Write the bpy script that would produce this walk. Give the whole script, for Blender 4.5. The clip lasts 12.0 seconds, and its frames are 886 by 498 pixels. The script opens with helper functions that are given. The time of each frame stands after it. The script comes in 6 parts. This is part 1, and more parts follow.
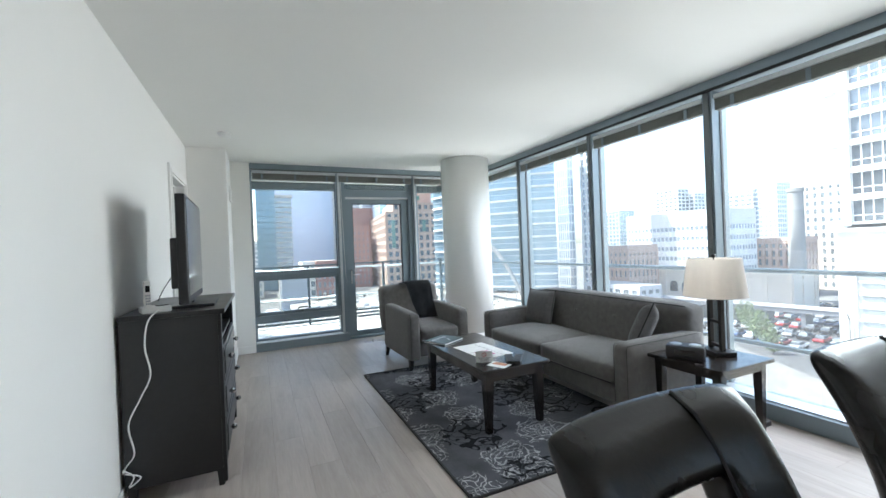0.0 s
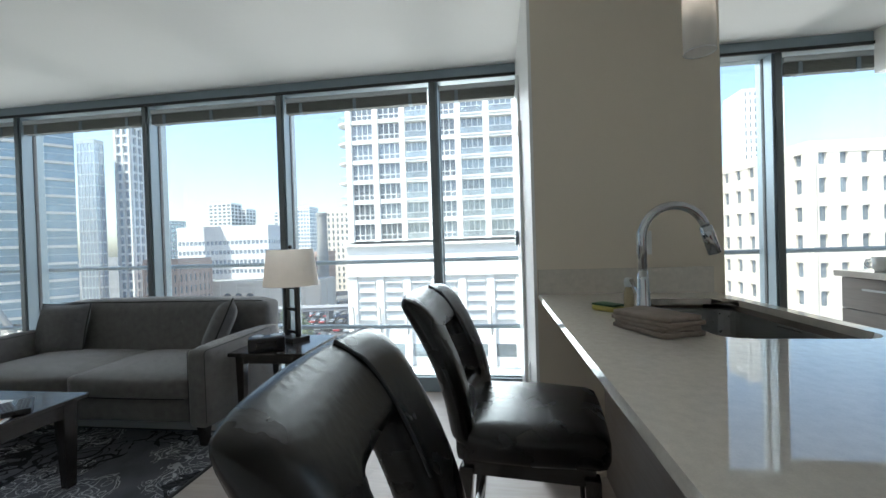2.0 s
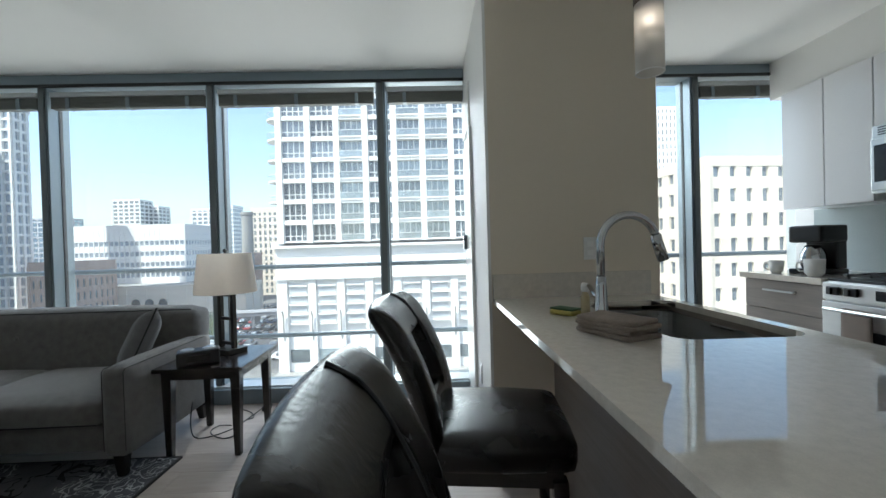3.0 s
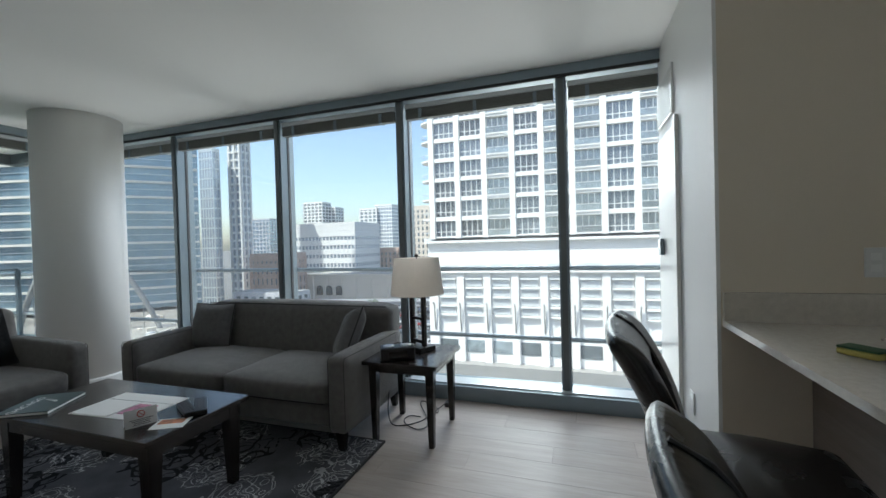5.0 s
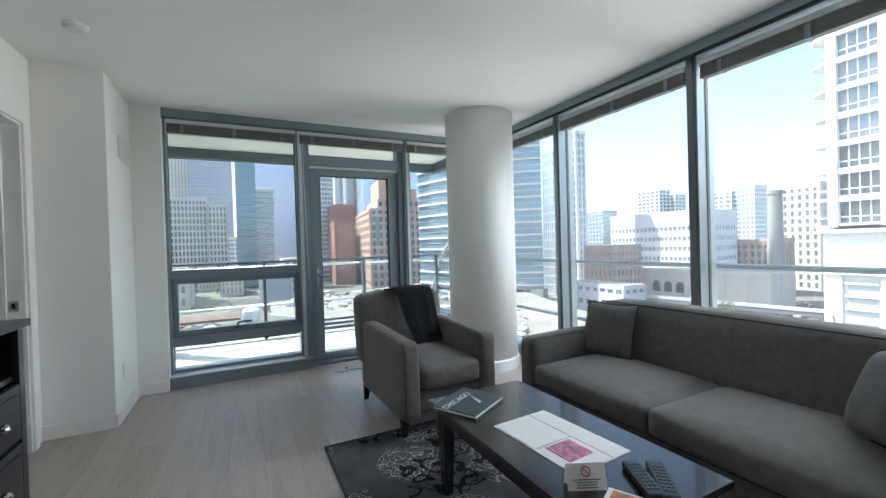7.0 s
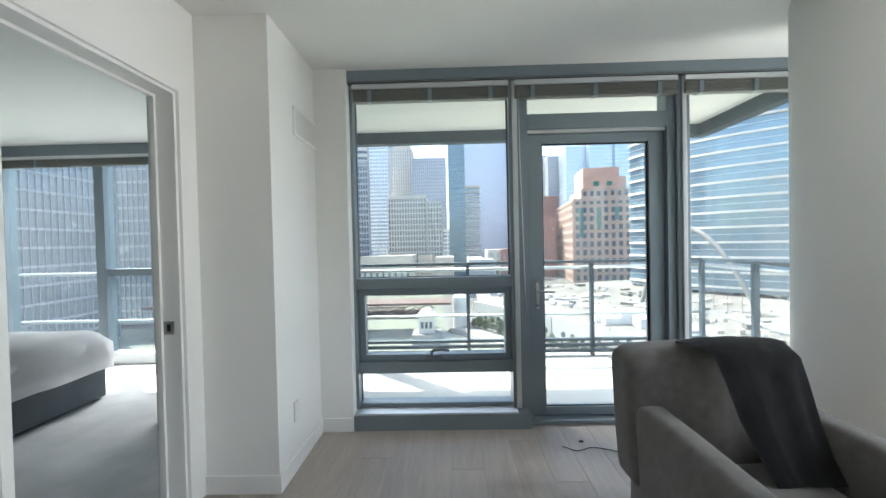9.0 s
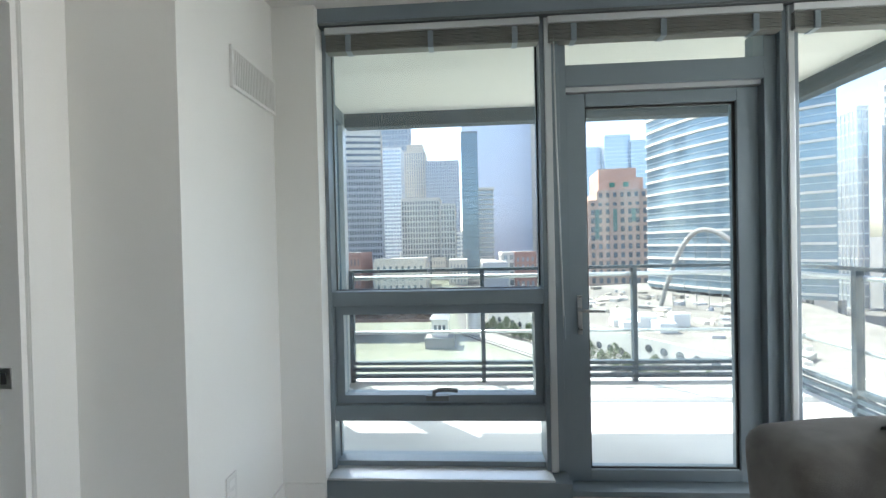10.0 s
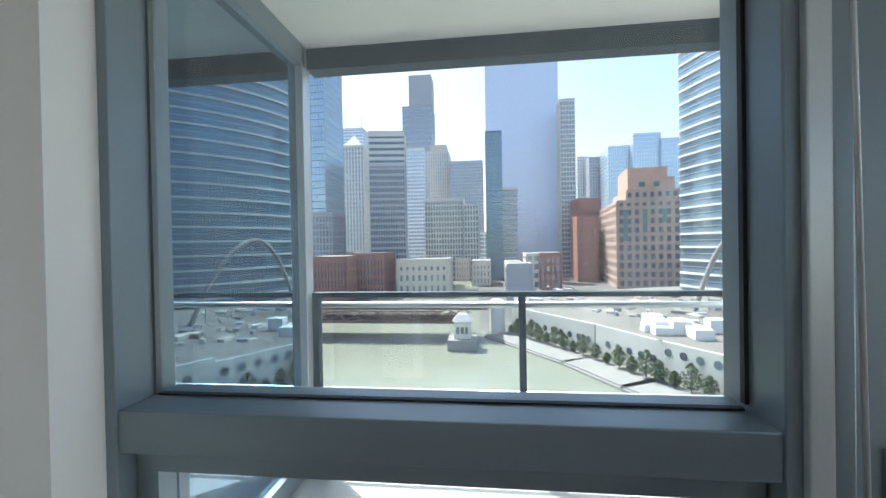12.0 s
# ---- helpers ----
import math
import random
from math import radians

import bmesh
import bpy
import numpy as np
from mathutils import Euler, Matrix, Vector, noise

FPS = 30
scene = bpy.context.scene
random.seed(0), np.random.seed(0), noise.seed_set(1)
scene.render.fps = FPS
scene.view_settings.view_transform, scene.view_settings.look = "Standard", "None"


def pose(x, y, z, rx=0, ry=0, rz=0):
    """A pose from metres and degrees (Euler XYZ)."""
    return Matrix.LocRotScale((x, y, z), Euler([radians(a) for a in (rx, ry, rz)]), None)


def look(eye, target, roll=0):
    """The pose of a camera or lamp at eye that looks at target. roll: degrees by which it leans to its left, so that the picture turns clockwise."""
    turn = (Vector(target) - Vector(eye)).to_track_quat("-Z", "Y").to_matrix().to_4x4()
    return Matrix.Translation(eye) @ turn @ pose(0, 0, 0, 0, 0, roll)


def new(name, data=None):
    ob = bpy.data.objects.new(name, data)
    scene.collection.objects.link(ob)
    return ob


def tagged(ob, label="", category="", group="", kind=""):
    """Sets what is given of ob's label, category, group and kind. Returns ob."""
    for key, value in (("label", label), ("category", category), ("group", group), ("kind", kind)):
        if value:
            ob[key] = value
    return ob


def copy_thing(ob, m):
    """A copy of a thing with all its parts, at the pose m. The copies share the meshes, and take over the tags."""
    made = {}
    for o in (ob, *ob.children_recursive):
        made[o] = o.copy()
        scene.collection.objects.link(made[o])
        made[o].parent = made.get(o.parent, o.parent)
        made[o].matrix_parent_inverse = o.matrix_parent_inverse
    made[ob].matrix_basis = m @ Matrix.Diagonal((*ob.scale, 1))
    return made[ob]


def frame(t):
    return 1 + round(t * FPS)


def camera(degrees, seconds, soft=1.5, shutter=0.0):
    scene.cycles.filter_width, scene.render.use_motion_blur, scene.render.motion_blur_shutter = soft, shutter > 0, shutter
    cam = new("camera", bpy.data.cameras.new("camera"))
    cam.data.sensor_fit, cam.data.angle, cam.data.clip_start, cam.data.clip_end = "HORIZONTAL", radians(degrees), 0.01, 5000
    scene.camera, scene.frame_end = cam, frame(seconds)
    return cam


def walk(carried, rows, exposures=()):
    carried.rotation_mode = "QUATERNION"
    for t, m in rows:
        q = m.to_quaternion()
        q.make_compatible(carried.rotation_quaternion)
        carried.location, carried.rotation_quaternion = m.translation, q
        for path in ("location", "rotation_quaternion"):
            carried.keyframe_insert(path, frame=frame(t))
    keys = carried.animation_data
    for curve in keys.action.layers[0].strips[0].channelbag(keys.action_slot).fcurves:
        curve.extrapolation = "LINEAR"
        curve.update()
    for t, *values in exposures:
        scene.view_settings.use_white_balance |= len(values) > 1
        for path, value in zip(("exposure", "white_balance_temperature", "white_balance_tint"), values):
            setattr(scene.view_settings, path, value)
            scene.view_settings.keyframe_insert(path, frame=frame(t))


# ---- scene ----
cam = camera(95.3, 12.0)

PATH = [
    (0, (-0.104, 0.847, 1.322), (0.724, 2.668, 1.313), -2.3),
    (0.5, (-0.072, 1.005, 1.316), (1.048, 2.662, 1.296), -2.4),
    (1, (-0.018, 1.102, 1.278), (1.278, 2.625, 1.261), -2.4),
    (1.5, (-0.014, 1.104, 1.22), (1.728, 2.085, 1.209), -2.1),
    (2, (-0.007, 1.123, 1.171), (1.975, 1.389, 1.15), -1.8),
    (2.5, (0.017, 1.171, 1.172), (2.017, 1.114, 1.15), -1.6),
    (4.5, (0.007, 1.421, 1.28), (2.004, 1.525, 1.236), -1.6),
    (5, (0.063, 1.494, 1.27), (1.958, 2.134, 1.241), -1.6),
    (5.5, (0.091, 1.61, 1.233), (1.751, 2.725, 1.209), -1.6),
    (6, (0.188, 1.859, 1.233), (1.613, 3.262, 1.197), -1.7),
    (6.5, (0.294, 2.139, 1.244), (1.502, 3.732, 1.215), -1.8),
    (7, (0.416, 2.492, 1.251), (1.313, 4.279, 1.229), -1.7),
    (7.5, (0.503, 2.859, 1.256), (1.067, 4.777, 1.241), -1.6),
    (9.5, (0.546, 4.421, 1.351), (0.446, 6.418, 1.318), -1.2),
    (10, (0.558, 4.817, 1.324), (0.446, 6.814, 1.302), -1.3),
    (10.5, (0.558, 5.2, 1.338), (0.376, 7.191, 1.314), -1.2),
    (11, (0.511, 5.581, 1.356), (0.323, 7.572, 1.328), -0.9),
    (11.5, (0.521, 5.942, 1.352), (0.328, 7.933, 1.33), -0.9),
    (12, (0.519, 6.29, 1.375), (0.292, 8.277, 1.357), -1.0),
]
walk(cam, [(t, look(eye, target, roll)) for t, eye, target, roll in PATH], exposures=[(0, 2.12, 6150, 10), (1.5, 1.62, 6150, 9), (2.5, 1.22, 6150, 8), (4.4, 1.17, 6150, 8), (5.0, 0.86, 6200, 9), (5.5, 0.82, 6250, 10), (6.5, 1.3, 6250, 10), (7.5, 1.86, 6300, 10), (9.5, 1.94, 6450, 11), (10.5, 1.76, 6450, 11), (11.5, 1.54, 6350, 11), (12, 1.4, 6250, 12)])

# ---- world, sun ----
SUN_AZ, SUN_EL = -47.0, 56.0
world = bpy.data.worlds.new("world")
scene.world = world
world.use_nodes = True
wn = world.node_tree
sky = wn.nodes.new("ShaderNodeTexSky")
sky.sky_type = "NISHITA"
sky.sun_disc = False
sky.sun_elevation = radians(SUN_EL)
sky.sun_rotation = radians(SUN_AZ)
sky.altitude, sky.air_density, sky.dust_density, sky.ozone_density = 200, 1.0, 2.4, 0.5
wn.nodes["Background"].inputs["Strength"].default_value = 0.15
wn.links.new(sky.outputs["Color"], wn.nodes["Background"].inputs["Color"])
sun = new("sun", bpy.data.lights.new("sun", "SUN"))
sun.data.energy, sun.data.angle, sun.data.color = 4.1, radians(0.53), (1.0, 0.955, 0.89)
sun_way = Vector((math.sin(radians(SUN_AZ)) * math.cos(radians(SUN_EL)), math.cos(radians(SUN_AZ)) * math.cos(radians(SUN_EL)), math.sin(radians(SUN_EL))))
sun.matrix_world = look(sun_way * 60, (0, 0, 0))

# added unseen lamps, in place of daylight from sunlit street below and sky above
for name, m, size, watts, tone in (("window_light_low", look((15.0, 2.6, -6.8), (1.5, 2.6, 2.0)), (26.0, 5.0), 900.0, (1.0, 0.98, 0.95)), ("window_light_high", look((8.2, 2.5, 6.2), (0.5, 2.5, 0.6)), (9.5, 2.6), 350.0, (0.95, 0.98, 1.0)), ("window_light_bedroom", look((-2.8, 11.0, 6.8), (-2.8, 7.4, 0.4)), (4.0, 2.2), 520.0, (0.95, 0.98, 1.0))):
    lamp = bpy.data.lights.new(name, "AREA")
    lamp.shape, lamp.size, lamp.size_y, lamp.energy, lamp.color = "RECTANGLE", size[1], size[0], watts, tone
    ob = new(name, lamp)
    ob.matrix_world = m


# ---- materials ----
def node(nt, kind, **values):
    n = nt.nodes.new(kind)
    for k, v in values.items():
        n.inputs[k.replace("_", " ")].default_value = v
    return n


def mat(name, color, rough=0.5, metal=0.0, var=0.08, scale=6.0, fine=90.0, bump=0.1, spec=0.5, coat=0.0, rand=0.0, stretch=(1, 1, 1), rvar=0.08, sheen=0.0):
    """Painted, cloth, stone or metal surface: colour and gloss vary at a broad and a fine scale, with fine relief."""
    m = bpy.data.materials.new(name)
    m.use_nodes = True
    nt = m.node_tree
    b = nt.nodes["Principled BSDF"]
    tc = nt.nodes.new("ShaderNodeTexCoord")
    mp = nt.nodes.new("ShaderNodeMapping")
    mp.inputs["Scale"].default_value = stretch
    nt.links.new(tc.outputs["Object"], mp.inputs["Vector"])
    n1 = node(nt, "ShaderNodeTexNoise", Scale=scale, Detail=4.0)
    n2 = node(nt, "ShaderNodeTexNoise", Scale=fine, Detail=3.0)
    for n in (n1, n2):
        nt.links.new(mp.outputs["Vector"], n.inputs["Vector"])
    mix = nt.nodes.new("ShaderNodeMix")
    mix.inputs[0].default_value = 0.4
    nt.links.new(n1.outputs["Fac"], mix.inputs[2])
    nt.links.new(n2.outputs["Fac"], mix.inputs[3])
    ramp = nt.nodes.new("ShaderNodeValToRGB")
    lo = [max(0.0, c * (1 - var * 2)) for c in color]
    hi = [min(1.0, c * (1 + var * 2)) for c in color]
    ramp.color_ramp.elements[0].position, ramp.color_ramp.elements[0].color = 0.25, (*lo, 1)
    ramp.color_ramp.elements[1].position, ramp.color_ramp.elements[1].color = 0.75, (*hi, 1)
    nt.links.new(mix.outputs[0], ramp.inputs["Fac"])
    out = ramp.outputs["Color"]
    if rand:
        info = nt.nodes.new("ShaderNodeObjectInfo")
        hsv = nt.nodes.new("ShaderNodeHueSaturation")
        mr = node(nt, "ShaderNodeMapRange")
        mr.inputs["To Min"].default_value, mr.inputs["To Max"].default_value = 1 - rand, 1 + rand
        nt.links.new(info.outputs["Random"], mr.inputs["Value"])
        nt.links.new(mr.outputs["Result"], hsv.inputs["Value"])
        nt.links.new(out, hsv.inputs["Color"])
        out = hsv.outputs["Color"]
    nt.links.new(out, b.inputs["Base Color"])
    rr = node(nt, "ShaderNodeMapRange")
    rr.inputs["To Min"].default_value, rr.inputs["To Max"].default_value = max(0.02, rough - rvar), min(1.0, rough + rvar)
    nt.links.new(n1.outputs["Fac"], rr.inputs["Value"])
    nt.links.new(rr.outputs["Result"], b.inputs["Roughness"])
    b.inputs["Metallic"].default_value = metal
    b.inputs["Specular IOR Level"].default_value = spec
    b.inputs["Coat Weight"].default_value = coat
    b.inputs["Sheen Weight"].default_value = sheen
    if bump:
        bp = node(nt, "ShaderNodeBump", Strength=bump, Distance=0.004)
        nt.links.new(n2.outputs["Fac"], bp.inputs["Height"])
        nt.links.new(bp.outputs["Normal"], b.inputs["Normal"])
    return m


def glass_mat(name, tint=(0.93, 0.97, 0.96), ior=1.45, rough=0.0, haze=0.0, gloss=(1, 1, 1)):
    """Clear pane: light goes straight through, the gloss grows at a glancing angle; a thin added film scatters some, to
    veil the view like haze.
    """
    m = bpy.data.materials.new(name)
    m.use_nodes = True
    nt = m.node_tree
    nt.nodes.remove(nt.nodes["Principled BSDF"])
    tr = nt.nodes.new("ShaderNodeBsdfTransparent")
    tr.inputs["Color"].default_value = (*tint, 1)
    gl = node(nt, "ShaderNodeBsdfGlossy", Roughness=rough, Color=(*gloss, 1))
    lw = node(nt, "ShaderNodeLayerWeight", Blend=0.5)
    pw = nt.nodes.new("ShaderNodeMath")
    pw.operation = "POWER"
    pw.inputs[1].default_value = 4.0
    nt.links.new(lw.outputs["Facing"], pw.inputs[0])
    fr = node(nt, "ShaderNodeMapRange")
    fr.inputs["To Min"].default_value, fr.inputs["To Max"].default_value = ((ior - 1) / (ior + 1)) ** 2, 0.85
    nt.links.new(pw.outputs[0], fr.inputs["Value"])
    mx = nt.nodes.new("ShaderNodeMixShader")
    nt.links.new(fr.outputs["Result"], mx.inputs["Fac"])
    nt.links.new(tr.outputs["BSDF"], mx.inputs[1])
    nt.links.new(gl.outputs["BSDF"], mx.inputs[2])
    last = mx
    # added translucent film: the haze over the view is put into the pane
    if haze:
        film = node(nt, "ShaderNodeBsdfTranslucent", Color=(0.8, 0.82, 0.84, 1))
        last = nt.nodes.new("ShaderNodeMixShader")
        patch = node(nt, "ShaderNodeTexNoise", Scale=1.7, Detail=3.0)
        amount = node(nt, "ShaderNodeMapRange")
        amount.inputs["To Min"].default_value, amount.inputs["To Max"].default_value = haze * 0.7, haze * 1.3
        nt.links.new(patch.outputs["Fac"], amount.inputs["Value"])
        nt.links.new(amount.outputs["Result"], last.inputs["Fac"])
        nt.links.new(mx.outputs["Shader"], last.inputs[1])
        nt.links.new(film.outputs["BSDF"], last.inputs[2])
    nt.links.new(last.outputs["Shader"], nt.nodes["Material Output"].inputs["Surface"])
    return m


def wood_mat(name, lo, hi, rough=0.4, ring=16.0, rand=0.0, along="Y", coat=0.0, bump=0.06):
    m = mat(name, hi, rough, bump=0, coat=coat)
    nt = m.node_tree
    b = nt.nodes["Principled BSDF"]
    tc = nt.nodes.new("ShaderNodeTexCoord")
    mp = nt.nodes.new("ShaderNodeMapping")
    mp.inputs["Scale"].default_value = {"Y": (ring, 1.1, ring), "X": (1.1, ring, ring), "Z": (ring, ring, 1.1)}[along]
    info = nt.nodes.new("ShaderNodeObjectInfo")
    shift = nt.nodes.new("ShaderNodeVectorMath")
    shift.operation = "ADD"
    mul = nt.nodes.new("ShaderNodeMath")
    mul.operation = "MULTIPLY"
    mul.inputs[1].default_value = 37.0
    nt.links.new(info.outputs["Random"], mul.inputs[0])
    nt.links.new(tc.outputs["Object"], mp.inputs["Vector"])
    nt.links.new(mp.outputs["Vector"], shift.inputs[0])
    nt.links.new(mul.outputs["Value"], shift.inputs[1])
    n1 = node(nt, "ShaderNodeTexNoise", Scale=1.0, Detail=6.0, Roughness=0.65, Distortion=0.6)
    n2 = node(nt, "ShaderNodeTexNoise", Scale=7.0, Detail=2.0)
    for n in (n1, n2):
        nt.links.new(shift.outputs["Vector"], n.inputs["Vector"])
    mix = nt.nodes.new("ShaderNodeMix")
    mix.inputs[0].default_value = 0.3
    nt.links.new(n1.outputs["Fac"], mix.inputs[2])
    nt.links.new(n2.outputs["Fac"], mix.inputs[3])
    ramp = nt.nodes.new("ShaderNodeValToRGB")
    ramp.color_ramp.elements[0].position, ramp.color_ramp.elements[0].color = 0.3, (*lo, 1)
    ramp.color_ramp.elements[1].position, ramp.color_ramp.elements[1].color = 0.7, (*hi, 1)
    nt.links.new(mix.outputs[0], ramp.inputs["Fac"])
    out = ramp.outputs["Color"]
    if rand:
        hsv = nt.nodes.new("ShaderNodeHueSaturation")
        mr = node(nt, "ShaderNodeMapRange")
        mr.inputs["To Min"].default_value, mr.inputs["To Max"].default_value = 1 - rand, 1 + rand
        nt.links.new(info.outputs["Random"], mr.inputs["Value"])
        nt.links.new(mr.outputs["Result"], hsv.inputs["Value"])
        nt.links.new(out, hsv.inputs["Color"])
        out = hsv.outputs["Color"]
    nt.links.new(out, b.inputs["Base Color"])
    bp = node(nt, "ShaderNodeBump", Strength=bump, Distance=0.003)
    nt.links.new(mix.outputs[0], bp.inputs["Height"])
    nt.links.new(bp.outputs["Normal"], b.inputs["Normal"])
    return m


def rug_mat():
    """Charcoal pile with pale scribbled medallions and black leaf shapes."""
    m = mat("rug_pile", (0.082, 0.084, 0.092), 0.95, var=0.3, scale=5, fine=260, bump=0.6, spec=0.1)
    nt = m.node_tree
    b = nt.nodes["Principled BSDF"]
    base = b.inputs["Base Color"].links[0].from_socket
    tc = nt.nodes.new("ShaderNodeTexCoord")
    wob = node(nt, "ShaderNodeTexNoise", Scale=5.0, Detail=2.0)
    nt.links.new(tc.outputs["Object"], wob.inputs["Vector"])
    add = nt.nodes.new("ShaderNodeMix")
    add.data_type = "RGBA"
    add.blend_type = "LINEAR_LIGHT"
    add.inputs[0].default_value = 0.09
    nt.links.new(tc.outputs["Object"], add.inputs[6])
    nt.links.new(wob.outputs["Color"], add.inputs[7])
    out = base
    for scale, lines, radius, color, seed in ((2.1, 8.0, 0.4, (0.62, 0.62, 0.62), 0.0), (1.7, 6.0, 0.42, (0.003, 0.003, 0.004), 5.3)):
        mp = nt.nodes.new("ShaderNodeMapping")
        mp.inputs["Location"].default_value = (seed, seed * 0.7, 0)
        nt.links.new(tc.outputs["Object"], mp.inputs["Vector"])
        flat = nt.nodes.new("ShaderNodeTexVoronoi")
        flat.voronoi_dimensions = "2D"
        flat.inputs["Scale"].default_value = scale
        flat.inputs["Randomness"].default_value = 0.75
        warp = nt.nodes.new("ShaderNodeMix")
        warp.data_type, warp.blend_type = "RGBA", "LINEAR_LIGHT"
        warp.inputs[0].default_value = 0.16
        nt.links.new(mp.outputs["Vector"], warp.inputs[6])
        nt.links.new(wob.outputs["Color"], warp.inputs[7])
        nt.links.new(warp.outputs[2], flat.inputs["Vector"])
        cell = node(nt, "ShaderNodeTexNoise", Scale=lines, Detail=1.0)
        nt.links.new(mp.outputs["Vector"], cell.inputs["Vector"])
        many = nt.nodes.new("ShaderNodeMath")
        many.operation = "MULTIPLY"
        many.inputs[1].default_value = 9.0 if seed == 0 else 4.0
        nt.links.new(cell.outputs["Fac"], many.inputs[0])
        saw = nt.nodes.new("ShaderNodeMath")
        saw.operation = "PINGPONG"
        saw.inputs[1].default_value = 0.5
        nt.links.new(many.outputs[0], saw.inputs[0])
        edge = nt.nodes.new("ShaderNodeMath")
        edge.operation = "LESS_THAN"
        edge.inputs[1].default_value = 0.075 if seed == 0 else 0.13
        nt.links.new(saw.outputs[0], edge.inputs[0])
        ringw = nt.nodes.new("ShaderNodeMath")
        ringw.operation = "MULTIPLY"
        ringw.inputs[1].default_value = 62.0
        nt.links.new(flat.outputs["Distance"], ringw.inputs[0])
        ring = nt.nodes.new("ShaderNodeMath")
        ring.operation = "SINE"
        nt.links.new(ringw.outputs[0], ring.inputs[0])
        rl = nt.nodes.new("ShaderNodeMath")
        rl.operation = "GREATER_THAN"
        rl.inputs[1].default_value = 0.9
        nt.links.new(ring.outputs[0], rl.inputs[0])
        mx = nt.nodes.new("ShaderNodeMath")
        mx.operation = "MAXIMUM"
        nt.links.new(edge.outputs[0], mx.inputs[0])
        nt.links.new(rl.outputs[0], mx.inputs[1])
        disc = nt.nodes.new("ShaderNodeMath")
        disc.operation = "LESS_THAN"
        disc.inputs[1].default_value = radius
        nt.links.new(flat.outputs["Distance"], disc.inputs[0])
        mask = nt.nodes.new("ShaderNodeMath")
        mask.operation = "MULTIPLY"
        nt.links.new(mx.outputs[0], mask.inputs[0])
        nt.links.new(disc.outputs[0], mask.inputs[1])
        fade = nt.nodes.new("ShaderNodeMath")
        fade.operation = "MULTIPLY"
        nt.links.new(mask.outputs[0], fade.inputs[0])
        if seed == 0:
            nt.links.new(wob.outputs["Fac"], fade.inputs[1])
        else:
            fade.inputs[1].default_value = 0.9
        lay = nt.nodes.new("ShaderNodeMix")
        lay.data_type = "RGBA"
        nt.links.new(fade.outputs[0], lay.inputs[0])
        nt.links.new(out, lay.inputs[6])
        lay.inputs[7].default_value = (*color, 1)
        out = lay.outputs[2]
    nt.links.new(out, b.inputs["Base Color"])
    return m


WALL = mat("wall_paint", (0.8, 0.8, 0.775), 0.55, var=0.012, scale=1.6, fine=220, bump=0.05)
CEIL = mat("ceiling_paint", (0.8, 0.8, 0.77), 0.75, var=0.012, scale=1.2, fine=180, bump=0.05)
PIER = mat("taupe_paint", (0.7, 0.625, 0.51), 0.55, var=0.015, scale=1.5, fine=220, bump=0.05)
TRIM = mat("trim_paint", (0.8, 0.8, 0.78), 0.35, var=0.012, scale=3, fine=120, bump=0.03)
PLANK = wood_mat("floor_laminate", (0.345, 0.295, 0.258), (0.465, 0.41, 0.365), 0.4, ring=13, rand=0.06)
PLANK.node_tree.nodes["Principled BSDF"].inputs["Specular IOR Level"].default_value = 0.32
GAP = mat("floor_joint", (0.15, 0.12, 0.095), 0.8, bump=0)
CARPET = mat("carpet", (0.46, 0.46, 0.45), 0.98, var=0.14, scale=3, fine=300, bump=0.7, spec=0.1)
ALU = mat("window_aluminium", (0.22, 0.27, 0.3), 0.36, 0.35, var=0.03, scale=3, fine=150, bump=0.02)
ALU_DARK = mat("dark_aluminium", (0.15, 0.17, 0.175), 0.4, 0.35, var=0.04, scale=3, fine=150, bump=0.02)
ALU_LIGHT = mat("light_aluminium", (0.6, 0.63, 0.64), 0.32, 0.5, var=0.03, scale=3, fine=150, bump=0.02)
BLIND = mat("blind_slat", (0.17, 0.175, 0.16), 0.5, var=0.06, scale=8, fine=140, bump=0.04)
GASKET = mat("black_gasket", (0.015, 0.016, 0.017), 0.6)
GLASS = glass_mat("window_glass", haze=0.036)
GLASS_BEDROOM = glass_mat("bedroom_window_glass", (0.8, 0.87, 0.88), haze=0.015)
GLASS_CLEAR = glass_mat("clear_glass", (0.97, 0.985, 0.98))
GLASS_BLUE = glass_mat("tinted_glass", (0.1, 0.18, 0.24), 4.2, gloss=(0.6, 0.82, 0.98))
BEAM = mat("blue_black_beam_paint", (0.042, 0.062, 0.075), 0.75, var=0.06, scale=3, fine=120, bump=0.03, spec=0.25)
CONCRETE = mat("balcony_concrete", (0.42, 0.425, 0.42), 0.85, var=0.06, scale=2.5, fine=130, bump=0.3)
SOFFIT = mat("soffit_paint", (0.74, 0.73, 0.68), 0.8, var=0.02, scale=2, fine=120, bump=0.1)
FABRIC = mat("grey_tweed", (0.132, 0.126, 0.118), 0.95, var=0.16, scale=22, fine=520, bump=0.5, spec=0.2, sheen=0.25)
FABRIC_L = mat("grey_pillow_weave", (0.125, 0.122, 0.12), 0.95, var=0.16, scale=30, fine=480, bump=0.6, spec=0.2, sheen=0.25)
PIPING = mat("dark_piping", (0.02, 0.019, 0.018), 0.8, bump=0.2)
THROW = mat("charcoal_throw", (0.018, 0.02, 0.022), 0.97, var=0.3, scale=18, fine=360, bump=0.9, spec=0.15, sheen=0.2)
ESPRESSO = wood_mat("espresso_wood", (0.012, 0.009, 0.008), (0.026, 0.019, 0.016), 0.24, ring=30, coat=0.25, bump=0.03)
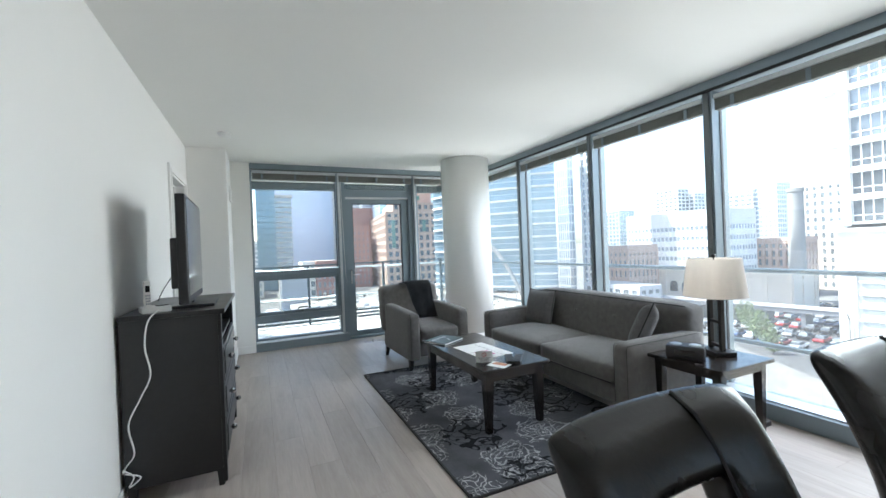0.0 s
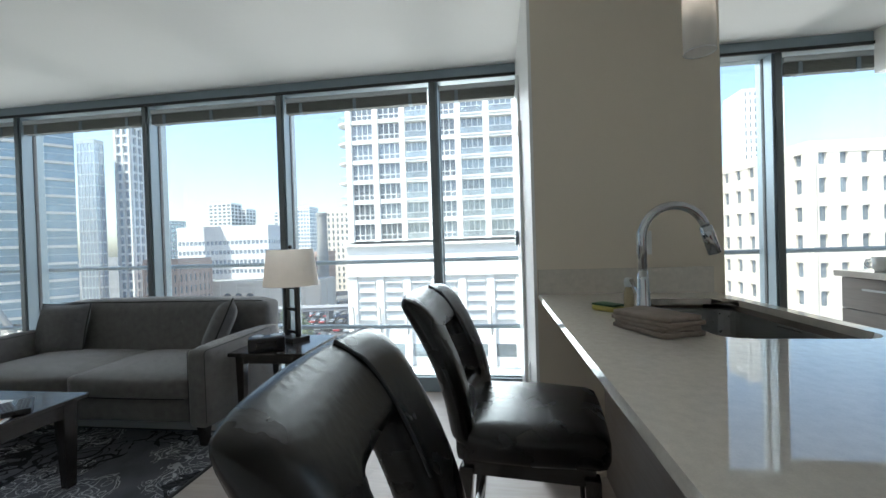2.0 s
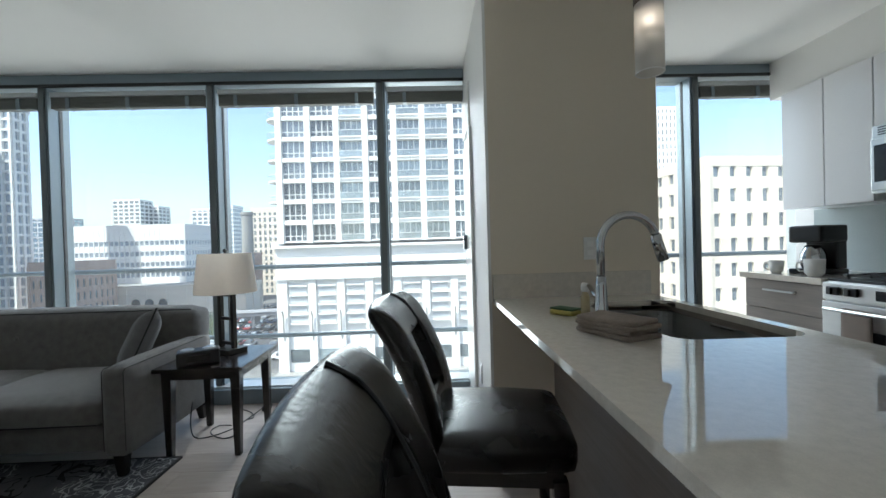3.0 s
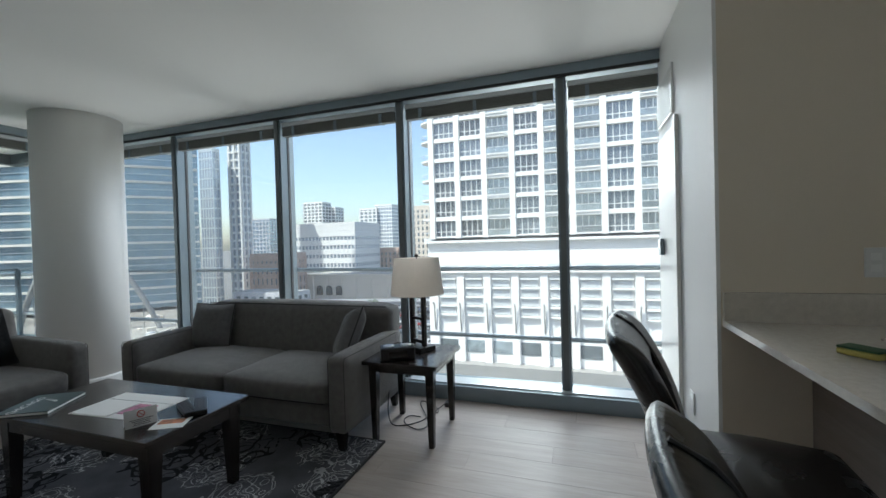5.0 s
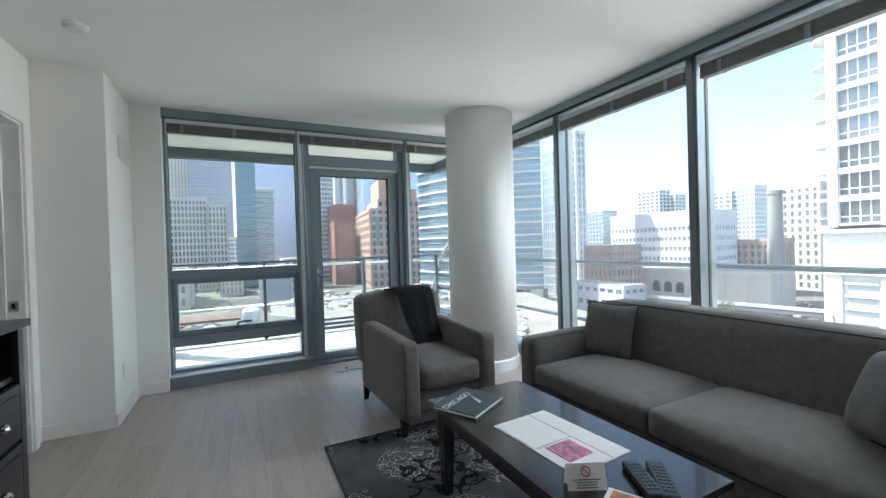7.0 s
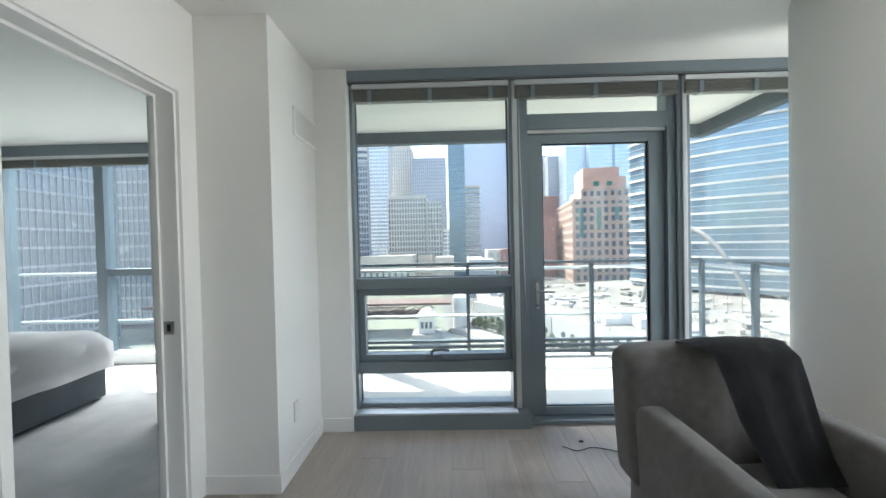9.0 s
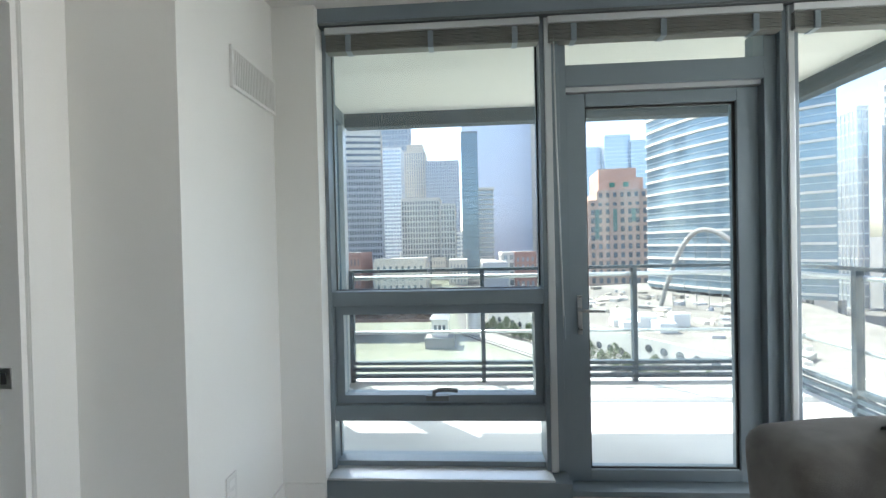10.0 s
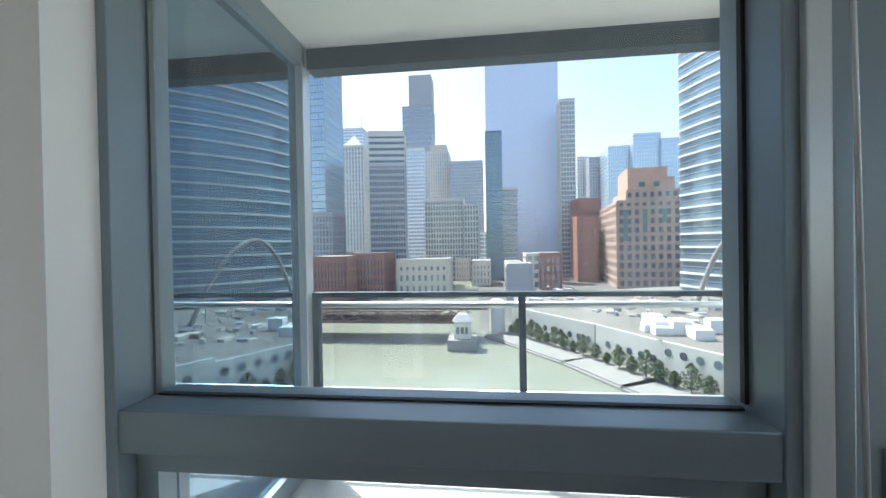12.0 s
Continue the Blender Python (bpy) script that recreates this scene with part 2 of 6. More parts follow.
LEATHER = mat("black_leather", (0.006, 0.0052, 0.005), 0.27, var=0.15, scale=6, fine=70, bump=0.18, spec=0.42, coat=0.0, rvar=0.035)
QUARTZ = mat("quartz", (0.62, 0.575, 0.505), 0.035, var=0.06, scale=45, fine=330, bump=0.0, spec=0.7, rvar=0.012)
TAUPE_WOOD = wood_mat("taupe_laminate", (0.16, 0.135, 0.115), (0.24, 0.205, 0.18), 0.45, ring=22, along="X")
GLOSS_WHITE = mat("white_gloss_lacquer", (0.74, 0.75, 0.76), 0.14, var=0.01, scale=2, fine=60, bump=0.0, rvar=0.03)
STEEL = mat("brushed_steel", (0.56, 0.56, 0.55), 0.3, 1.0, var=0.05, scale=3, fine=60, bump=0.03, stretch=(1, 14, 14))
CHROME = mat("chrome", (0.5, 0.51, 0.52), 0.07, 1.0, var=0.02, bump=0.0, rvar=0.03)
BLACK = mat("black_plastic", (0.012, 0.012, 0.013), 0.35, var=0.1, scale=20, fine=200, bump=0.05)
SCREEN = mat("tv_screen", (0.012, 0.013, 0.015), 0.12, var=0.02, bump=0.0, rvar=0.03)
WHITE_PLASTIC = mat("white_plastic", (0.72, 0.72, 0.7), 0.35, var=0.03, bump=0.03)
LINEN = mat("lamp_shade_linen", (0.83, 0.79, 0.73), 0.9, var=0.04, scale=30, fine=420, bump=0.25)
PAPER = mat("paper", (0.78, 0.78, 0.76), 0.8, var=0.02, bump=0.02)
RED_FABRIC = mat("red_canvas", (0.33, 0.05, 0.035), 0.8, var=0.12, scale=14, fine=300, bump=0.4)
LINEN_BED = mat("white_bedding", (0.78, 0.78, 0.77), 0.9, var=0.02, scale=9, fine=200, bump=0.35)
SKIRT = mat("grey_bedskirt", (0.11, 0.125, 0.135), 0.9, var=0.1, scale=7, fine=260, bump=0.4)
RUG = rug_mat()


# ---- mesh helpers ----
def box(bm, x0, x1, y0, y1, z0, z1):
    vs = [bm.verts.new(p) for p in ((x0, y0, z0), (x1, y0, z0), (x1, y1, z0), (x0, y1, z0), (x0, y0, z1), (x1, y0, z1), (x1, y1, z1), (x0, y1, z1))]
    for f in ((3, 2, 1, 0), (4, 5, 6, 7), (0, 1, 5, 4), (1, 2, 6, 5), (2, 3, 7, 6), (3, 0, 4, 7)):
        bm.faces.new([vs[i] for i in f])
    return vs


def taper(bm, x, y, z0, z1, a, b, lean=(0, 0)):
    """Square leg: half-width a at z0, b at z1; the foot is shifted by lean."""
    lo = [bm.verts.new((x + sx * a + lean[0], y + sy * a + lean[1], z0)) for sx, sy in ((-1, -1), (1, -1), (1, 1), (-1, 1))]
    hi = [bm.verts.new((x + sx * b, y + sy * b, z1)) for sx, sy in ((-1, -1), (1, -1), (1, 1), (-1, 1))]
    bm.faces.new(lo[::-1])
    bm.faces.new(hi)
    for i in range(4):
        bm.faces.new((lo[i], lo[(i + 1) % 4], hi[(i + 1) % 4], hi[i]))


def lathe(bm, x, y, profile, n=32):
    """A turned body from (radius, z) pairs, closed at both ends."""
    rings = [[bm.verts.new((x + r * math.cos(2 * math.pi * i / n), y + r * math.sin(2 * math.pi * i / n), z)) for i in range(n)] for r, z in profile]
    for a, b in zip(rings, rings[1:]):
        for i in range(n):
            bm.faces.new((a[i], a[(i + 1) % n], b[(i + 1) % n], b[i]))
    bm.faces.new(rings[0][::-1])
    bm.faces.new(rings[-1])


def tube(bm, points, r, n=8):
    """A round bar along a line of points."""
    pts = [Vector(p) for p in points]
    rings = []
    for i, p in enumerate(pts):
        way = (pts[min(i + 1, len(pts) - 1)] - pts[max(i - 1, 0)]).normalized()
        side = way.orthogonal().normalized() if i == 0 else (rings_side - way * rings_side.dot(way)).normalized()
        rings_side = side
        up = way.cross(side)
        rings.append([bm.verts.new(p + (side * math.cos(2 * math.pi * k / n) + up * math.sin(2 * math.pi * k / n)) * r) for k in range(n)])
    for a, b in zip(rings, rings[1:]):
        for k in range(n):
            bm.faces.new((a[k], a[(k + 1) % n], b[(k + 1) % n], b[k]))
    bm.faces.new(rings[0][::-1])
    bm.faces.new(rings[-1])


def finish(bm, name, material, bevel=0.0, seg=2, smooth=False):
    if bevel:
        bmesh.ops.bevel(bm, geom=list(bm.edges), offset=bevel, segments=seg, profile=0.6, affect="EDGES", clamp_overlap=True)
    bmesh.ops.recalc_face_normals(bm, faces=list(bm.faces))
    me = bpy.data.meshes.new(name)
    bm.to_mesh(me)
    bm.free()
    me.materials.append(material)
    if smooth:
        me.polygons.foreach_set("use_smooth", [True] * len(me.polygons))
    return me


def part(name, bm, material, parent=None, label="", bevel=0.0, seg=2, smooth=False):
    ob = new(name, finish(bm, name, material, bevel, seg, smooth))
    if parent:
        ob.parent = parent
    return tagged(ob, label)


def slab(name, dims, material, parent=None, label="", bevel=0.0, seg=2, smooth=False):
    bm = bmesh.new()
    box(bm, *dims)
    return part(name, bm, material, parent, label, bevel, seg, smooth)


def thing(name, m, label, category, group=""):
    e = new(name)
    e.matrix_world = m
    e.empty_display_size = 0.1
    return tagged(e, label, category, group)


def structure(name, dims, material, label="", category="", bevel=0.0):
    return tagged(slab(name, dims, material, None, label, bevel), label, category, kind="structure")


def cushion(name, x0, x1, y0, y1, z0, z1, material, parent, puff=0.03, n=10, label=""):
    """An upholstered block: rounded edges and bulging faces."""
    bm = bmesh.new()
    bmesh.ops.create_cube(bm, size=2)
    bmesh.ops.subdivide_edges(bm, edges=list(bm.edges), cuts=n, use_grid_fill=True)
    hx, hy, hz = (x1 - x0) / 2, (y1 - y0) / 2, (z1 - z0) / 2
    r = min(hx, hy, hz) * 0.55
    for v in bm.verts:
        u = v.co.copy()
        p = Vector((u.x * hx, u.y * hy, u.z * hz))
        core = Vector((max(-hx + r, min(hx - r, p.x)), max(-hy + r, min(hy - r, p.y)), max(-hz + r, min(hz - r, p.z))))
        d = p - core
        if d.length > 1e-6:
            p = core + d.normalized() * min(r, d.length)
        bx, by, bz = (1 - u.y ** 2) * (1 - u.z ** 2), (1 - u.x ** 2) * (1 - u.z ** 2), (1 - u.x ** 2) * (1 - u.y ** 2)
        p += Vector((u.x * abs(u.x) * bx * puff * 0.5, u.y * abs(u.y) * by * puff * 0.5, u.z * abs(u.z) * bz * puff))
        p += noise.noise_vector(p * 6 + Vector((x0, y0, z0))) * 0.003
        v.co = p + Vector(((x0 + x1) / 2, (y0 + y1) / 2, (z0 + z1) / 2))
    return part(name, bm, material, parent, label, smooth=True)


# ---- the apartment: floor, ceiling, walls ----
CEIL_Z = 2.568
HEAD_Z = 2.495  # underside of the window heads
SOFFIT_Z = 2.62
tagged(slab("floor", (-0.82, 3.45, -1.9, 7.0, -0.14, -0.004), GAP), "greyish tan laminate plank floor", "floor", kind="structure")
floor = bpy.data.objects["floor"]
structure("floor_bedroom", (-4.8, -0.82, 2.6, 8.7, -0.14, 0.0), CARPET, "pale grey bedroom carpet", "carpet")
ceiling = structure("ceiling", (-4.8, 3.47, -1.9, 7.1, CEIL_Z, CEIL_Z + 0.2), CEIL, "smooth white painted ceiling", "ceiling")
structure("ceiling_bedroom", (-4.8, -0.7, 7.1, 8.7, CEIL_Z, CEIL_Z + 0.2), CEIL, "smooth white bedroom ceiling", "ceiling")

bm = bmesh.new()
for y0, y1, z0, z1 in ((-1.9, 5.19, 0, CEIL_Z), (6.0, 6.16, 0, CEIL_Z), (5.19, 6.0, 2.11, CEIL_Z)):
    box(bm, -0.94, -0.82, y0, y1, z0, z1)
tagged(part("wall_west", bm, WALL), "white painted wall with a bedroom doorway", "wall", kind="structure")
structure("wall_corner_pier", (-0.94, -0.42, 6.16, 7.12, 0, CEIL_Z), WALL, "white boxed-out wall corner beside the window", "wall")
structure("wall_window_return", (-0.42, -0.19, 6.862, 7.12, 0, CEIL_Z), WALL, "narrow white wall beside the balcony window", "wall")
structure("wall_south", (-0.94, 3.45, -2.0, -1.86, 0, CEIL_Z), WALL, "plain white kitchen wall", "wall")
structure("wall_bedroom_west", (-4.9, -4.8, 2.5, 8.75, 0, CEIL_Z), WALL, "plain white bedroom wall", "wall")
structure("wall_bedroom_south", (-4.8, -0.94, 2.5, 2.6, 0, CEIL_Z), WALL, "plain white bedroom wall", "wall")
structure("wall_pier", (2.06, 3.26, 0.06, 0.93, 0, CEIL_Z), PIER, "taupe painted wall pier at the end of the counter", "wall")
structure("wall_pier_side", (2.06, 3.26, 0.93, 0.945, 0, CEIL_Z), WALL, "white painted side of the wall pier", "wall")
structure("soffit_kitchen", (0.6, 3.2, -1.86, -1.52, 2.27, CEIL_Z), WALL, "white soffit above the kitchen cabinets", "soffit")

bm = bmesh.new()
lathe(bm, 2.67, 6.08, [(0.345, 0), (0.345, CEIL_Z)], 64)
tagged(part("column", bm, WALL, smooth=True), "round white painted concrete column", "column", kind="structure")
bm = bmesh.new()
lathe(bm, 2.67, 6.08, [(0.357, 0), (0.357, 0.1), (0.347, 0.112)], 64)
tagged(part("baseboard_column", bm, TRIM), "white baseboard round the column", "baseboard", kind="structure")
for i, dims in enumerate(((-0.82, -0.807, -1.86, 5.115, 0, 0.1), (-0.82, -0.42, 6.147, 6.16, 0, 0.1), (-0.42, -0.407, 6.147, 6.862, 0, 0.1), (-0.407, -0.19, 6.849, 6.862, 0, 0.1), (2.3, 3.2, 0.945, 0.957, 0, 0.1))):
    structure("baseboard_%d" % (i + 1), dims, TRIM, "white painted baseboard", "baseboard", 0.004)

# bedroom doorway: lining, stop and two-step casing
D0, D1, DH = 5.19, 6.0, 2.11
bm = bmesh.new()
for y0, y1, z0, z1 in ((D0 + 0.002, D0 + 0.02, 0, DH - 0.002), (D1 - 0.02, D1 - 0.002, 0, DH - 0.002), (D0 + 0.02, D1 - 0.02, DH - 0.02, DH - 0.002)):
    box(bm, -0.945, -0.812, y0, y1, z0, z1)
for y0, y1, z0, z1 in ((D0 + 0.02, D0 + 0.035, 0, DH - 0.02), (D1 - 0.035, D1 - 0.02, 0, DH - 0.02), (D0 + 0.035, D1 - 0.035, DH - 0.035, DH - 0.02)):
    box(bm, -0.925, -0.9, y0, y1, z0, z1)
door_1 = tagged(part("door_1", bm, TRIM), "white painted bedroom doorway lining, open", "door frame", kind="structure")
bm = bmesh.new()
for y0, y1, z0, z1 in ((D0 - 0.07, D0 + 0.004, 0, DH + 0.066), (D1 - 0.004, D1 + 0.07, 0, DH + 0.066), (D0 + 0.004, D1 - 0.004, DH - 0.004, DH + 0.066)):
    box(bm, -0.83, -0.802, y0, y1, z0, z1)
for y0, y1, z0, z1 in ((D0 - 0.028, D0 + 0.0035, 0, DH + 0.025), (D1 - 0.0035, D1 + 0.028, 0, DH + 0.025), (D0 + 0.0035, D1 - 0.0035, DH - 0.0035, DH + 0.025)):
    box(bm, -0.826, -0.796, y0, y1, z0, z1)
part("casing", bm, TRIM, door_1, "white moulded door casing")
latch = slab("strike_plate", (-0.893, -0.845, D1 - 0.024, D1 - 0.018, 0.91, 0.975), STEEL, door_1, "steel strike plate")
slab("latch_hole", (-0.878, -0.86, D1 - 0.0255, D1 - 0.0235, 0.925, 0.96), GASKET, latch)


# ---- curtain walls ----
def pane(name, dims, parent, material=None):
    ob = slab(name, dims, material or GLASS, parent)
    ob.visible_shadow = False
    return ob


def blind(m, length, label="raised grey-brown slatted blind"):
    """A raised venetian blind: head rail, stacked slats, bottom rail, ladder tapes."""
    b = thing("window_blind", m, label, "blind", "raised window blinds")
    slab("head_rail", (0.01, length - 0.01, -0.03, 0.03, 0.092, 0.128), ALU_LIGHT, b, "pale metal head rail", 0.004)
    for i in range(7):
        slab("slat", (0.015, length - 0.015, -0.028 + 0.002 * (i % 2), 0.026 + 0.002 * (i % 2), 0.018 + i * 0.0104, 0.0245 + i * 0.0104), BLIND, b)
    slab("bottom_rail", (0.015, length - 0.015, -0.028, 0.028, 0.0, 0.015), BLIND, b, "", 0.004)
    for k in (0.12, 0.5, 0.88):
        slab("ladder_tape", (length * k - 0.014, length * k + 0.014, -0.033, 0.033, -0.003, 0.084), ALU, b, "grey ladder tape")
    return b


# east wall, floor to ceiling
EAST = (-2.0, -0.935, 0.27, 1.605, 2.934, 4.222, 5.571, 6.95)
window_1 = tagged(slab("window_1", (3.2, 3.44, -1.86, 7.1, HEAD_Z, CEIL_Z), ALU), "grey aluminium window wall, floor to ceiling", "window", kind="structure")
slab("sill", (3.16, 3.44, -1.86, 7.1, 0.0, 0.115), ALU, window_1, "low grey metal sill", 0.004)
# top paler than the sill's front: the daylight on it is in the colour
slab("sill_cap", (3.2, 3.36, -1.86, 6.98, 0.115, 0.125), ALU_LIGHT, window_1, "metal sill top with daylight put into its pale tone")
# solid black strip: the shade between head and blinds, put in as colour
slab("shadow_gap", (3.19, 3.21, -1.86, 6.85, HEAD_Z - 0.02, HEAD_Z), GASKET, window_1)
for i, y in enumerate(EAST):
    mu = slab("mullion", (3.25, 3.44, y - 0.036, y + 0.036, 0.125, HEAD_Z), ALU, window_1, "grey aluminium mullion", 0.003)
    slab("mullion_nose", (3.235, 3.25, y - 0.02, y + 0.02, 0.125, HEAD_Z), ALU_DARK, mu)
    for s in (-1, 1):
        slab("gasket", (3.345, 3.375, y + s * 0.036 - 0.003, y + s * 0.036 + 0.003, 0.125, HEAD_Z), GASKET, mu)
    if i:
        pane("pane", (3.355, 3.363, EAST[i - 1] + 0.036, y - 0.036, 0.12, HEAD_Z), window_1)
for y0, y1 in zip(EAST[:-1], EAST[1:]):
    if y0 < 0.2 and y1 > 0.2:
        continue
    blind(pose(3.285, y1 - 0.04, 2.332, 0, 0, -90), y1 - y0 - 0.08)

# balcony window, balcony door and side light
window_2 = tagged(slab("window_2", (-0.2, 3.3, 6.9, 7.12, HEAD_Z, CEIL_Z), ALU), "grey aluminium balcony window with an awning vent", "window", kind="structure")
slab("reveal_head", (-0.2, 3.2, 6.905, 6.98, HEAD_Z - 0.013, HEAD_Z), ALU_DARK, window_2)


def stick(name, x0, x1, z0, z1, y0=6.99, y1=7.1, mt=None, label="", bevel=0.003, root=None):
    return slab(name, (x0, x1, y0, y1, z0, z1), mt or ALU, root or window_2, label, bevel)


stick("sill", -0.19, 1.07, 0.0, 0.108, 6.865, 7.12, ALU, "deep grey metal sill")
# same lit-looking pale tone on this sill's top
stick("sill_cap", -0.185, 0.985, 0.108, 0.12, 6.87, 7.06, ALU_LIGHT, "metal sill top with daylight put into its pale tone")
stick("jamb", -0.19, -0.168, 0.12, HEAD_Z, 6.955, 7.1)
stick("jamb_bead", -0.168, -0.162, 0.12, HEAD_Z, 7.042, 7.055, ALU_DARK, "", 0.0)
stick("mullion", 0.962, 1.06, 0.12, HEAD_Z, 6.955, 7.12, None, "grey aluminium mullion")
stick("mullion_nose", 0.985, 1.02, 0.12, HEAD_Z, 6.94, 6.955, ALU_LIGHT)
stick("transom_bead", -0.158, 0.955, 1.079, 1.083, 7.042, 7.055, GASKET, "", 0.0)
stick("jamb_bead", 0.955, 0.962, 1.09, HEAD_Z, 7.042, 7.055, GASKET, "", 0.0)
stick("transom", -0.168, 0.962, 1.0, 1.079, 6.96, 7.11, None, "grey aluminium transom")
stick("lower_rail", -0.168, 0.962, 0.378, 0.462, 6.965, 7.11)
stick("bottom_rail", -0.168, 0.962, 0.12, 0.15)
pane("pane", (-0.168, 0.962, 7.055, 7.063, 1.079, HEAD_Z), window_2)
pane("pane", (-0.168, 0.962, 7.055, 7.063, 0.15, 0.378), window_2)
bm = bmesh.new()
for x0, x1, z0, z1 in ((-0.165, -0.12, 0.465, 0.998), (0.917, 0.959, 0.465, 0.998), (-0.12, 0.917, 0.465, 0.508), (-0.12, 0.917, 0.95, 0.998)):
    box(bm, x0, x1, 6.995, 7.075, z0, z1)
vent = part("awning_vent", bm, ALU, window_2, "openable lower light")
pane("vent_pane", (-0.12, 0.917, 7.04, 7.047, 0.508, 0.95), vent)
bm = bmesh.new()
box(bm, 0.33, 0.45, 6.962, 6.995, 0.488, 0.514)
tube(bm, [(0.37, 6.96, 0.514), (0.375, 6.955, 0.541), (0.4, 6.95, 0.551), (0.44, 6.95, 0.554), (0.5, 6.95, 0.548)], 0.011, 8)
part("vent_handle", bm, ALU_DARK, vent, "dark metal cam handle", smooth=False)

door_2 = tagged(slab("door_2", (1.06, 1.1, 6.98, 7.12, 0.02, 2.4), ALU), "grey aluminium balcony door with full glass", "door", kind="structure")
stick("frame_jamb", 2.1, 2.16, 0.02, 2.4, 6.98, 7.12, None, "", 0.003, door_2)
stick("frame_head", 1.1, 2.1, 2.14, 2.25, 6.98, 7.12, None, "", 0.003, door_2)
stick("frame_step", 1.1, 2.1, 2.115, 2.14, 7.0, 7.12, ALU_LIGHT, "", 0.0, door_2)
stick("threshold", 1.06, 2.16, 0.0, 0.03, 6.93, 7.14, ALU, "", 0.003, door_2)
leaf = stick("door_leaf", 1.106, 1.208, 0.034, 2.11, 7.015, 7.085, ALU, "grey aluminium glazed door leaf", 0.004, door_2)
stick("stile", 1.985, 2.094, 0.034, 2.11, 7.015, 7.085, ALU, "", 0.004, leaf)
stick("top_rail", 1.208, 1.985, 2.042, 2.11, 7.015, 7.085, ALU, "", 0.004, leaf)
stick("bottom_rail", 1.208, 1.985, 0.034, 0.097, 7.015, 7.085, ALU, "", 0.004, leaf)
pane("door_pane", (1.208, 1.985, 7.046, 7.054, 0.097, 2.042), leaf)
for dims in ((1.208, 1.216, 0.097, 2.042), (1.972, 1.985, 0.097, 2.042), (1.208, 1.985, 2.03, 2.042), (1.208, 1.985, 0.097, 0.104)):
    stick("door_gasket", *dims, 7.03, 7.04, GASKET, "", 0.0, leaf)
bm = bmesh.new()
box(bm, 1.15, 1.171, 7.004, 7.015, 0.828, 1.035)
tube(bm, [(1.16, 7.004, 0.962), (1.16, 6.96, 0.962), (1.168, 6.952, 0.962), (1.19, 6.95, 0.961), (1.272, 6.95, 0.958)], 0.0075, 8)
tube(bm, [(1.16, 7.004, 0.868), (1.16, 6.988, 0.868)], 0.009, 10)
part("lever_handle", bm, STEEL, leaf, "steel lever handle")
pane("transom_pane", (1.1, 2.1, 7.055, 7.063, 2.25, HEAD_Z), door_2)
stick("mullion", 2.16, 2.25, 0.02, HEAD_Z, 6.955, 7.12, None, "grey aluminium mullion")
stick("mullion_nose", 2.19, 2.22, 0.02, HEAD_Z, 6.94, 6.955, ALU_LIGHT)
stick("side_sill", 2.25, 3.3, 0.0, 0.12, 6.9, 7.12)
pane("side_pane", (2.25, 3.3, 7.055, 7.063, 0.12, HEAD_Z), window_2)
blind(pose(-0.17, 6.945, 2.35), 1.14)
blind(pose(0.99, 6.945, 2.35), 1.17)
blind(pose(2.19, 6.945, 2.35), 1.0)
structure("wall_corner_post", (3.25, 3.46, 6.955, 7.14, 0, CEIL_Z), ALU, "grey aluminium corner post", "post")
bm = bmesh.new()
tube(bm, [(1.03, 6.925, 2.38), (1.035, 6.93, 1.9), (1.06, 6.935, 0.82)], 0.004, 6)
wand = thing("blind_wand", pose(0, 0, 0), "thin grey blind wand hanging by the door", "blind wand")
part("rod", bm, ALU_LIGHT, wand, smooth=True)
bm = bmesh.new()
tube(bm, [(1.06, 6.935, 0.94), (1.0605, 6.935, 0.82)], 0.0055, 8)
part("grip", bm, ALU, wand, "darker plastic grip")

# ---- balcony ----
structure("balcony_floor", (-0.66, 3.5, 7.12, 8.86, -0.22, -0.02), CONCRETE, "sunlit pale concrete balcony floor", "balcony floor")
structure("balcony_soffit", (-0.66, 3.5, 7.1, 8.86, SOFFIT_Z, SOFFIT_Z + 0.2), SOFFIT, "cream painted balcony soffit", "soffit")
structure("balcony_fascia", (-0.6, 3.5, 8.72, 8.84, 2.488, SOFFIT_Z), BEAM, "dark metal beam under the balcony soffit", "beam")
structure("balcony_fascia_side", (3.38, 3.5, 7.15, 8.72, 2.488, SOFFIT_Z), BEAM, "dark metal beam under the balcony soffit", "beam")
structure("wall_head_band", (-0.7, 3.47, 7.1, 7.14, HEAD_Z, SOFFIT_Z), SOFFIT, "cream band above the balcony window", "wall")


def railing(name, m, length, posts, label):
    r = thing(name, m, label, "railing")
    slab("top_rail", (0, length, -0.03, 0.03, 1.06, 1.09), BEAM, r, "dark flat top rail", 0.003)
    for z, rr in ((1.005, 0.02), (0.46, 0.016)):
        bm = bmesh.new()
        tube(bm, [(0, 0.035, z), (length, 0.035, z)], rr, 10)
        part("tube_rail", bm, ALU_LIGHT, r, "pale round rail", smooth=True)
    for z in (0.02, 0.085, 0.15):
        slab("bottom_rail", (0, length, -0.03, 0.03, z, z + 0.032), BEAM, r, "", 0.002)
    for x in posts:
        slab("post", (x - 0.02, x + 0.02, -0.03, 0.03, -0.02, 1.06), BEAM, r, "", 0.002)
    ends = [0, *posts, length]
    for a, b in zip(ends[:-1], ends[1:]):
        if b - a > 0.1:
            pane("glass_panel", (a + 0.03, b - 0.03, -0.006, 0.006, 0.185, 1.0), r, GLASS_CLEAR)
    return r


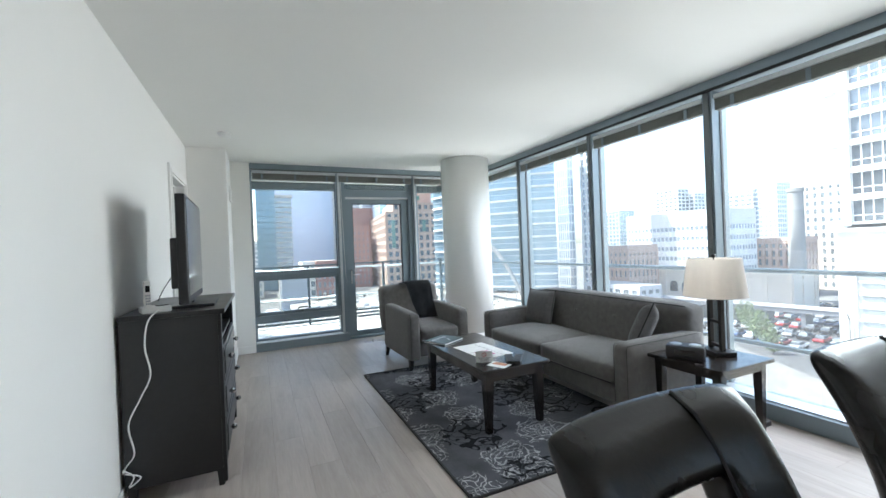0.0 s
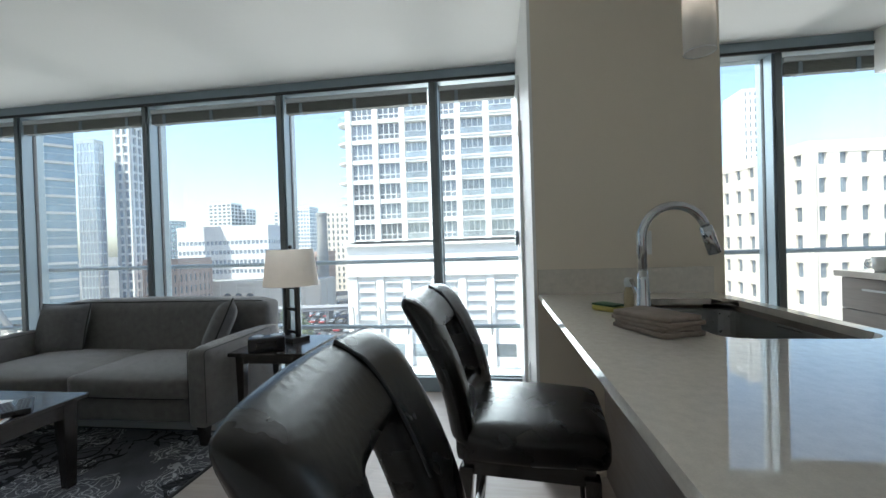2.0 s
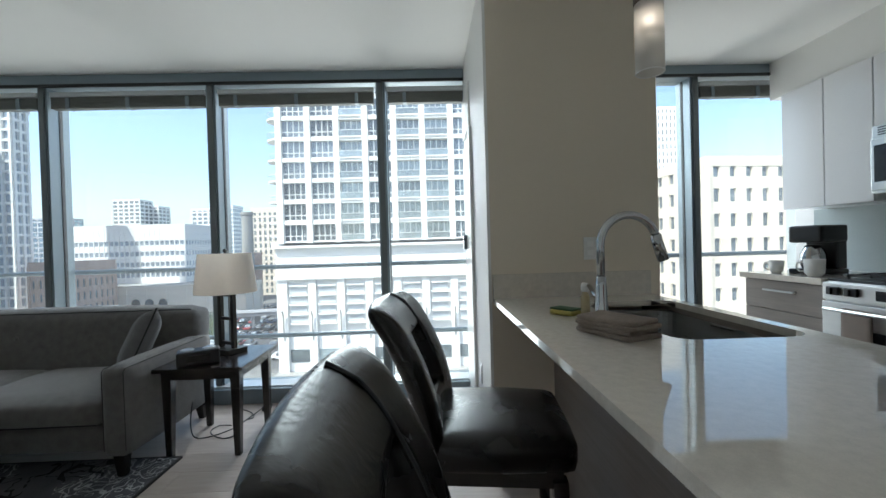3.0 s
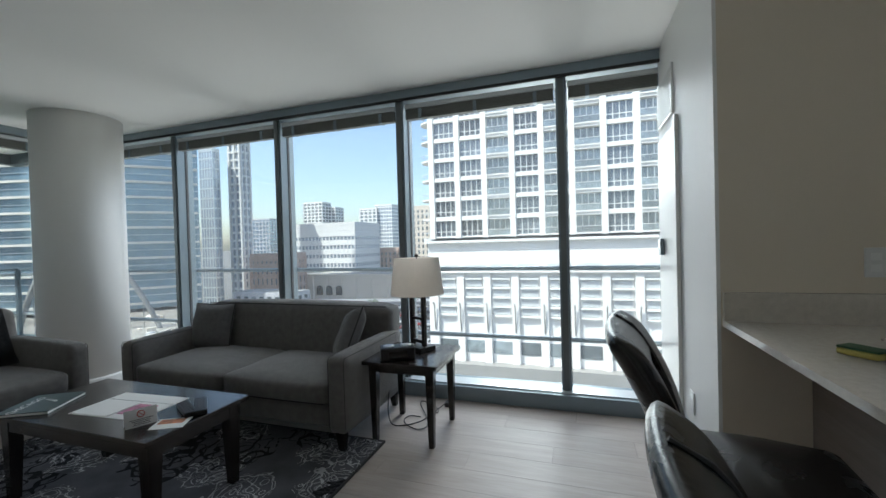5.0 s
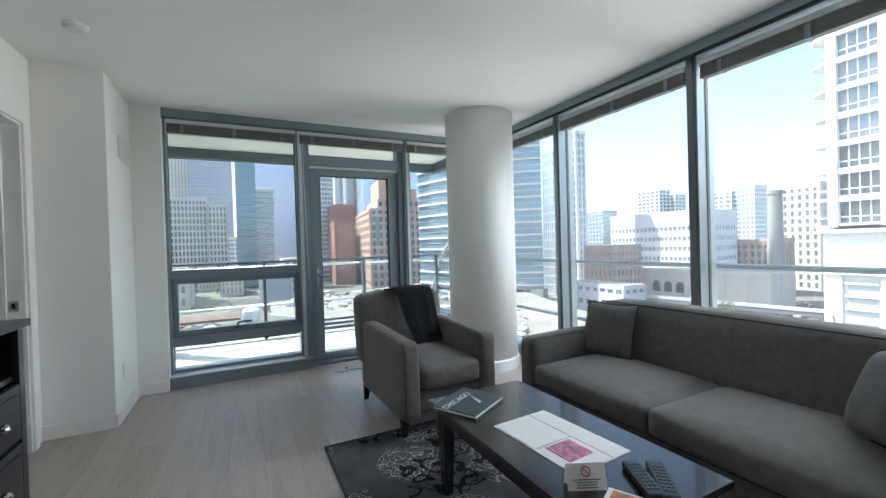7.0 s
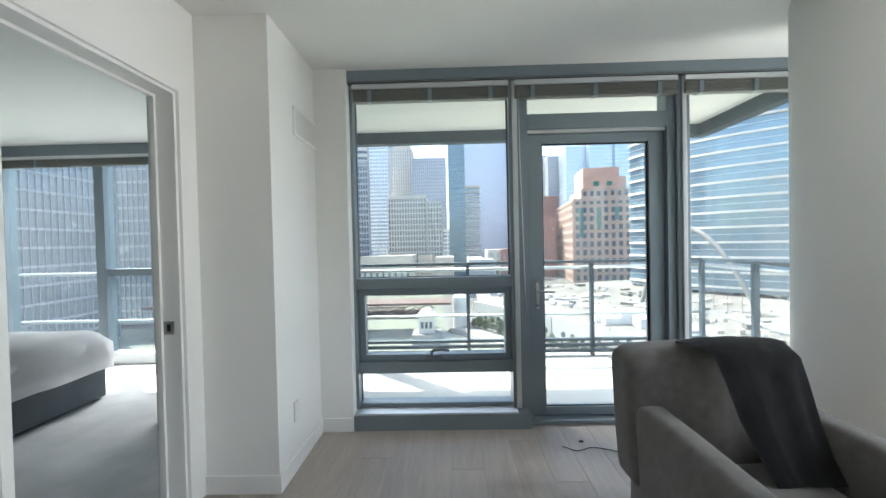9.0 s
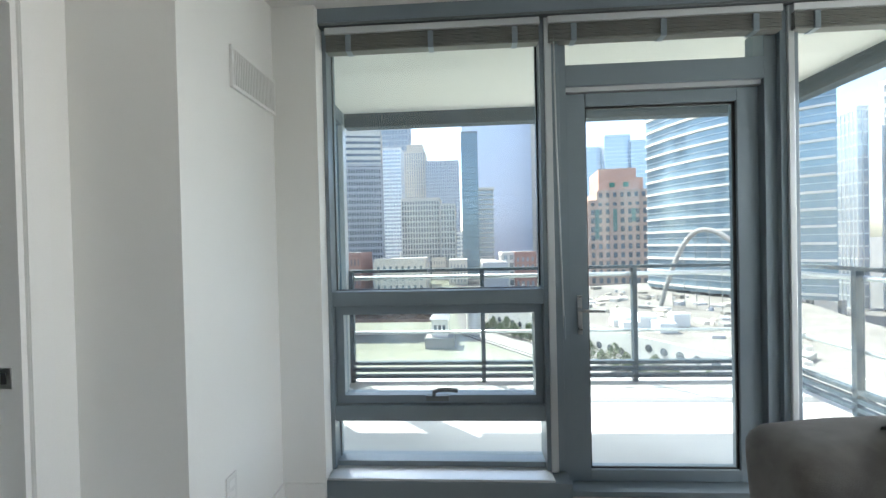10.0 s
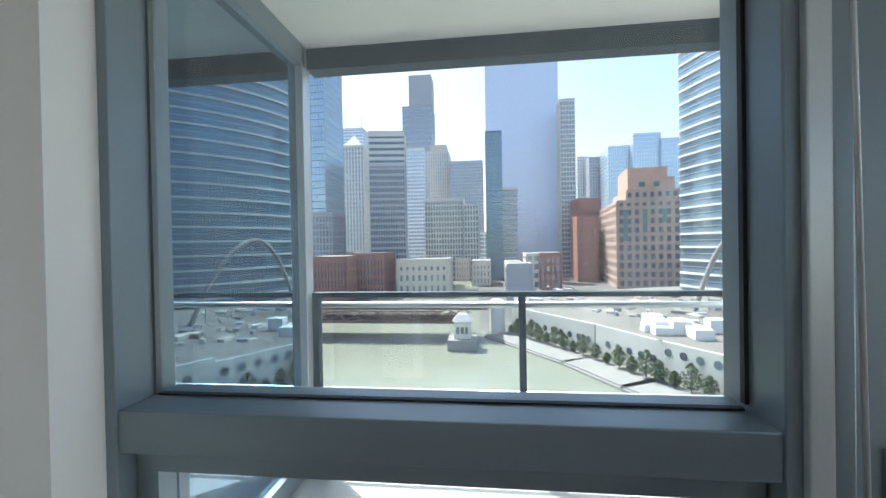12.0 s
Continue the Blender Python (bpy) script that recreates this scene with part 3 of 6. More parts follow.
railing("balcony_railing", pose(-0.6, 8.76, 0), 4.04, (0.02, 1.31, 2.75, 4.02), "balcony railing with dark posts and glass panels")
railing("balcony_railing", pose(3.44, 8.76, 0, 0, 0, -90), 1.6, (0.8, 1.58), "short balcony railing with dark posts and glass panels")
rail = thing("facade_rail", pose(3.47, -1.9, 0), "pale metal guard rails outside the window wall", "railing")
for z in (1.04, 0.46):
    bm = bmesh.new()
    tube(bm, [(0, 0, z), (0, 8.9, z)], 0.019, 10)
    part("tube_rail", bm, ALU, rail, smooth=True)
for y in EAST:
    for z in (1.04, 0.46):
        slab("bracket", (-0.035, 0, y + 1.9 - 0.01, y + 1.9 + 0.01, z - 0.01, z + 0.01), ALU_DARK, rail)

# bedroom glass return beside the balcony and bedroom window
window_3 = tagged(slab("window_3", (-0.72, -0.6, 7.12, 8.7, HEAD_Z, SOFFIT_Z), ALU), "tinted glass side wall of the bedroom beside the balcony", "window", kind="structure")
slab("sill", (-0.72, -0.61, 7.12, 8.7, -0.02, 0.1), ALU, window_3)
slab("post", (-0.7, -0.6, 8.66, 8.76, -0.02, SOFFIT_Z), ALU_LIGHT, window_3, "pale metal corner post", 0.004)
slab("jamb", (-0.7, -0.62, 7.12, 7.17, 0.1, HEAD_Z), ALU, window_3)
pane("pane", (-0.655, -0.647, 7.17, 8.66, 0.1, HEAD_Z), window_3, GLASS_BLUE)
window_4 = tagged(slab("window_4", (-4.8, -0.7, 8.66, 8.8, 2.42, CEIL_Z), ALU), "grey aluminium bedroom window wall", "window", kind="structure")
slab("sill", (-4.8, -0.7, 8.6, 8.8, 0.0, 0.12), ALU_LIGHT, window_4, "pale metal sill")
for x in (-4.78, -3.58, -2.2, -1.5, -0.74):
    slab("mullion", (x - 0.055, x + 0.055, 8.66, 8.8, 0.12, 2.42), ALU, window_4)
slab("transom", (-3.525, -2.255, 8.68, 8.78, 1.02, 1.1), ALU, window_4)
pane("pane", (-4.75, -0.74, 8.72, 8.728, 0.12, 2.42), window_4, GLASS_BEDROOM)
blind(pose(-4.75, 8.63, 2.3), 4.0)
rail_b = thing("bedroom_rail", pose(-4.8, 8.84, 0), "pale metal guard rails outside the bedroom window", "railing")
for z in (1.04, 0.46):
    bm = bmesh.new()
    tube(bm, [(0, 0, z), (4.1, 0, z)], 0.019, 10)
    part("tube_rail", bm, ALU_LIGHT, rail_b, smooth=True)


# ---- living room ----
def rug():
    bm = bmesh.new()
    box(bm, -0.76, 0.76, -1.185, 1.185, 0, 0.012)
    r = new("rug", finish(bm, "rug", RUG, 0.004))
    r.matrix_world = pose(1.61, 3.89, 0.0)
    tagged(r, "charcoal rug with pale scribbled floral medallions", "rug")
    bm = bmesh.new()
    for x0, x1, y0, y1 in ((-0.764, -0.754, -1.189, 1.189), (0.754, 0.764, -1.189, 1.189), (-0.754, 0.754, -1.189, -1.179), (-0.754, 0.754, 1.179, 1.189)):
        box(bm, x0, x1, y0, y1, 0, 0.014)
    part("binding", bm, PIPING, r, "dark bound edge")


rug()
RUG_Z = 0.012


def tufts(parent, spots, material, r=0.016):
    for p, way in spots:
        bm = bmesh.new()
        bmesh.ops.create_uvsphere(bm, u_segments=10, v_segments=6, radius=r)
        bmesh.ops.scale(bm, vec=[0.45 if way == a else 1.0 for a in "xyz"], verts=bm.verts)
        bmesh.ops.translate(bm, vec=p, verts=bm.verts)
        part("tuft_button", bm, material, parent, smooth=True)


def sofa():
    s = thing("sofa", pose(2.15, 2.842, 0), "grey tweed two-seat sofa with square arms", "sofa")
    L, D = 1.95, 0.9
    cushion("base", 0.03, D - 0.02, 0.12, L - 0.12, 0.13, 0.3, FABRIC, s, 0.0)
    for y in (0.0, L - 0.135):
        arm = cushion("arm", 0.0, D - 0.06, y, y + 0.135, 0.12, 0.595, FABRIC, s, 0.012)
        bm = bmesh.new()
        for yy in (y + 0.012, y + 0.123):
            tube(bm, [(0.008, yy, 0.16), (0.006, yy, 0.57), (0.02, yy, 0.588), (0.75, yy, 0.59)], 0.002, 6)
        part("piping", bm, PIPING, arm)
    bk = cushion("backrest", D - 0.24, D, 0.05, L - 0.05, 0.3, 0.795, FABRIC, s, 0.02, 14)
    for v in bk.data.vertices:
        v.co.x += (v.co.z - 0.3) * 0.1
    bm = bmesh.new()
    tube(bm, [(D - 0.175, 0.08, 0.788), (D - 0.17, L - 0.08, 0.788)], 0.004, 6)
    part("piping", bm, PIPING, bk)
    tufts(bk, [((D - 0.225, y, 0.63), "x") for y in (0.32, 0.73, 1.22, 1.63)], FABRIC)
    for y0, y1 in ((0.137, L / 2 - 0.003), (L / 2 + 0.003, L - 0.137)):
        c = cushion("seat_cushion", 0.0, D - 0.23, y0, y1, 0.285, 0.43, FABRIC, s, 0.035, 12)
        bm = bmesh.new()
        tube(bm, [(0.004, y0 + 0.02, 0.3), (0.0, (y0 + y1) / 2, 0.298), (0.004, y1 - 0.02, 0.3)], 0.004, 6)
        part("piping", bm, PIPING, c)
    for x, y, dx, dy in ((0.06, 0.07, -0.01, -0.01), (0.06, L - 0.07, -0.01, 0.01), (D - 0.12, 0.07, 0.01, -0.01), (D - 0.12, L - 0.07, 0.01, 0.01)):
        bm = bmesh.new()
        taper(bm, x, y, RUG_Z if x < 0.4 and y > 0.5 else 0.0, 0.135, 0.018, 0.03, (dx, dy))
        part("leg", bm, ESPRESSO, s, "dark tapered wooden leg", 0.003)


sofa()


def pillow(m, size, label):
    p = thing("throw_pillow", m, label, "pillow", "sofa pillows")
    bm = bmesh.new()
    bmesh.ops.create_grid(bm, x_segments=14, y_segments=14, size=size / 2)
    top = list(bm.verts)
    for v in top:
        a, b = v.co.x / (size / 2), v.co.y / (size / 2)
        v.co.z = 0.075 * max(0.0, (1 - a ** 4) * (1 - b ** 4)) ** 0.6
        k = 1 - 0.06 * ((1 - a * a) * b * b + (1 - b * b) * a * a) * 1.2
        v.co.x *= k
        v.co.y *= k
        v.co.z += 0.006 * noise.noise(v.co * 9)
    low = bmesh.ops.duplicate(bm, geom=list(bm.verts) + list(bm.edges) + list(bm.faces))["geom"]
    for v in low:
        if isinstance(v, bmesh.types.BMVert):
            v.co.z *= -1
    bmesh.ops.remove_doubles(bm, verts=bm.verts, dist=0.0015)
    part("cover", bm, FABRIC_L, p, smooth=True)
    h = size / 2 * 0.985
    bm = bmesh.new()
    tube(bm, [(-h, -h, 0), (0, -h * 0.95, 0), (h, -h, 0), (h * 0.95, 0, 0), (h, h, 0), (0, h * 0.95, 0), (-h, h, 0), (-h * 0.95, 0, 0), (-h, -h, 0)], 0.005, 6)
    part("piping", bm, PIPING, p)


pillow(Matrix.Translation((2.735, 4.53, 0.605)) @ pose(0, 0, 0, 90, 0, -84) @ pose(0, 0, 0, -14, 0, 0), 0.4, "square grey woven pillow leaning on the sofa back")
pillow(Matrix.Translation((2.61, 3.09, 0.625)) @ pose(0, 0, 0, 90, 0, -140) @ pose(0, 0, 0, -24, 0, 14), 0.4, "square pale grey pillow slumped against the sofa arm")


def armchair():
    a = thing("armchair", pose(1.64, 5.365, 0, 0, 0, 2), "grey tweed club armchair with square arms", "armchair")
    W, D = 0.71, 0.98
    cushion("base", -W / 2 + 0.1, W / 2 - 0.1, -D / 2 + 0.03, D / 2 - 0.05, 0.14, 0.32, FABRIC, a, 0.0)
    for s in (-1, 1):
        arm = cushion("arm", *sorted((s * W / 2, s * (W / 2 - 0.125))), -D / 2, D / 2 - 0.08, 0.12, 0.638, FABRIC, a, 0.012)
        for v in arm.data.vertices:
            if v.co.z > 0.5:
                v.co.z += 0.03 * (v.co.y / D)
        bm = bmesh.new()
        tube(bm, [(s * (W / 2 - 0.012), -D / 2 + 0.006, 0.15), (s * (W / 2 - 0.012), -D / 2 + 0.004, 0.6), (s * (W / 2 - 0.012), -D / 2 + 0.03, 0.618)], 0.002, 6)
        part("piping", bm, PIPING, arm)
    bk = cushion("backrest", -W / 2 - 0.02, W / 2 + 0.02, D / 2 - 0.22, D / 2, 0.3, 0.865, FABRIC, a, 0.012, 14)
    for v in bk.data.vertices:
        v.co.y += (v.co.z - 0.3) * 0.13
        v.co.z -= 0.012 * (v.co.x / 0.4) ** 2 * max(0.0, (v.co.z - 0.5) / 0.3)
    tufts(bk, [((x, D / 2 - 0.205 + (z - 0.3) * 0.13 - 0.01, z), "y") for x in (-0.22, 0.0, 0.22) for z in (0.7,)], FABRIC)
    tufts(bk, [((x, D / 2 + (z - 0.3) * 0.13 + 0.012, z), "y") for x in (-0.18, 0.1) for z in (0.63,)], FABRIC, 0.022)
    cushion("seat_cushion", -W / 2 + 0.128, W / 2 - 0.128, -D / 2 - 0.01, D / 2 - 0.23, 0.3, 0.455, FABRIC, a, 0.03, 12)
    for x, y in ((-1, -1), (1, -1), (1, 1), (-1, 1)):
        bm = bmesh.new()
        taper(bm, x * 0.31, y * 0.385, RUG_Z if y < 0 else 0.0, 0.14, 0.016, 0.028, (x * 0.012, y * 0.015))
        part("leg", bm, ESPRESSO, a, "dark tapered wooden leg", 0.003)


armchair()


def throw_blanket():
    """A folded throw that hangs down both sides of the chair's back."""
    bm = bmesh.new()
    path = [(-0.03, 0.47), (0.02, 0.54), (0.07, 0.65), (0.115, 0.78), (0.15, 0.87), (0.2, 0.905), (0.27, 0.905), (0.37, 0.89), (0.42, 0.8), (0.43, 0.68), (0.435, 0.6)]
    n = 14
    rows = []
    for i, (y, z) in enumerate(path):
        row = []
        for k in range(n + 1):
            u = k / n - 0.5
            w = 0.24 + 0.022 * i if i < 6 else 0.42
            mid = 0.1 - 0.012 * i if i < 6 else 0.04 + 0.022 * (i - 5)
            fold = 0.016 * noise.noise(Vector((k * 0.42, i * 0.35, 2))) + 0.008 * noise.noise(Vector((k * 1.1, i * 0.5, 7)))
            row.append(bm.verts.new((mid + u * w + 0.012 * noise.noise(Vector((i * 0.6, 1, k * 0.2))), y + fold * (0.3 if 3 < i < 8 else -0.9), z + abs(fold) * 0.8 + 0.008 - 0.05 * u * u * (i > 3))))
        rows.append(row)
    for a, b in zip(rows, rows[1:]):
        for k in range(n):
            bm.faces.new((a[k], a[k + 1], b[k + 1], b[k]))
    bmesh.ops.solidify(bm, geom=list(bm.faces), thickness=0.026)
    o = new("throw_blanket", finish(bm, "throw_blanket", THROW, smooth=True))
    o.matrix_world = pose(1.64, 5.425, 0, 0, 0, 2)
    tagged(o, "charcoal knitted throw draped over the armchair back", "blanket")


throw_blanket()


def leg_table(name, m, w, d, h, leg, label, category, apron=0.07):
    t = thing(name, m, label, category)
    slab("tabletop", (-w / 2, w / 2, -d / 2, d / 2, h - 0.024, h), ESPRESSO, t, "", 0.004, 3)
    a = 0.035
    for x0, x1, y0, y1 in ((-w / 2 + a + leg, w / 2 - a - leg, -d / 2 + a, -d / 2 + a + 0.02), (-w / 2 + a + leg, w / 2 - a - leg, d / 2 - a - 0.02, d / 2 - a), (-w / 2 + a, -w / 2 + a + 0.02, -d / 2 + a + leg, d / 2 - a - leg), (w / 2 - a - 0.02, w / 2 - a, -d / 2 + a + leg, d / 2 - a - leg)):
        slab("apron", (x0, x1, y0, y1, h - 0.024 - apron, h - 0.024), ESPRESSO, t)
    for sx in (-1, 1):
        for sy in (-1, 1):
            bm = bmesh.new()
            taper(bm, sx * (w / 2 - a - leg / 2), sy * (d / 2 - a - leg / 2), 0.0, h - 0.024, leg * 0.34, leg * 0.56, (-sx * -0.004, 0))
            part("leg", bm, ESPRESSO, t, "", 0.003)
    return t


CT = leg_table("coffee_table", pose(1.525, 3.795, RUG_Z), 0.56, 1.13, 0.456, 0.062, "espresso wooden coffee table with a glossy top", "coffee table")
ST = leg_table("side_table", pose(2.6, 2.582, 0.0), 0.53, 0.51, 0.526, 0.05, "espresso wooden side table with tapered legs", "side table", 0.05)
CT_Z, ST_Z = 0.468, 0.526


def text(body, size, m, material, parent, name="lettering"):
    c = bpy.data.curves.new(name, "FONT")
    c.body, c.size, c.align_x, c.align_y, c.extrude = body, size, "CENTER", "CENTER", 0.0004
    c.materials.append(material)
    o = new(name, c)
    o.parent = parent
    o.matrix_local = m
    return o


def coffee_table_items():
    b = thing("book", pose(1.392, 4.202, CT_Z, 0, 0, 29), "large dark teal hardback book with white lettering", "book")
    cov = mat("teal_book_cover", (0.035, 0.06, 0.062), 0.35, var=0.15, scale=6, fine=160, bump=0.04)
    slab("cover", (-0.14, 0.14, -0.118, 0.118, 0.0, 0.003), cov, b)
    slab("page_block", (-0.136, 0.137, -0.114, 0.114, 0.003, 0.014), PAPER, b, "white page block")
    slab("front_cover", (-0.14, 0.14, -0.118, 0.118, 0.014, 0.018), cov, b, "", 0.001)
    text("CHICAGO", 0.05, pose(-0.03, 0.05, 0.0184, 0, 0, 0), PAPER, b)
    bm = bmesh.new()
    for k in range(7):
        box(bm, 0.0 + 0.008 * k, 0.02 + 0.006 * k, -0.06 + 0.012 * k, -0.05 + 0.011 * k, 0.018, 0.0186)
    part("cover_picture", bm, PAPER, b, "pale printed figure")
    f = thing("paper_folder", pose(1.520, 3.730, CT_Z, 0, 0, 4), "open white paper folder with leaflets", "folder")
    slab("sheet", (-0.145, 0.145, -0.225, 0.22, 0.0, 0.002), PAPER, f)
    slab("sheet", (-0.14, 0.0, -0.02, 0.21, 0.002, 0.004), PAPER, f)
    bm = bmesh.new()
    box(bm, 0.05, 0.053, -0.22, 0.215, 0.002, 0.0028)
    box(bm, -0.14, 0.05, -0.03, -0.0275, 0.004, 0.0046)
    part("fold_line", bm, mat("grey_ink", (0.3, 0.3, 0.3), 0.7), f)
    pink = mat("pink_leaflet", (0.5, 0.2, 0.3), 0.5, var=0.5, scale=22, fine=90, bump=0)
    o = slab("leaflet", (-0.1, 0.02, -0.16, -0.04, 0.003, 0.0055), pink, f, "pink and white leaflet")
    n = thing("table_sign", pose(1.373, 3.440, CT_Z, 0, 0, -26), "small white folded no-smoking tent card", "sign")
    bm = bmesh.new()
    for s in (-1, 1):
        vs = [bm.verts.new(p) for p in ((-0.062, s * 0.022, 0.0), (0.062, s * 0.022, 0.0), (0.062, s * 0.001, 0.075), (-0.062, s * 0.001, 0.075))]
        bm.faces.new(vs)
    bmesh.ops.solidify(bm, geom=list(bm.faces), thickness=0.0012)
    card = part("card", bm, PAPER, n)
    red = mat("red_ink", (0.5, 0.02, 0.02), 0.5)
    black = mat("black_ink", (0.02, 0.02, 0.02), 0.6)
    tilt = pose(0, -0.0135, 0.0, 74, 0, 0)
    bm = bmesh.new()
    tube(bm, [(0.014 * math.cos(i * math.pi / 12), 0.014 * math.sin(i * math.pi / 12), 0) for i in range(25)], 0.0018, 6)
    tube(bm, [(-0.01, 0.01, 0), (0.01, -0.01, 0)], 0.0016, 6)
    o = part("no_smoking_mark", bm, red, card, "red no-smoking ring")
    o.matrix_local = Matrix.Translation((0, -0.0085, 0.053)) @ pose(0, 0, 0, 74, 0, 0)
    bm = bmesh.new()
    for k, w in enumerate((0.045, 0.036, 0.03, 0.034)):
        box(bm, -w, w, -0.0012 - k * 0.0075, 0.0012 - k * 0.0075, 0, 0.0006)
    o = part("printed_text", bm, black, card)
    o.matrix_local = Matrix.Translation((0, -0.0155, 0.031)) @ pose(0, 0, 0, 74, 0, 0)
    p = thing("brochure", pose(1.415, 3.305, CT_Z, 0, 0, 28), "small white and orange brochure", "brochure")
    slab("sheet", (-0.05, 0.06, -0.07, 0.075, 0, 0.0015), PAPER, p)
    slab("picture", (0.0, 0.05, -0.05, 0.06, 0.0015, 0.0022), mat("orange_print", (0.5, 0.2, 0.1), 0.5, var=0.5, scale=40), p)
    for x, y, rz, L, z in ((1.54, 3.36, 62, 0.19, 0.0), (1.588, 3.325, 50, 0.2, 0.0)):
        r = thing("remote_control", pose(x, y, CT_Z + z, 0, 0, rz), "black plastic remote control", "remote control", "remotes on the coffee table")
        slab("case", (-L / 2, L / 2, -0.028, 0.028, 0.002, 0.026), BLACK, r, "", 0.006, 3)
        bm = bmesh.new()
        for i in range(8):
            for k in range(3):
                box(bm, -L / 2 + 0.025 + i * 0.019, -L / 2 + 0.036 + i * 0.019, -0.017 + k * 0.013, -0.009 + k * 0.013, 0.026, 0.0285)
        part("button_pad", bm, mat("grey_rubber", (0.09, 0.09, 0.095), 0.6), r, "small grey rubber buttons")


coffee_table_items()


def table_lamp():
    t = thing("table_lamp", pose(2.7, 2.585, ST_Z, 0, 0, 62), "table lamp with cream shade on dark twin posts", "lamp")
    bronze = mat("dark_bronze", (0.05, 0.045, 0.04), 0.35, 0.7, var=0.1, bump=0.03)
    slab("base", (-0.1, 0.1, -0.07, 0.07, 0.0, 0.03), bronze, t, "", 0.004)
    for s in (-1, 1):
        slab("post", (s * 0.062 - 0.014, s * 0.062 + 0.014, -0.014, 0.014, 0.03, 0.385), bronze, t, "", 0.003)
    for z in (0.05, 0.21, 0.365):
        slab("crossbar", (-0.048, 0.048, -0.012, 0.012, z, z + 0.02), bronze, t, "", 0.002)
    bm = bmesh.new()
    lathe(bm, 0, 0, [(0.012, 0.385), (0.012, 0.45), (0.02, 0.46), (0.02, 0.52)], 12)
    part("socket", bm, bronze, t)
    bm = bmesh.new()
    n = 48
    rings = []
    for rad, z in ((0.188, 0.39), (0.158, 0.645), (0.155, 0.645), (0.185, 0.39)):
        rings.append([bm.verts.new((rad * math.cos(2 * math.pi * i / n), rad * math.sin(2 * math.pi * i / n), z)) for i in range(n)])
    for a, b in zip(rings, rings[1:] + rings[:1]):
        for i in range(n):
            bm.faces.new((a[i], a[(i + 1) % n], b[(i + 1) % n], b[i]))
    sh = LINEN
    nt = sh.node_tree
    tl = nt.nodes.new("ShaderNodeBsdfTranslucent")
    tl.inputs["Color"].default_value = (0.88, 0.83, 0.77, 1)
    mx = nt.nodes.new("ShaderNodeMixShader")
    mx.inputs[0].default_value = 0.6
    outn = nt.nodes["Material Output"]
    nt.links.new(nt.nodes["Principled BSDF"].outputs[0], mx.inputs[1])
    nt.links.new(tl.outputs[0], mx.inputs[2])
    nt.links.new(mx.outputs[0], outn.inputs["Surface"])
    part("shade", bm, sh, t, "cream tapered linen shade", smooth=False)
    bm = bmesh.new()
    lathe(bm, 0, 0, [(0.004, 0.52), (0.004, 0.65), (0.014, 0.655), (0.014, 0.668), (0.005, 0.676)], 12)
    part("finial", bm, bronze, t)


table_lamp()


def clock_radio():
    r = thing("clock_radio", pose(2.445, 2.63, ST_Z, 0, 0, -62), "black plastic clock radio", "radio")
    slab("case", (-0.11, 0.11, -0.06, 0.06, 0.004, 0.085), BLACK, r, "", 0.012, 3)
    for x in (-0.055, 0.055):
        bm = bmesh.new()
        lathe(bm, x, 0.0, [(0.035, 0.084), (0.035, 0.09), (0.028, 0.093)], 20)
        part("dial", bm, STEEL, r, "round metal dial")
    slab("display", (-0.06, 0.06, -0.062, -0.0595, 0.025, 0.06), SCREEN, r)


clock_radio()


def cable(points, r, label, material=BLACK, name="cable"):
    """A cord that runs in a smooth curve through the points."""
    pts = [Vector(p) for p in points]
    curve = [pts[0]]
    for k in range(len(pts) - 1):
        a, b, c, d = pts[max(k - 1, 0)], pts[k], pts[k + 1], pts[min(k + 2, len(pts) - 1)]
        for n in range(1, 7):
            u = n / 6
            curve.append(0.5 * (2 * b + (c - a) * u + (2 * a - 5 * b + 4 * c - d) * u ** 2 + (3 * b - a - 3 * c + d) * u ** 3))
    bm = bmesh.new()
    tube(bm, curve, r, 6)
    return tagged(part(name, bm, material, smooth=True), label, "cable")


cable([(2.62 + 0.16 * math.cos(i * 0.7) + 0.03 * i, 2.62 + 0.1 * math.sin(i * 0.9), 0.006 + 0.003 * (i % 2)) for i in range(14)], 0.004, "thin black lamp cable coiled on the floor")
cable([(2.72, 2.84, 0.2), (2.66, 2.82, 0.06), (2.6, 2.74, 0.008), (2.7, 2.6, 0.006), (2.9, 2.55, 0.006), (3.02, 2.5, 0.03)], 0.004, "thin black cable under the side table")
slab_plug = tagged(slab("power_adapter", (3.0, 3.07, 2.46, 2.51, 0.0, 0.035), BLACK, None, "", 0.006), "black power adapter on the floor", "adapter")


cable([(1.22, 6.62, 0.004), (1.3, 6.56, 0.004), (1.4, 6.6, 0.004), (1.52, 6.56, 0.004), (1.6, 6.5, 0.004)], 0.0025, "thin black wire lying on the floor by the balcony door")
for px, py in ((1.36, 6.68), (1.57, 6.53)):
    tagged(slab("wire_clip", (px - 0.014, px + 0.014, py - 0.008, py + 0.008, 0.0, 0.009), BLACK, None, "", 0.003), "tiny black plastic clip lying on the floor", "clip", "clips on the floor")


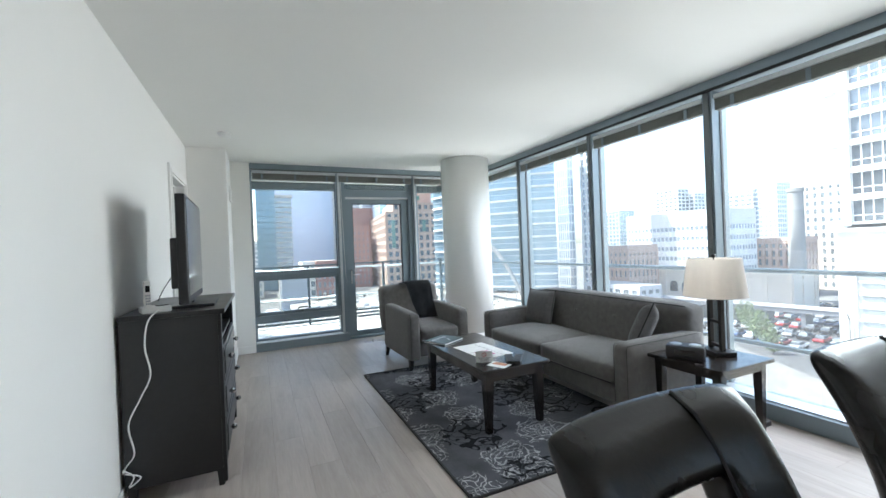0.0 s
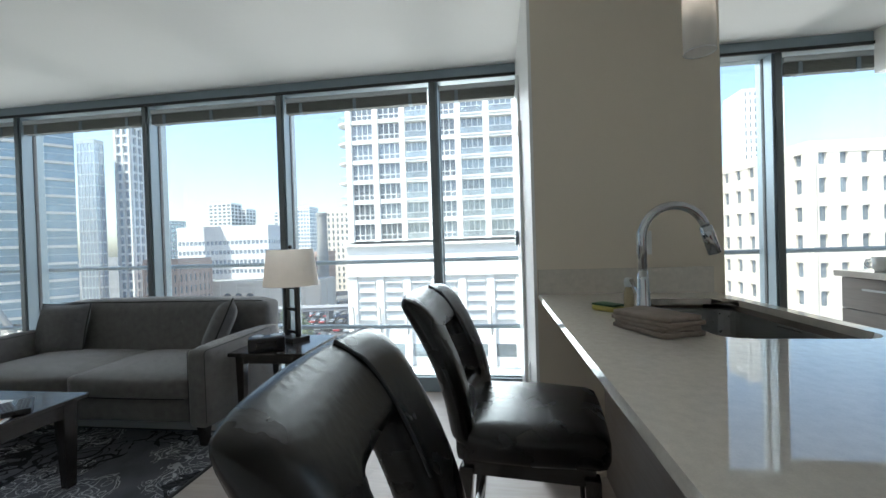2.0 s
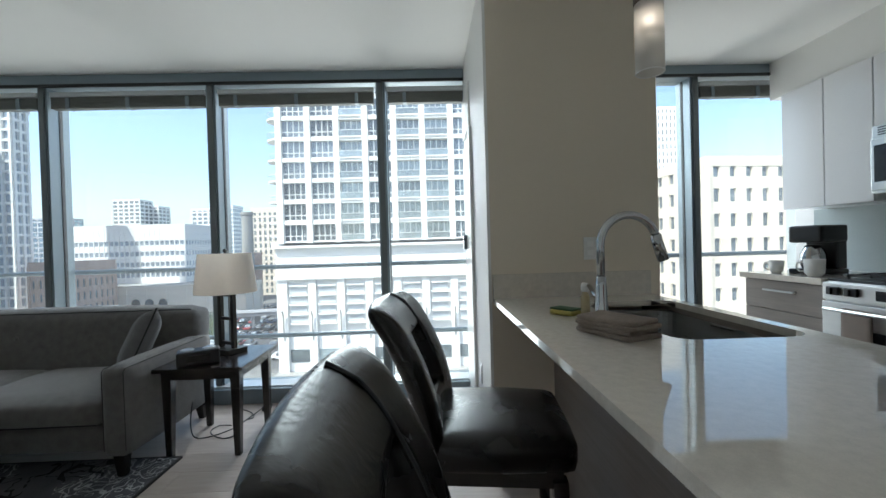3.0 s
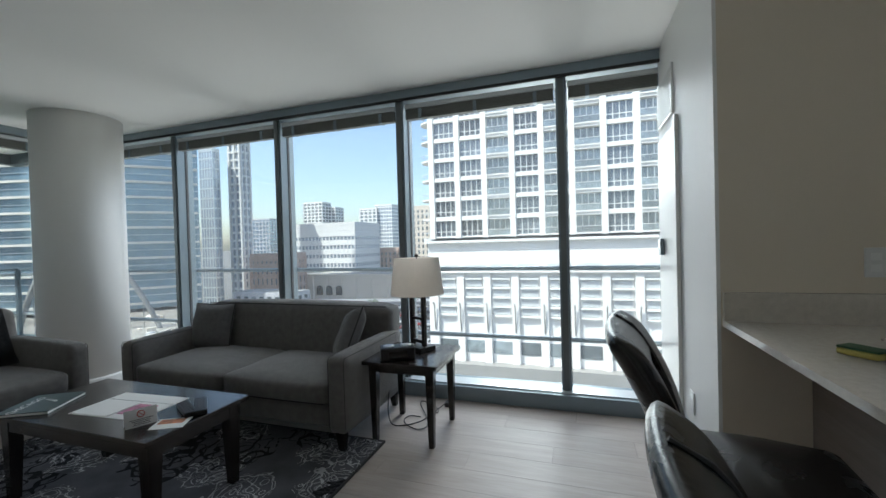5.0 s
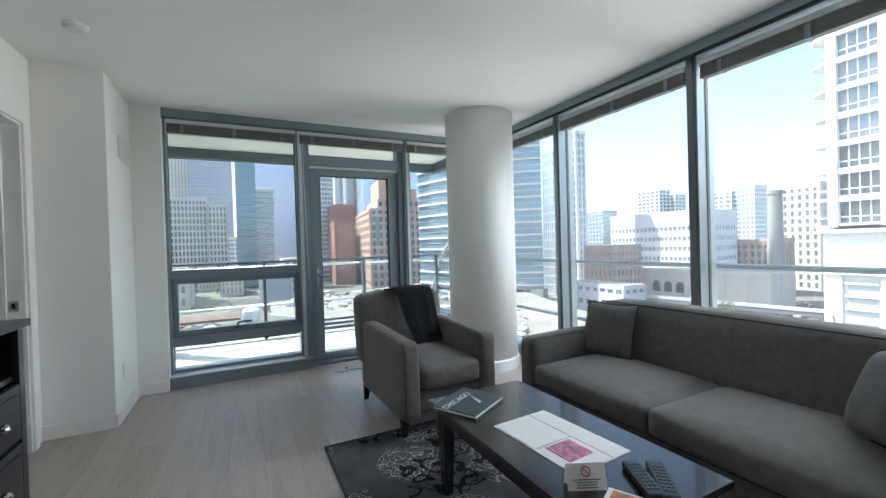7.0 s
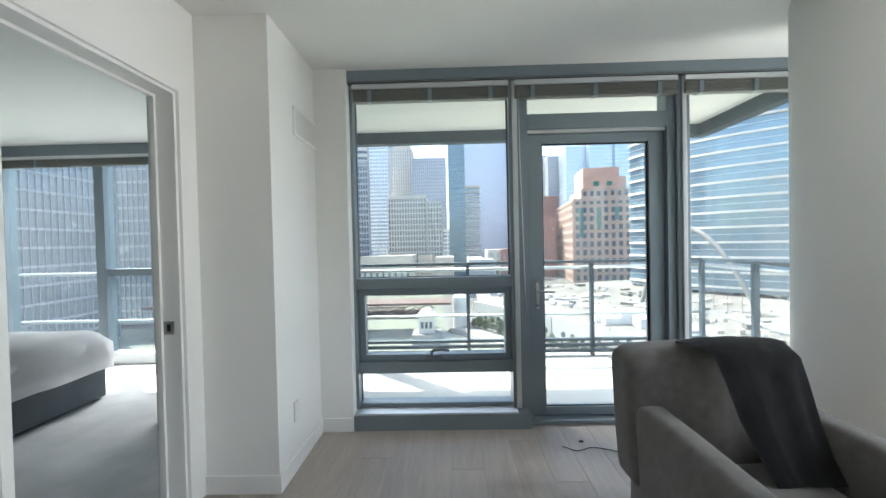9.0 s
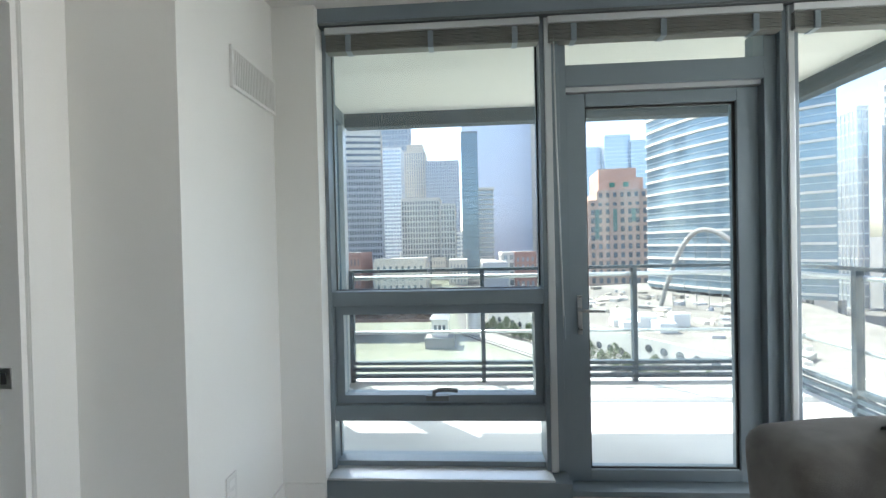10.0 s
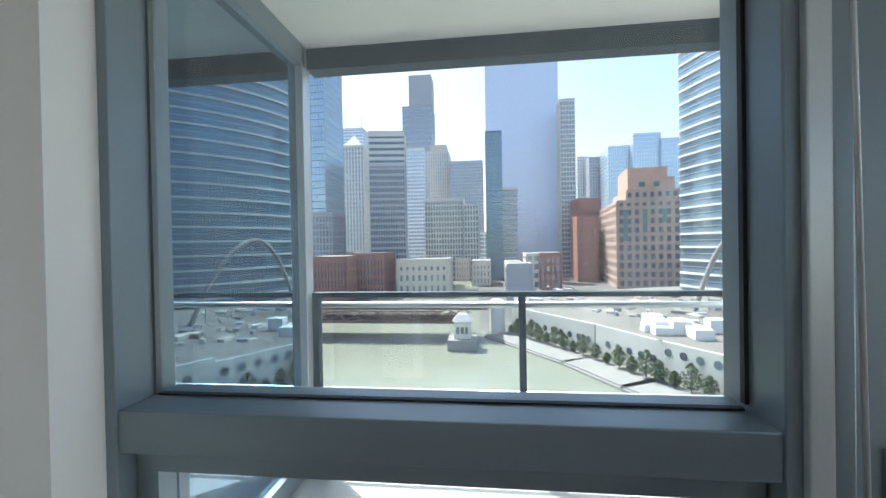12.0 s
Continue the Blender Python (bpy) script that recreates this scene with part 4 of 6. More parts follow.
def dresser():
    d = thing("dresser", pose(-0.56, 4.03, 0), "black wooden chest of drawers with glass knobs", "dresser")
    BL = wood_mat("black_stained_wood", (0.006, 0.006, 0.007), (0.013, 0.012, 0.013), 0.36, ring=24, coat=0.1)
    W, D, H = 1.04, 0.48, 1.02
    slab("top", (-D / 2 - 0.005, D / 2 + 0.02, -W / 2 - 0.012, W / 2 + 0.012, H - 0.028, H), BL, d, "", 0.005)
    for y in (-W / 2, W / 2 - 0.022):
        slab("side_panel", (-D / 2, D / 2 - 0.02, y, y + 0.022, 0.09, H - 0.028), BL, d)
    slab("back_panel", (-D / 2, -D / 2 + 0.01, -W / 2 + 0.022, W / 2 - 0.022, 0.1, H - 0.028), BL, d)
    slab("bottom_panel", (-D / 2 + 0.01, D / 2 - 0.02, -W / 2 + 0.022, W / 2 - 0.022, 0.1, 0.12), BL, d)
    slab("shelf", (-D / 2 + 0.01, D / 2 - 0.02, -W / 2 + 0.022, W / 2 - 0.022, 0.8, 0.82), BL, d)
    for sy in (-1, 1):
        for sx in (-1, 1):
            bm = bmesh.new()
            taper(bm, sx * (D / 2 - 0.03), sy * (W / 2 - 0.02), 0.0, 0.1, 0.014, 0.022, (0, 0))
            part("foot", bm, BL, d)
        slab("stile", (D / 2 - 0.02, D / 2, sy * (W / 2 - 0.02) - 0.02, sy * (W / 2 - 0.02) + 0.02, 0.02, H - 0.028), BL, d, "", 0.002)
    for k, (z0, z1) in enumerate(((0.13, 0.345), (0.36, 0.575), (0.59, 0.79))):
        dr = slab("drawer", (D / 2 - 0.018, D / 2 + 0.002, -W / 2 + 0.046, W / 2 - 0.046, z0, z1), BL, d, "", 0.004)
        slab("drawer_panel", (D / 2 + 0.002, D / 2 + 0.008, -W / 2 + 0.075, W / 2 - 0.075, z0 + 0.03, z1 - 0.03), BL, dr, "", 0.003)
        for y in (-0.28, 0.28):
            bm = bmesh.new()
            tube(bm, [(D / 2 + 0.006, y, (z0 + z1) / 2), (D / 2 + 0.02, y, (z0 + z1) / 2)], 0.007, 10)
            bmesh.ops.create_uvsphere(bm, u_segments=10, v_segments=8, radius=0.017, matrix=Matrix.Translation((D / 2 + 0.03, y, (z0 + z1) / 2)))
            part("knob", bm, CHROME, dr, "bright faceted glass knob")


dresser()


def television():
    t = thing("television", pose(-0.5, 3.87, 1.02, 0, 0, 1.5), "flat black television with a grey screen", "television")
    slab("foot", (-0.1, 0.13, -0.2, 0.2, 0.0, 0.018), BLACK, t, "glossy black stand foot", 0.006)
    slab("neck", (-0.03, 0.01, -0.05, 0.05, 0.018, 0.07), BLACK, t, "", 0.006)
    slab("case", (-0.03, 0.02, -0.385, 0.385, 0.04, 0.66), BLACK, t, "", 0.008, 3)
    slab("back_bulge", (-0.085, -0.03, -0.22, 0.22, 0.12, 0.42), BLACK, t, "", 0.012)
    slab("screen", (0.02, 0.0225, -0.362, 0.362, 0.085, 0.638), SCREEN, t, "dark glossy screen")


television()


def telephone():
    p = thing("telephone", pose(-0.66, 3.6, 1.02, 0, 0, 20), "white cordless desk telephone", "telephone")
    slab("base", (-0.06, 0.08, -0.05, 0.07, 0.0, 0.035), WHITE_PLASTIC, p, "", 0.01, 3)
    h = slab("handset", (-0.045, -0.015, -0.045, 0.0, 0.03, 0.18), WHITE_PLASTIC, p, "", 0.008, 3)
    slab("display", (-0.04, -0.02, -0.047, -0.045, 0.12, 0.155), SCREEN, h)
    bm = bmesh.new()
    for i in range(3):
        for k in range(4):
            box(bm, -0.04 + i * 0.008, -0.035 + i * 0.008, -0.0475, -0.0455, 0.05 + k * 0.015, 0.059 + k * 0.015)
    part("keypad", bm, ALU, h)
    slab("dark_pad", (0.01, 0.07, -0.03, 0.03, 0.035, 0.04), BLACK, p, "", 0.004)


telephone()
cable([(-0.62, 3.545, 1.03), (-0.625, 3.49, 1.035), (-0.665, 3.478, 0.98), (-0.68, 3.475, 0.85), (-0.66, 3.475, 0.7), (-0.71, 3.475, 0.58), (-0.765, 3.475, 0.45), (-0.745, 3.475, 0.3), (-0.78, 3.476, 0.24), (-0.8, 3.478, 0.2)], 0.0042, "white telephone cord hanging beside the dresser", WHITE_PLASTIC)
cable([(-0.8, 3.478, 0.22), (-0.75, 3.47, 0.18), (-0.77, 3.465, 0.13), (-0.72, 3.47, 0.17), (-0.79, 3.475, 0.2)], 0.004, "loop of white cord near the wall socket", WHITE_PLASTIC)
cable([(-0.64, 3.62, 1.08), (-0.62, 3.66, 1.14), (-0.58, 3.72, 1.22)], 0.003, "thin black cable from the telephone to the television")

# fixtures
bm = bmesh.new()
lathe(bm, -0.385, 5.49, [(0.06, CEIL_Z), (0.058, CEIL_Z - 0.02), (0.045, CEIL_Z - 0.035), (0.02, CEIL_Z - 0.038)], 28)
tagged(part("smoke_detector", bm, WHITE_PLASTIC), "round white smoke detector on the ceiling", "smoke detector")


def grille(name, m, w, h, slats, label, fin=0.006):
    g = thing(name, m, label, "vent")
    # grey sheet: the shade between the slats is put into its colour
    slab("backing", (0, w, -0.002, 0.002, 0, h), mat("grille_shadow", (0.2, 0.2, 0.19), 0.8), g)
    for x0, x1, z0, z1 in ((-0.015, w + 0.015, -0.015, 0), (-0.015, w + 0.015, h, h + 0.015), (-0.015, 0, 0, h), (w, w + 0.015, 0, h)):
        slab("frame", (x0, x1, -0.012, 0.002, z0, z1), TRIM, g, "", 0.002)
    for i in range(slats):
        x = w * (i + 0.5) / slats
        slab("slat", (x - fin / 2, x + fin / 2, -0.012, -0.002, 0, h), TRIM, g)


grille("wall_vent", pose(-0.418, 6.49, 2.025, 0, 0, 90), 0.36, 0.15, 26, "white supply air grille on the wall")
grille("closet_vent", pose(3.22, 0.947, 2.02, 0, 0, 180), 0.42, 0.27, 30, "white return air grille above the closet panel")
pn = thing("utility_closet_door", pose(3.23, 0.946, 0), "white flush utility closet door", "closet door")
slab("panel", (-0.5, 0, 0.0, 0.014, 0.12, 1.92), TRIM, pn, "", 0.003)
slab("frame", (-0.545, -0.5, 0.0, 0.02, 0.1, 1.97), TRIM, pn, "", 0.003)
th = thing("thermostat", pose(3.1, 0.962, 1.15), "small dark grey wall thermostat", "thermostat")
slab("case", (-0.045, 0.045, 0, 0.022, 0, 0.11), ALU, th, "", 0.006)
slab("display", (-0.03, 0.03, 0.022, 0.024, 0.05, 0.095), SCREEN, th)


def outlet(m, label="white wall socket plate"):
    o = thing("wall_socket", m, label, "socket")
    slab("plate", (-0.035, 0.035, 0, 0.006, -0.057, 0.057), WHITE_PLASTIC, o, "", 0.002)
    for z in (-0.022, 0.022):
        slab("receptacle", (-0.016, 0.016, 0.006, 0.0075, z - 0.014, z + 0.014), TRIM, o)


outlet(pose(2.47, 0.946, 0.4))
outlet(pose(-0.418, 6.4, 0.35, 0, 0, -90))
outlet(pose(2.058, 0.42, 1.15, 0, 0, 90), "white socket plate on the taupe pier")


# ---- kitchen ----
def counter():
    c = thing("peninsula_counter", pose(0, 0, 0), "pale quartz peninsula counter with an undermount sink", "counter")
    bm = bmesh.new()
    X = (0.32, 1.1, 1.83, 2.06)
    Y = (0.12, 0.165, 0.56, 0.925)
    grid = {}
    for z in (0.885, 0.91):
        for i, x in enumerate(X):
            for j, y in enumerate(Y):
                grid[i, j, z] = bm.verts.new((x, y, z))
    for i in range(3):
        for j in range(3):
            if (i, j) != (1, 1):
                for z in (0.885, 0.91):
                    q = [grid[i, j, z], grid[i + 1, j, z], grid[i + 1, j + 1, z], grid[i, j + 1, z]]
                    bm.faces.new(q)
    for i in range(3):
        for j in (0, 3):
            bm.faces.new((grid[i, j, 0.885], grid[i + 1, j, 0.885], grid[i + 1, j, 0.91], grid[i, j, 0.91]))
            bm.faces.new((grid[j, i, 0.885], grid[j, i + 1, 0.885], grid[j, i + 1, 0.91], grid[j, i, 0.91]))
    for a, b in (((1, 1), (2, 1)), ((1, 2), (2, 2)), ((1, 1), (1, 2)), ((2, 1), (2, 2))):
        bm.faces.new((grid[*a, 0.885], grid[*b, 0.885], grid[*b, 0.91], grid[*a, 0.91]))
    corner = [e for e in bm.edges if abs(e.verts[0].co.z - e.verts[1].co.z) > 0.01 and 1.05 < e.verts[0].co.x < 1.9 and 0.15 < e.verts[0].co.y < 0.57]
    bmesh.ops.bevel(bm, geom=corner, offset=0.07, segments=6, profile=0.5, affect="EDGES")
    part("worktop", bm, QUARTZ, c)
    slab("upstand", (2.035, 2.058, 0.12, 0.925, 0.91, 1.03), QUARTZ, c, "short quartz upstand")
    slab("back_panel", (0.36, 2.06, 0.6, 0.62, 0.0, 0.885), TAUPE_WOOD, c, "taupe wood-grain panel")
    slab("end_panel", (0.34, 0.36, 0.14, 0.62, 0.0, 0.885), TAUPE_WOOD, c)
    slab("front_panel", (0.36, 2.06, 0.14, 0.16, 0.1, 0.885), TAUPE_WOOD, c)
    s = thing("sink", pose(1.465, 0.3625, 0), "brushed steel undermount kitchen sink", "sink")
    bm = bmesh.new()
    prof = []
    for k, (hx, hy, z, r) in enumerate(((0.38, 0.212, 0.868, 0.07), (0.37, 0.202, 0.86, 0.07), (0.365, 0.197, 0.72, 0.07), (0.335, 0.167, 0.7, 0.06))):
        ring = []
        for cx, cy, a0 in ((hx - r, hy - r, 0), (-hx + r, hy - r, 90), (-hx + r, -hy + r, 180), (hx - r, -hy + r, 270)):
            for i in range(6):
                a = radians(a0 + 18 * i)
                ring.append(bm.verts.new((cx + r * math.cos(a), cy + r * math.sin(a), z)))
        prof.append(ring)
    for a, b in zip(prof, prof[1:]):
        for i in range(len(a)):
            bm.faces.new((a[i], a[(i + 1) % len(a)], b[(i + 1) % len(a)], b[i]))
    bm.faces.new(prof[-1])
    part("bowl", bm, STEEL, s, smooth=False)
    bm = bmesh.new()
    lathe(bm, 0, 0, [(0.045, 0.7005), (0.04, 0.704), (0.02, 0.703)], 20)
    part("drain", bm, CHROME, s)
    f = thing("faucet", pose(1.345, 0.668, 0.91), "tall chrome gooseneck faucet with a spray head", "faucet")
    bm = bmesh.new()
    lathe(bm, 0, 0, [(0.028, 0), (0.027, 0.008), (0.022, 0.018), (0.018, 0.13), (0.0145, 0.16)], 20)
    part("base", bm, CHROME, f, smooth=True)
    bm = bmesh.new()
    pts = [(0, 0, 0.15), (0, 0, 0.262)] + [(0.004 * (1 - math.cos(radians(a))), -0.098 * (1 - math.cos(radians(a))), 0.262 + 0.1 * math.sin(radians(a))) for a in range(12, 163, 10)]
    tube(bm, pts, 0.0135, 12)
    part("spout", bm, CHROME, f, smooth=True)
    end = Vector(pts[-1])
    bm = bmesh.new()
    tube(bm, [end, end + Vector((0.0, -0.008, -0.03)), end + Vector((0.0, -0.026, -0.085))], 0.0185, 12)
    part("spray_head", bm, CHROME, f, smooth=True)
    bm = bmesh.new()
    tube(bm, [(0.02, 0.0, 0.085), (0.05, 0.0, 0.09), (0.095, 0.005, 0.12)], 0.008, 8)
    part("lever", bm, CHROME, f, smooth=True)


counter()


def towels():
    cloth = mat("taupe_towel", (0.31, 0.255, 0.215), 0.98, var=0.15, scale=20, fine=420, bump=0.8, spec=0.1)
    for k, (rz, z) in enumerate(((24, 0.91), (31, 0.936))):
        t = thing("folded_towel", pose(1.2, 0.685, z, 0, 0, rz), "folded taupe kitchen towel on the counter", "towel", "folded towels")
        cushion("fold", -0.1, 0.1, -0.066, 0.066, 0.0, 0.015, cloth, t, 0.003, 6)
        cushion("fold", -0.093, 0.095, -0.06, 0.063, 0.013, 0.029, cloth, t, 0.004, 6)


towels()


def soap():
    amber = mat("amber_soap", (0.4, 0.33, 0.2), 0.12, var=0.05, bump=0)
    b = thing("soap_bottle", pose(1.49, 0.668, 0.91), "small amber soap bottle with a white cap", "bottle")
    bm = bmesh.new()
    lathe(bm, 0, 0, [(0.015, 0), (0.016, 0.01), (0.016, 0.075), (0.009, 0.092)], 18)
    part("bottle", bm, amber, b, smooth=True)
    bm = bmesh.new()
    lathe(bm, 0, 0, [(0.012, 0.092), (0.015, 0.1), (0.015, 0.115), (0.01, 0.124)], 14)
    part("cap", bm, WHITE_PLASTIC, b)
    s = thing("sponge", pose(1.545, 0.725, 0.91, 0, 0, 35), "yellow and green scouring sponge", "sponge")
    cushion("foam", -0.05, 0.05, -0.032, 0.032, 0.0, 0.02, mat("yellow_foam", (0.5, 0.42, 0.12), 0.95, bump=0.6), s, 0.002, 5)
    slab("scourer", (-0.048, 0.048, -0.03, 0.03, 0.02, 0.026), mat("green_scourer", (0.06, 0.12, 0.06), 0.95, bump=0.8), s)


soap()


SEEDED = glass_mat("seeded_glass", (0.92, 0.91, 0.88), 1.5, 0.12)
_nt = SEEDED.node_tree
_df = node(_nt, "ShaderNodeBsdfDiffuse", Color=(0.95, 0.94, 0.92, 1))
_tl = node(_nt, "ShaderNodeBsdfTranslucent", Color=(0.9, 0.88, 0.85, 1))
_m1, _m2 = _nt.nodes.new("ShaderNodeMixShader"), _nt.nodes.new("ShaderNodeMixShader")
_sd = node(_nt, "ShaderNodeTexNoise", Scale=160.0)
_first = _nt.nodes["Material Output"].inputs["Surface"].links[0].from_socket
_mr = node(_nt, "ShaderNodeMapRange")
_mr.inputs["To Min"].default_value, _mr.inputs["To Max"].default_value = 0.5, 0.75
_nt.links.new(_sd.outputs["Fac"], _mr.inputs["Value"])
_nt.links.new(_mr.outputs["Result"], _m2.inputs[0])
_nt.links.new(_df.outputs[0], _m1.inputs[1])
_nt.links.new(_tl.outputs[0], _m1.inputs[2])
_nt.links.new(_first, _m2.inputs[1])
_nt.links.new(_m1.outputs[0], _m2.inputs[2])
_nt.links.new(_m2.outputs[0], _nt.nodes["Material Output"].inputs["Surface"])


def pendant():
    p = thing("pendant_lamp", pose(1.375, 0.47, -0.02), "slim clear glass cylinder pendant lamp", "lamp")
    bm = bmesh.new()
    n = 28
    rings = [[bm.verts.new((r * math.cos(2 * math.pi * i / n), r * math.sin(2 * math.pi * i / n), z)) for i in range(n)] for r, z in ((0.046, 1.775), (0.046, 2.02), (0.042, 2.02), (0.042, 1.775))]
    for a, b in zip(rings, rings[1:] + rings[:1]):
        for i in range(n):
            bm.faces.new((a[i], a[(i + 1) % n], b[(i + 1) % n], b[i]))
    part("glass_shade", bm, SEEDED, p, "seeded glass cylinder", smooth=True)
    bm = bmesh.new()
    tube(bm, [(0.0445 * math.cos(radians(a)), 0.0445 * math.sin(radians(a)), 1.775) for a in range(0, 361, 15)], 0.0026, 6)
    part("rim", bm, GLOSS_WHITE, p, "bright polished glass rim", smooth=True)
    bm = bmesh.new()
    lathe(bm, 0, 0, [(0.03, 1.98), (0.048, 2.01), (0.048, 2.1), (0.02, 2.12)], 24)
    part("cap", bm, mat("bronze_cap", (0.12, 0.09, 0.075), 0.35, 0.6), p, "bronze metal cap")
    bm = bmesh.new()
    lathe(bm, 0, 0, [(0.005, 2.12), (0.005, CEIL_Z)], 8)
    part("stem", bm, STEEL, p)
    bm = bmesh.new()
    lathe(bm, 0, 0, [(0.06, CEIL_Z - 0.012), (0.06, CEIL_Z + 0.019)], 24)
    part("canopy", bm, STEEL, p)
    bm = bmesh.new()
    bmesh.ops.create_uvsphere(bm, u_segments=14, v_segments=10, radius=0.02, matrix=Matrix.Translation((0, 0, 1.955)))
    frosted = mat("frosted_bulb", (0.8, 0.78, 0.72), 0.4, bump=0)
    lit = frosted.node_tree.nodes["Principled BSDF"]
    lit.inputs["Emission Color"].default_value, lit.inputs["Emission Strength"].default_value = (1.0, 0.86, 0.72, 1), 3.0
    part("bulb", bm, frosted, p, "small lit frosted bulb", smooth=True)


pendant()


OVEN_STEEL = mat("pale_brushed_steel", (0.6, 0.6, 0.59), 0.42, 1.0, var=0.05, scale=3, fine=60, bump=0.03, stretch=(1, 14, 14))


def back_kitchen():
    y = -1.2
    for x0, x1 in ((2.465, 3.1),):
        b = thing("base_cabinet", pose(x0, -1.85, 0), "taupe wood-grain drawer cabinet with steel pulls", "cabinet")
        w = x1 - x0
        slab("body", (0, w, 0, 0.62, 0.1, 0.87), TAUPE_WOOD, b)
        slab("plinth", (0.0, w, 0, 0.56, 0, 0.1), BLACK, b)
        for z0, z1 in ((0.66, 0.865), (0.385, 0.655), (0.105, 0.38)):
            d = slab("drawer", (0.004, w - 0.004, 0.62, 0.64, z0, z1), TAUPE_WOOD, b, "", 0.002)
            slab("pull", (w * 0.3, w * 0.7, 0.655, 0.667, (z0 + z1) / 2 + 0.03, (z0 + z1) / 2 + 0.042), STEEL, d, "steel bar pull")
            for k in (0.32, 0.68):
                slab("pull_post", (w * k - 0.005, w * k + 0.005, 0.64, 0.655, (z0 + z1) / 2 + 0.031, (z0 + z1) / 2 + 0.041), STEEL, d)
    tagged(slab("back_worktop", (2.46, 3.13, -1.855, -1.185, 0.872, 0.912), QUARTZ, None, "", 0.003), "pale quartz worktop beside the stove", "worktop")
    tagged(slab("backsplash", (0.7, 3.18, -1.858, -1.846, 0.914, 1.385), mat("grey_glass_tile", (0.36, 0.41, 0.41), 0.12, var=0.03, bump=0), None), "grey back-painted glass backsplash", "backsplash")
    for x0, x1 in ((2.745, 3.075), (2.43, 2.74), (0.8, 1.635)):
        u = thing("wall_cabinet", pose(x0, -1.85, 1.385), "white gloss wall cabinet", "cabinet", "white wall cabinets")
        slab("body", (0, x1 - x0, 0, 0.33, 0, 0.885), GLOSS_WHITE, u)
        slab("door", (0.002, x1 - x0 - 0.002, 0.33, 0.35, 0.002, 0.883), GLOSS_WHITE, u, "", 0.002)
    u = thing("wall_cabinet", pose(1.64, -1.85, 1.84), "short white gloss wall cabinet above the microwave", "cabinet", "white wall cabinets")
    slab("body", (0, 0.785, 0, 0.33, 0, 0.43), GLOSS_WHITE, u)
    for a in (0.002, 0.394):
        slab("door", (a, a + 0.389, 0.33, 0.35, 0.002, 0.428), GLOSS_WHITE, u, "", 0.002)
    m = thing("microwave", pose(1.645, -1.85, 1.425), "steel over-range microwave with a dark window", "microwave")
    slab("body", (0, 0.775, 0, 0.37, 0, 0.412), STEEL, m, "", 0.004)
    slab("door", (0.2, 0.77, 0.37, 0.385, 0.02, 0.33), STEEL, m, "", 0.004)
    slab("window", (0.26, 0.75, 0.385, 0.388, 0.07, 0.29), SCREEN, m, "dark glass window", 0.001)
    for i in range(4):
        slab("vent_slot", (0.04, 0.74, 0.37, 0.373, 0.35 + i * 0.014, 0.357 + i * 0.014), BLACK, m)
    slab("control_panel", (0.01, 0.19, 0.37, 0.38, 0.02, 0.33), SCREEN, m)
    bm = bmesh.new()
    tube(bm, [(0.225, 0.385, 0.04), (0.225, 0.415, 0.06), (0.225, 0.415, 0.29), (0.225, 0.385, 0.31)], 0.009, 8)
    part("handle", bm, STEEL, m)
    s = thing("stove", pose(1.69, -1.85, 0), "steel gas range with black control knobs", "stove")
    slab("body", (0, 0.765, 0, 0.64, 0.02, 0.9), STEEL, s, "", 0.003)
    slab("cooktop", (0.004, 0.761, 0.02, 0.63, 0.9, 0.915), BLACK, s, "black enamel cooktop", 0.003)
    for cx in (0.2, 0.56):
        for cy in (0.18, 0.46):
            bm = bmesh.new()
            for a in (-0.13, 0, 0.13):
                box(bm, cx - 0.15, cx + 0.15, cy + a * 0.9 - 0.006, cy + a * 0.9 + 0.006, 0.93, 0.945)
                box(bm, cx + a - 0.006, cx + a + 0.006, cy - 0.13, cy + 0.13, 0.93, 0.945)
            for a in (-0.13, 0.13):
                for b2 in (-0.11, 0.11):
                    box(bm, cx + a - 0.006, cx + a + 0.006, cy + b2 - 0.006, cy + b2 + 0.006, 0.915, 0.93)
            part("grate", bm, GASKET, s, "cast iron grate")
    slab("control_panel", (0.002, 0.763, 0.64, 0.665, 0.79, 0.895), OVEN_STEEL, s, "", 0.006)
    for x in (0.095, 0.2, 0.545, 0.65):
        knob = slab("knob", (x, x + 0.075, 0.665, 0.685, 0.822, 0.872), BLACK, s, "black rounded control knob", 0.008, 3)
        slab("knob_grip", (x + 0.03, x + 0.045, 0.685, 0.7, 0.826, 0.868), BLACK, knob, "", 0.003)
    slab("display", (0.3, 0.46, 0.665, 0.667, 0.815, 0.87), SCREEN, s)
    slab("oven_door", (0.004, 0.761, 0.64, 0.67, 0.2, 0.78), OVEN_STEEL, s, "", 0.004)
    slab("oven_window", (0.12, 0.645, 0.67, 0.673, 0.32, 0.64), SCREEN, s)
    bm = bmesh.new()
    tube(bm, [(0.06, 0.67, 0.735), (0.06, 0.715, 0.74), (0.705, 0.715, 0.74), (0.705, 0.67, 0.735)], 0.011, 8)
    part("oven_handle", bm, STEEL, s)
    t = thing("dish_towel", pose(2.215, -1.12, 0.4), "taupe towel hanging over the oven handle", "towel")
    cushion("cloth", -0.08, 0.08, -0.03, -0.014, 0.0, 0.355, mat("taupe_dish_towel", (0.2, 0.165, 0.14), 0.95, bump=0.5, fine=300), t, 0.004, 6)
    c = thing("coffee_maker", pose(2.8, -1.5, 0.912, 0, 0, 10), "black coffee maker with a steel jug", "coffee maker")
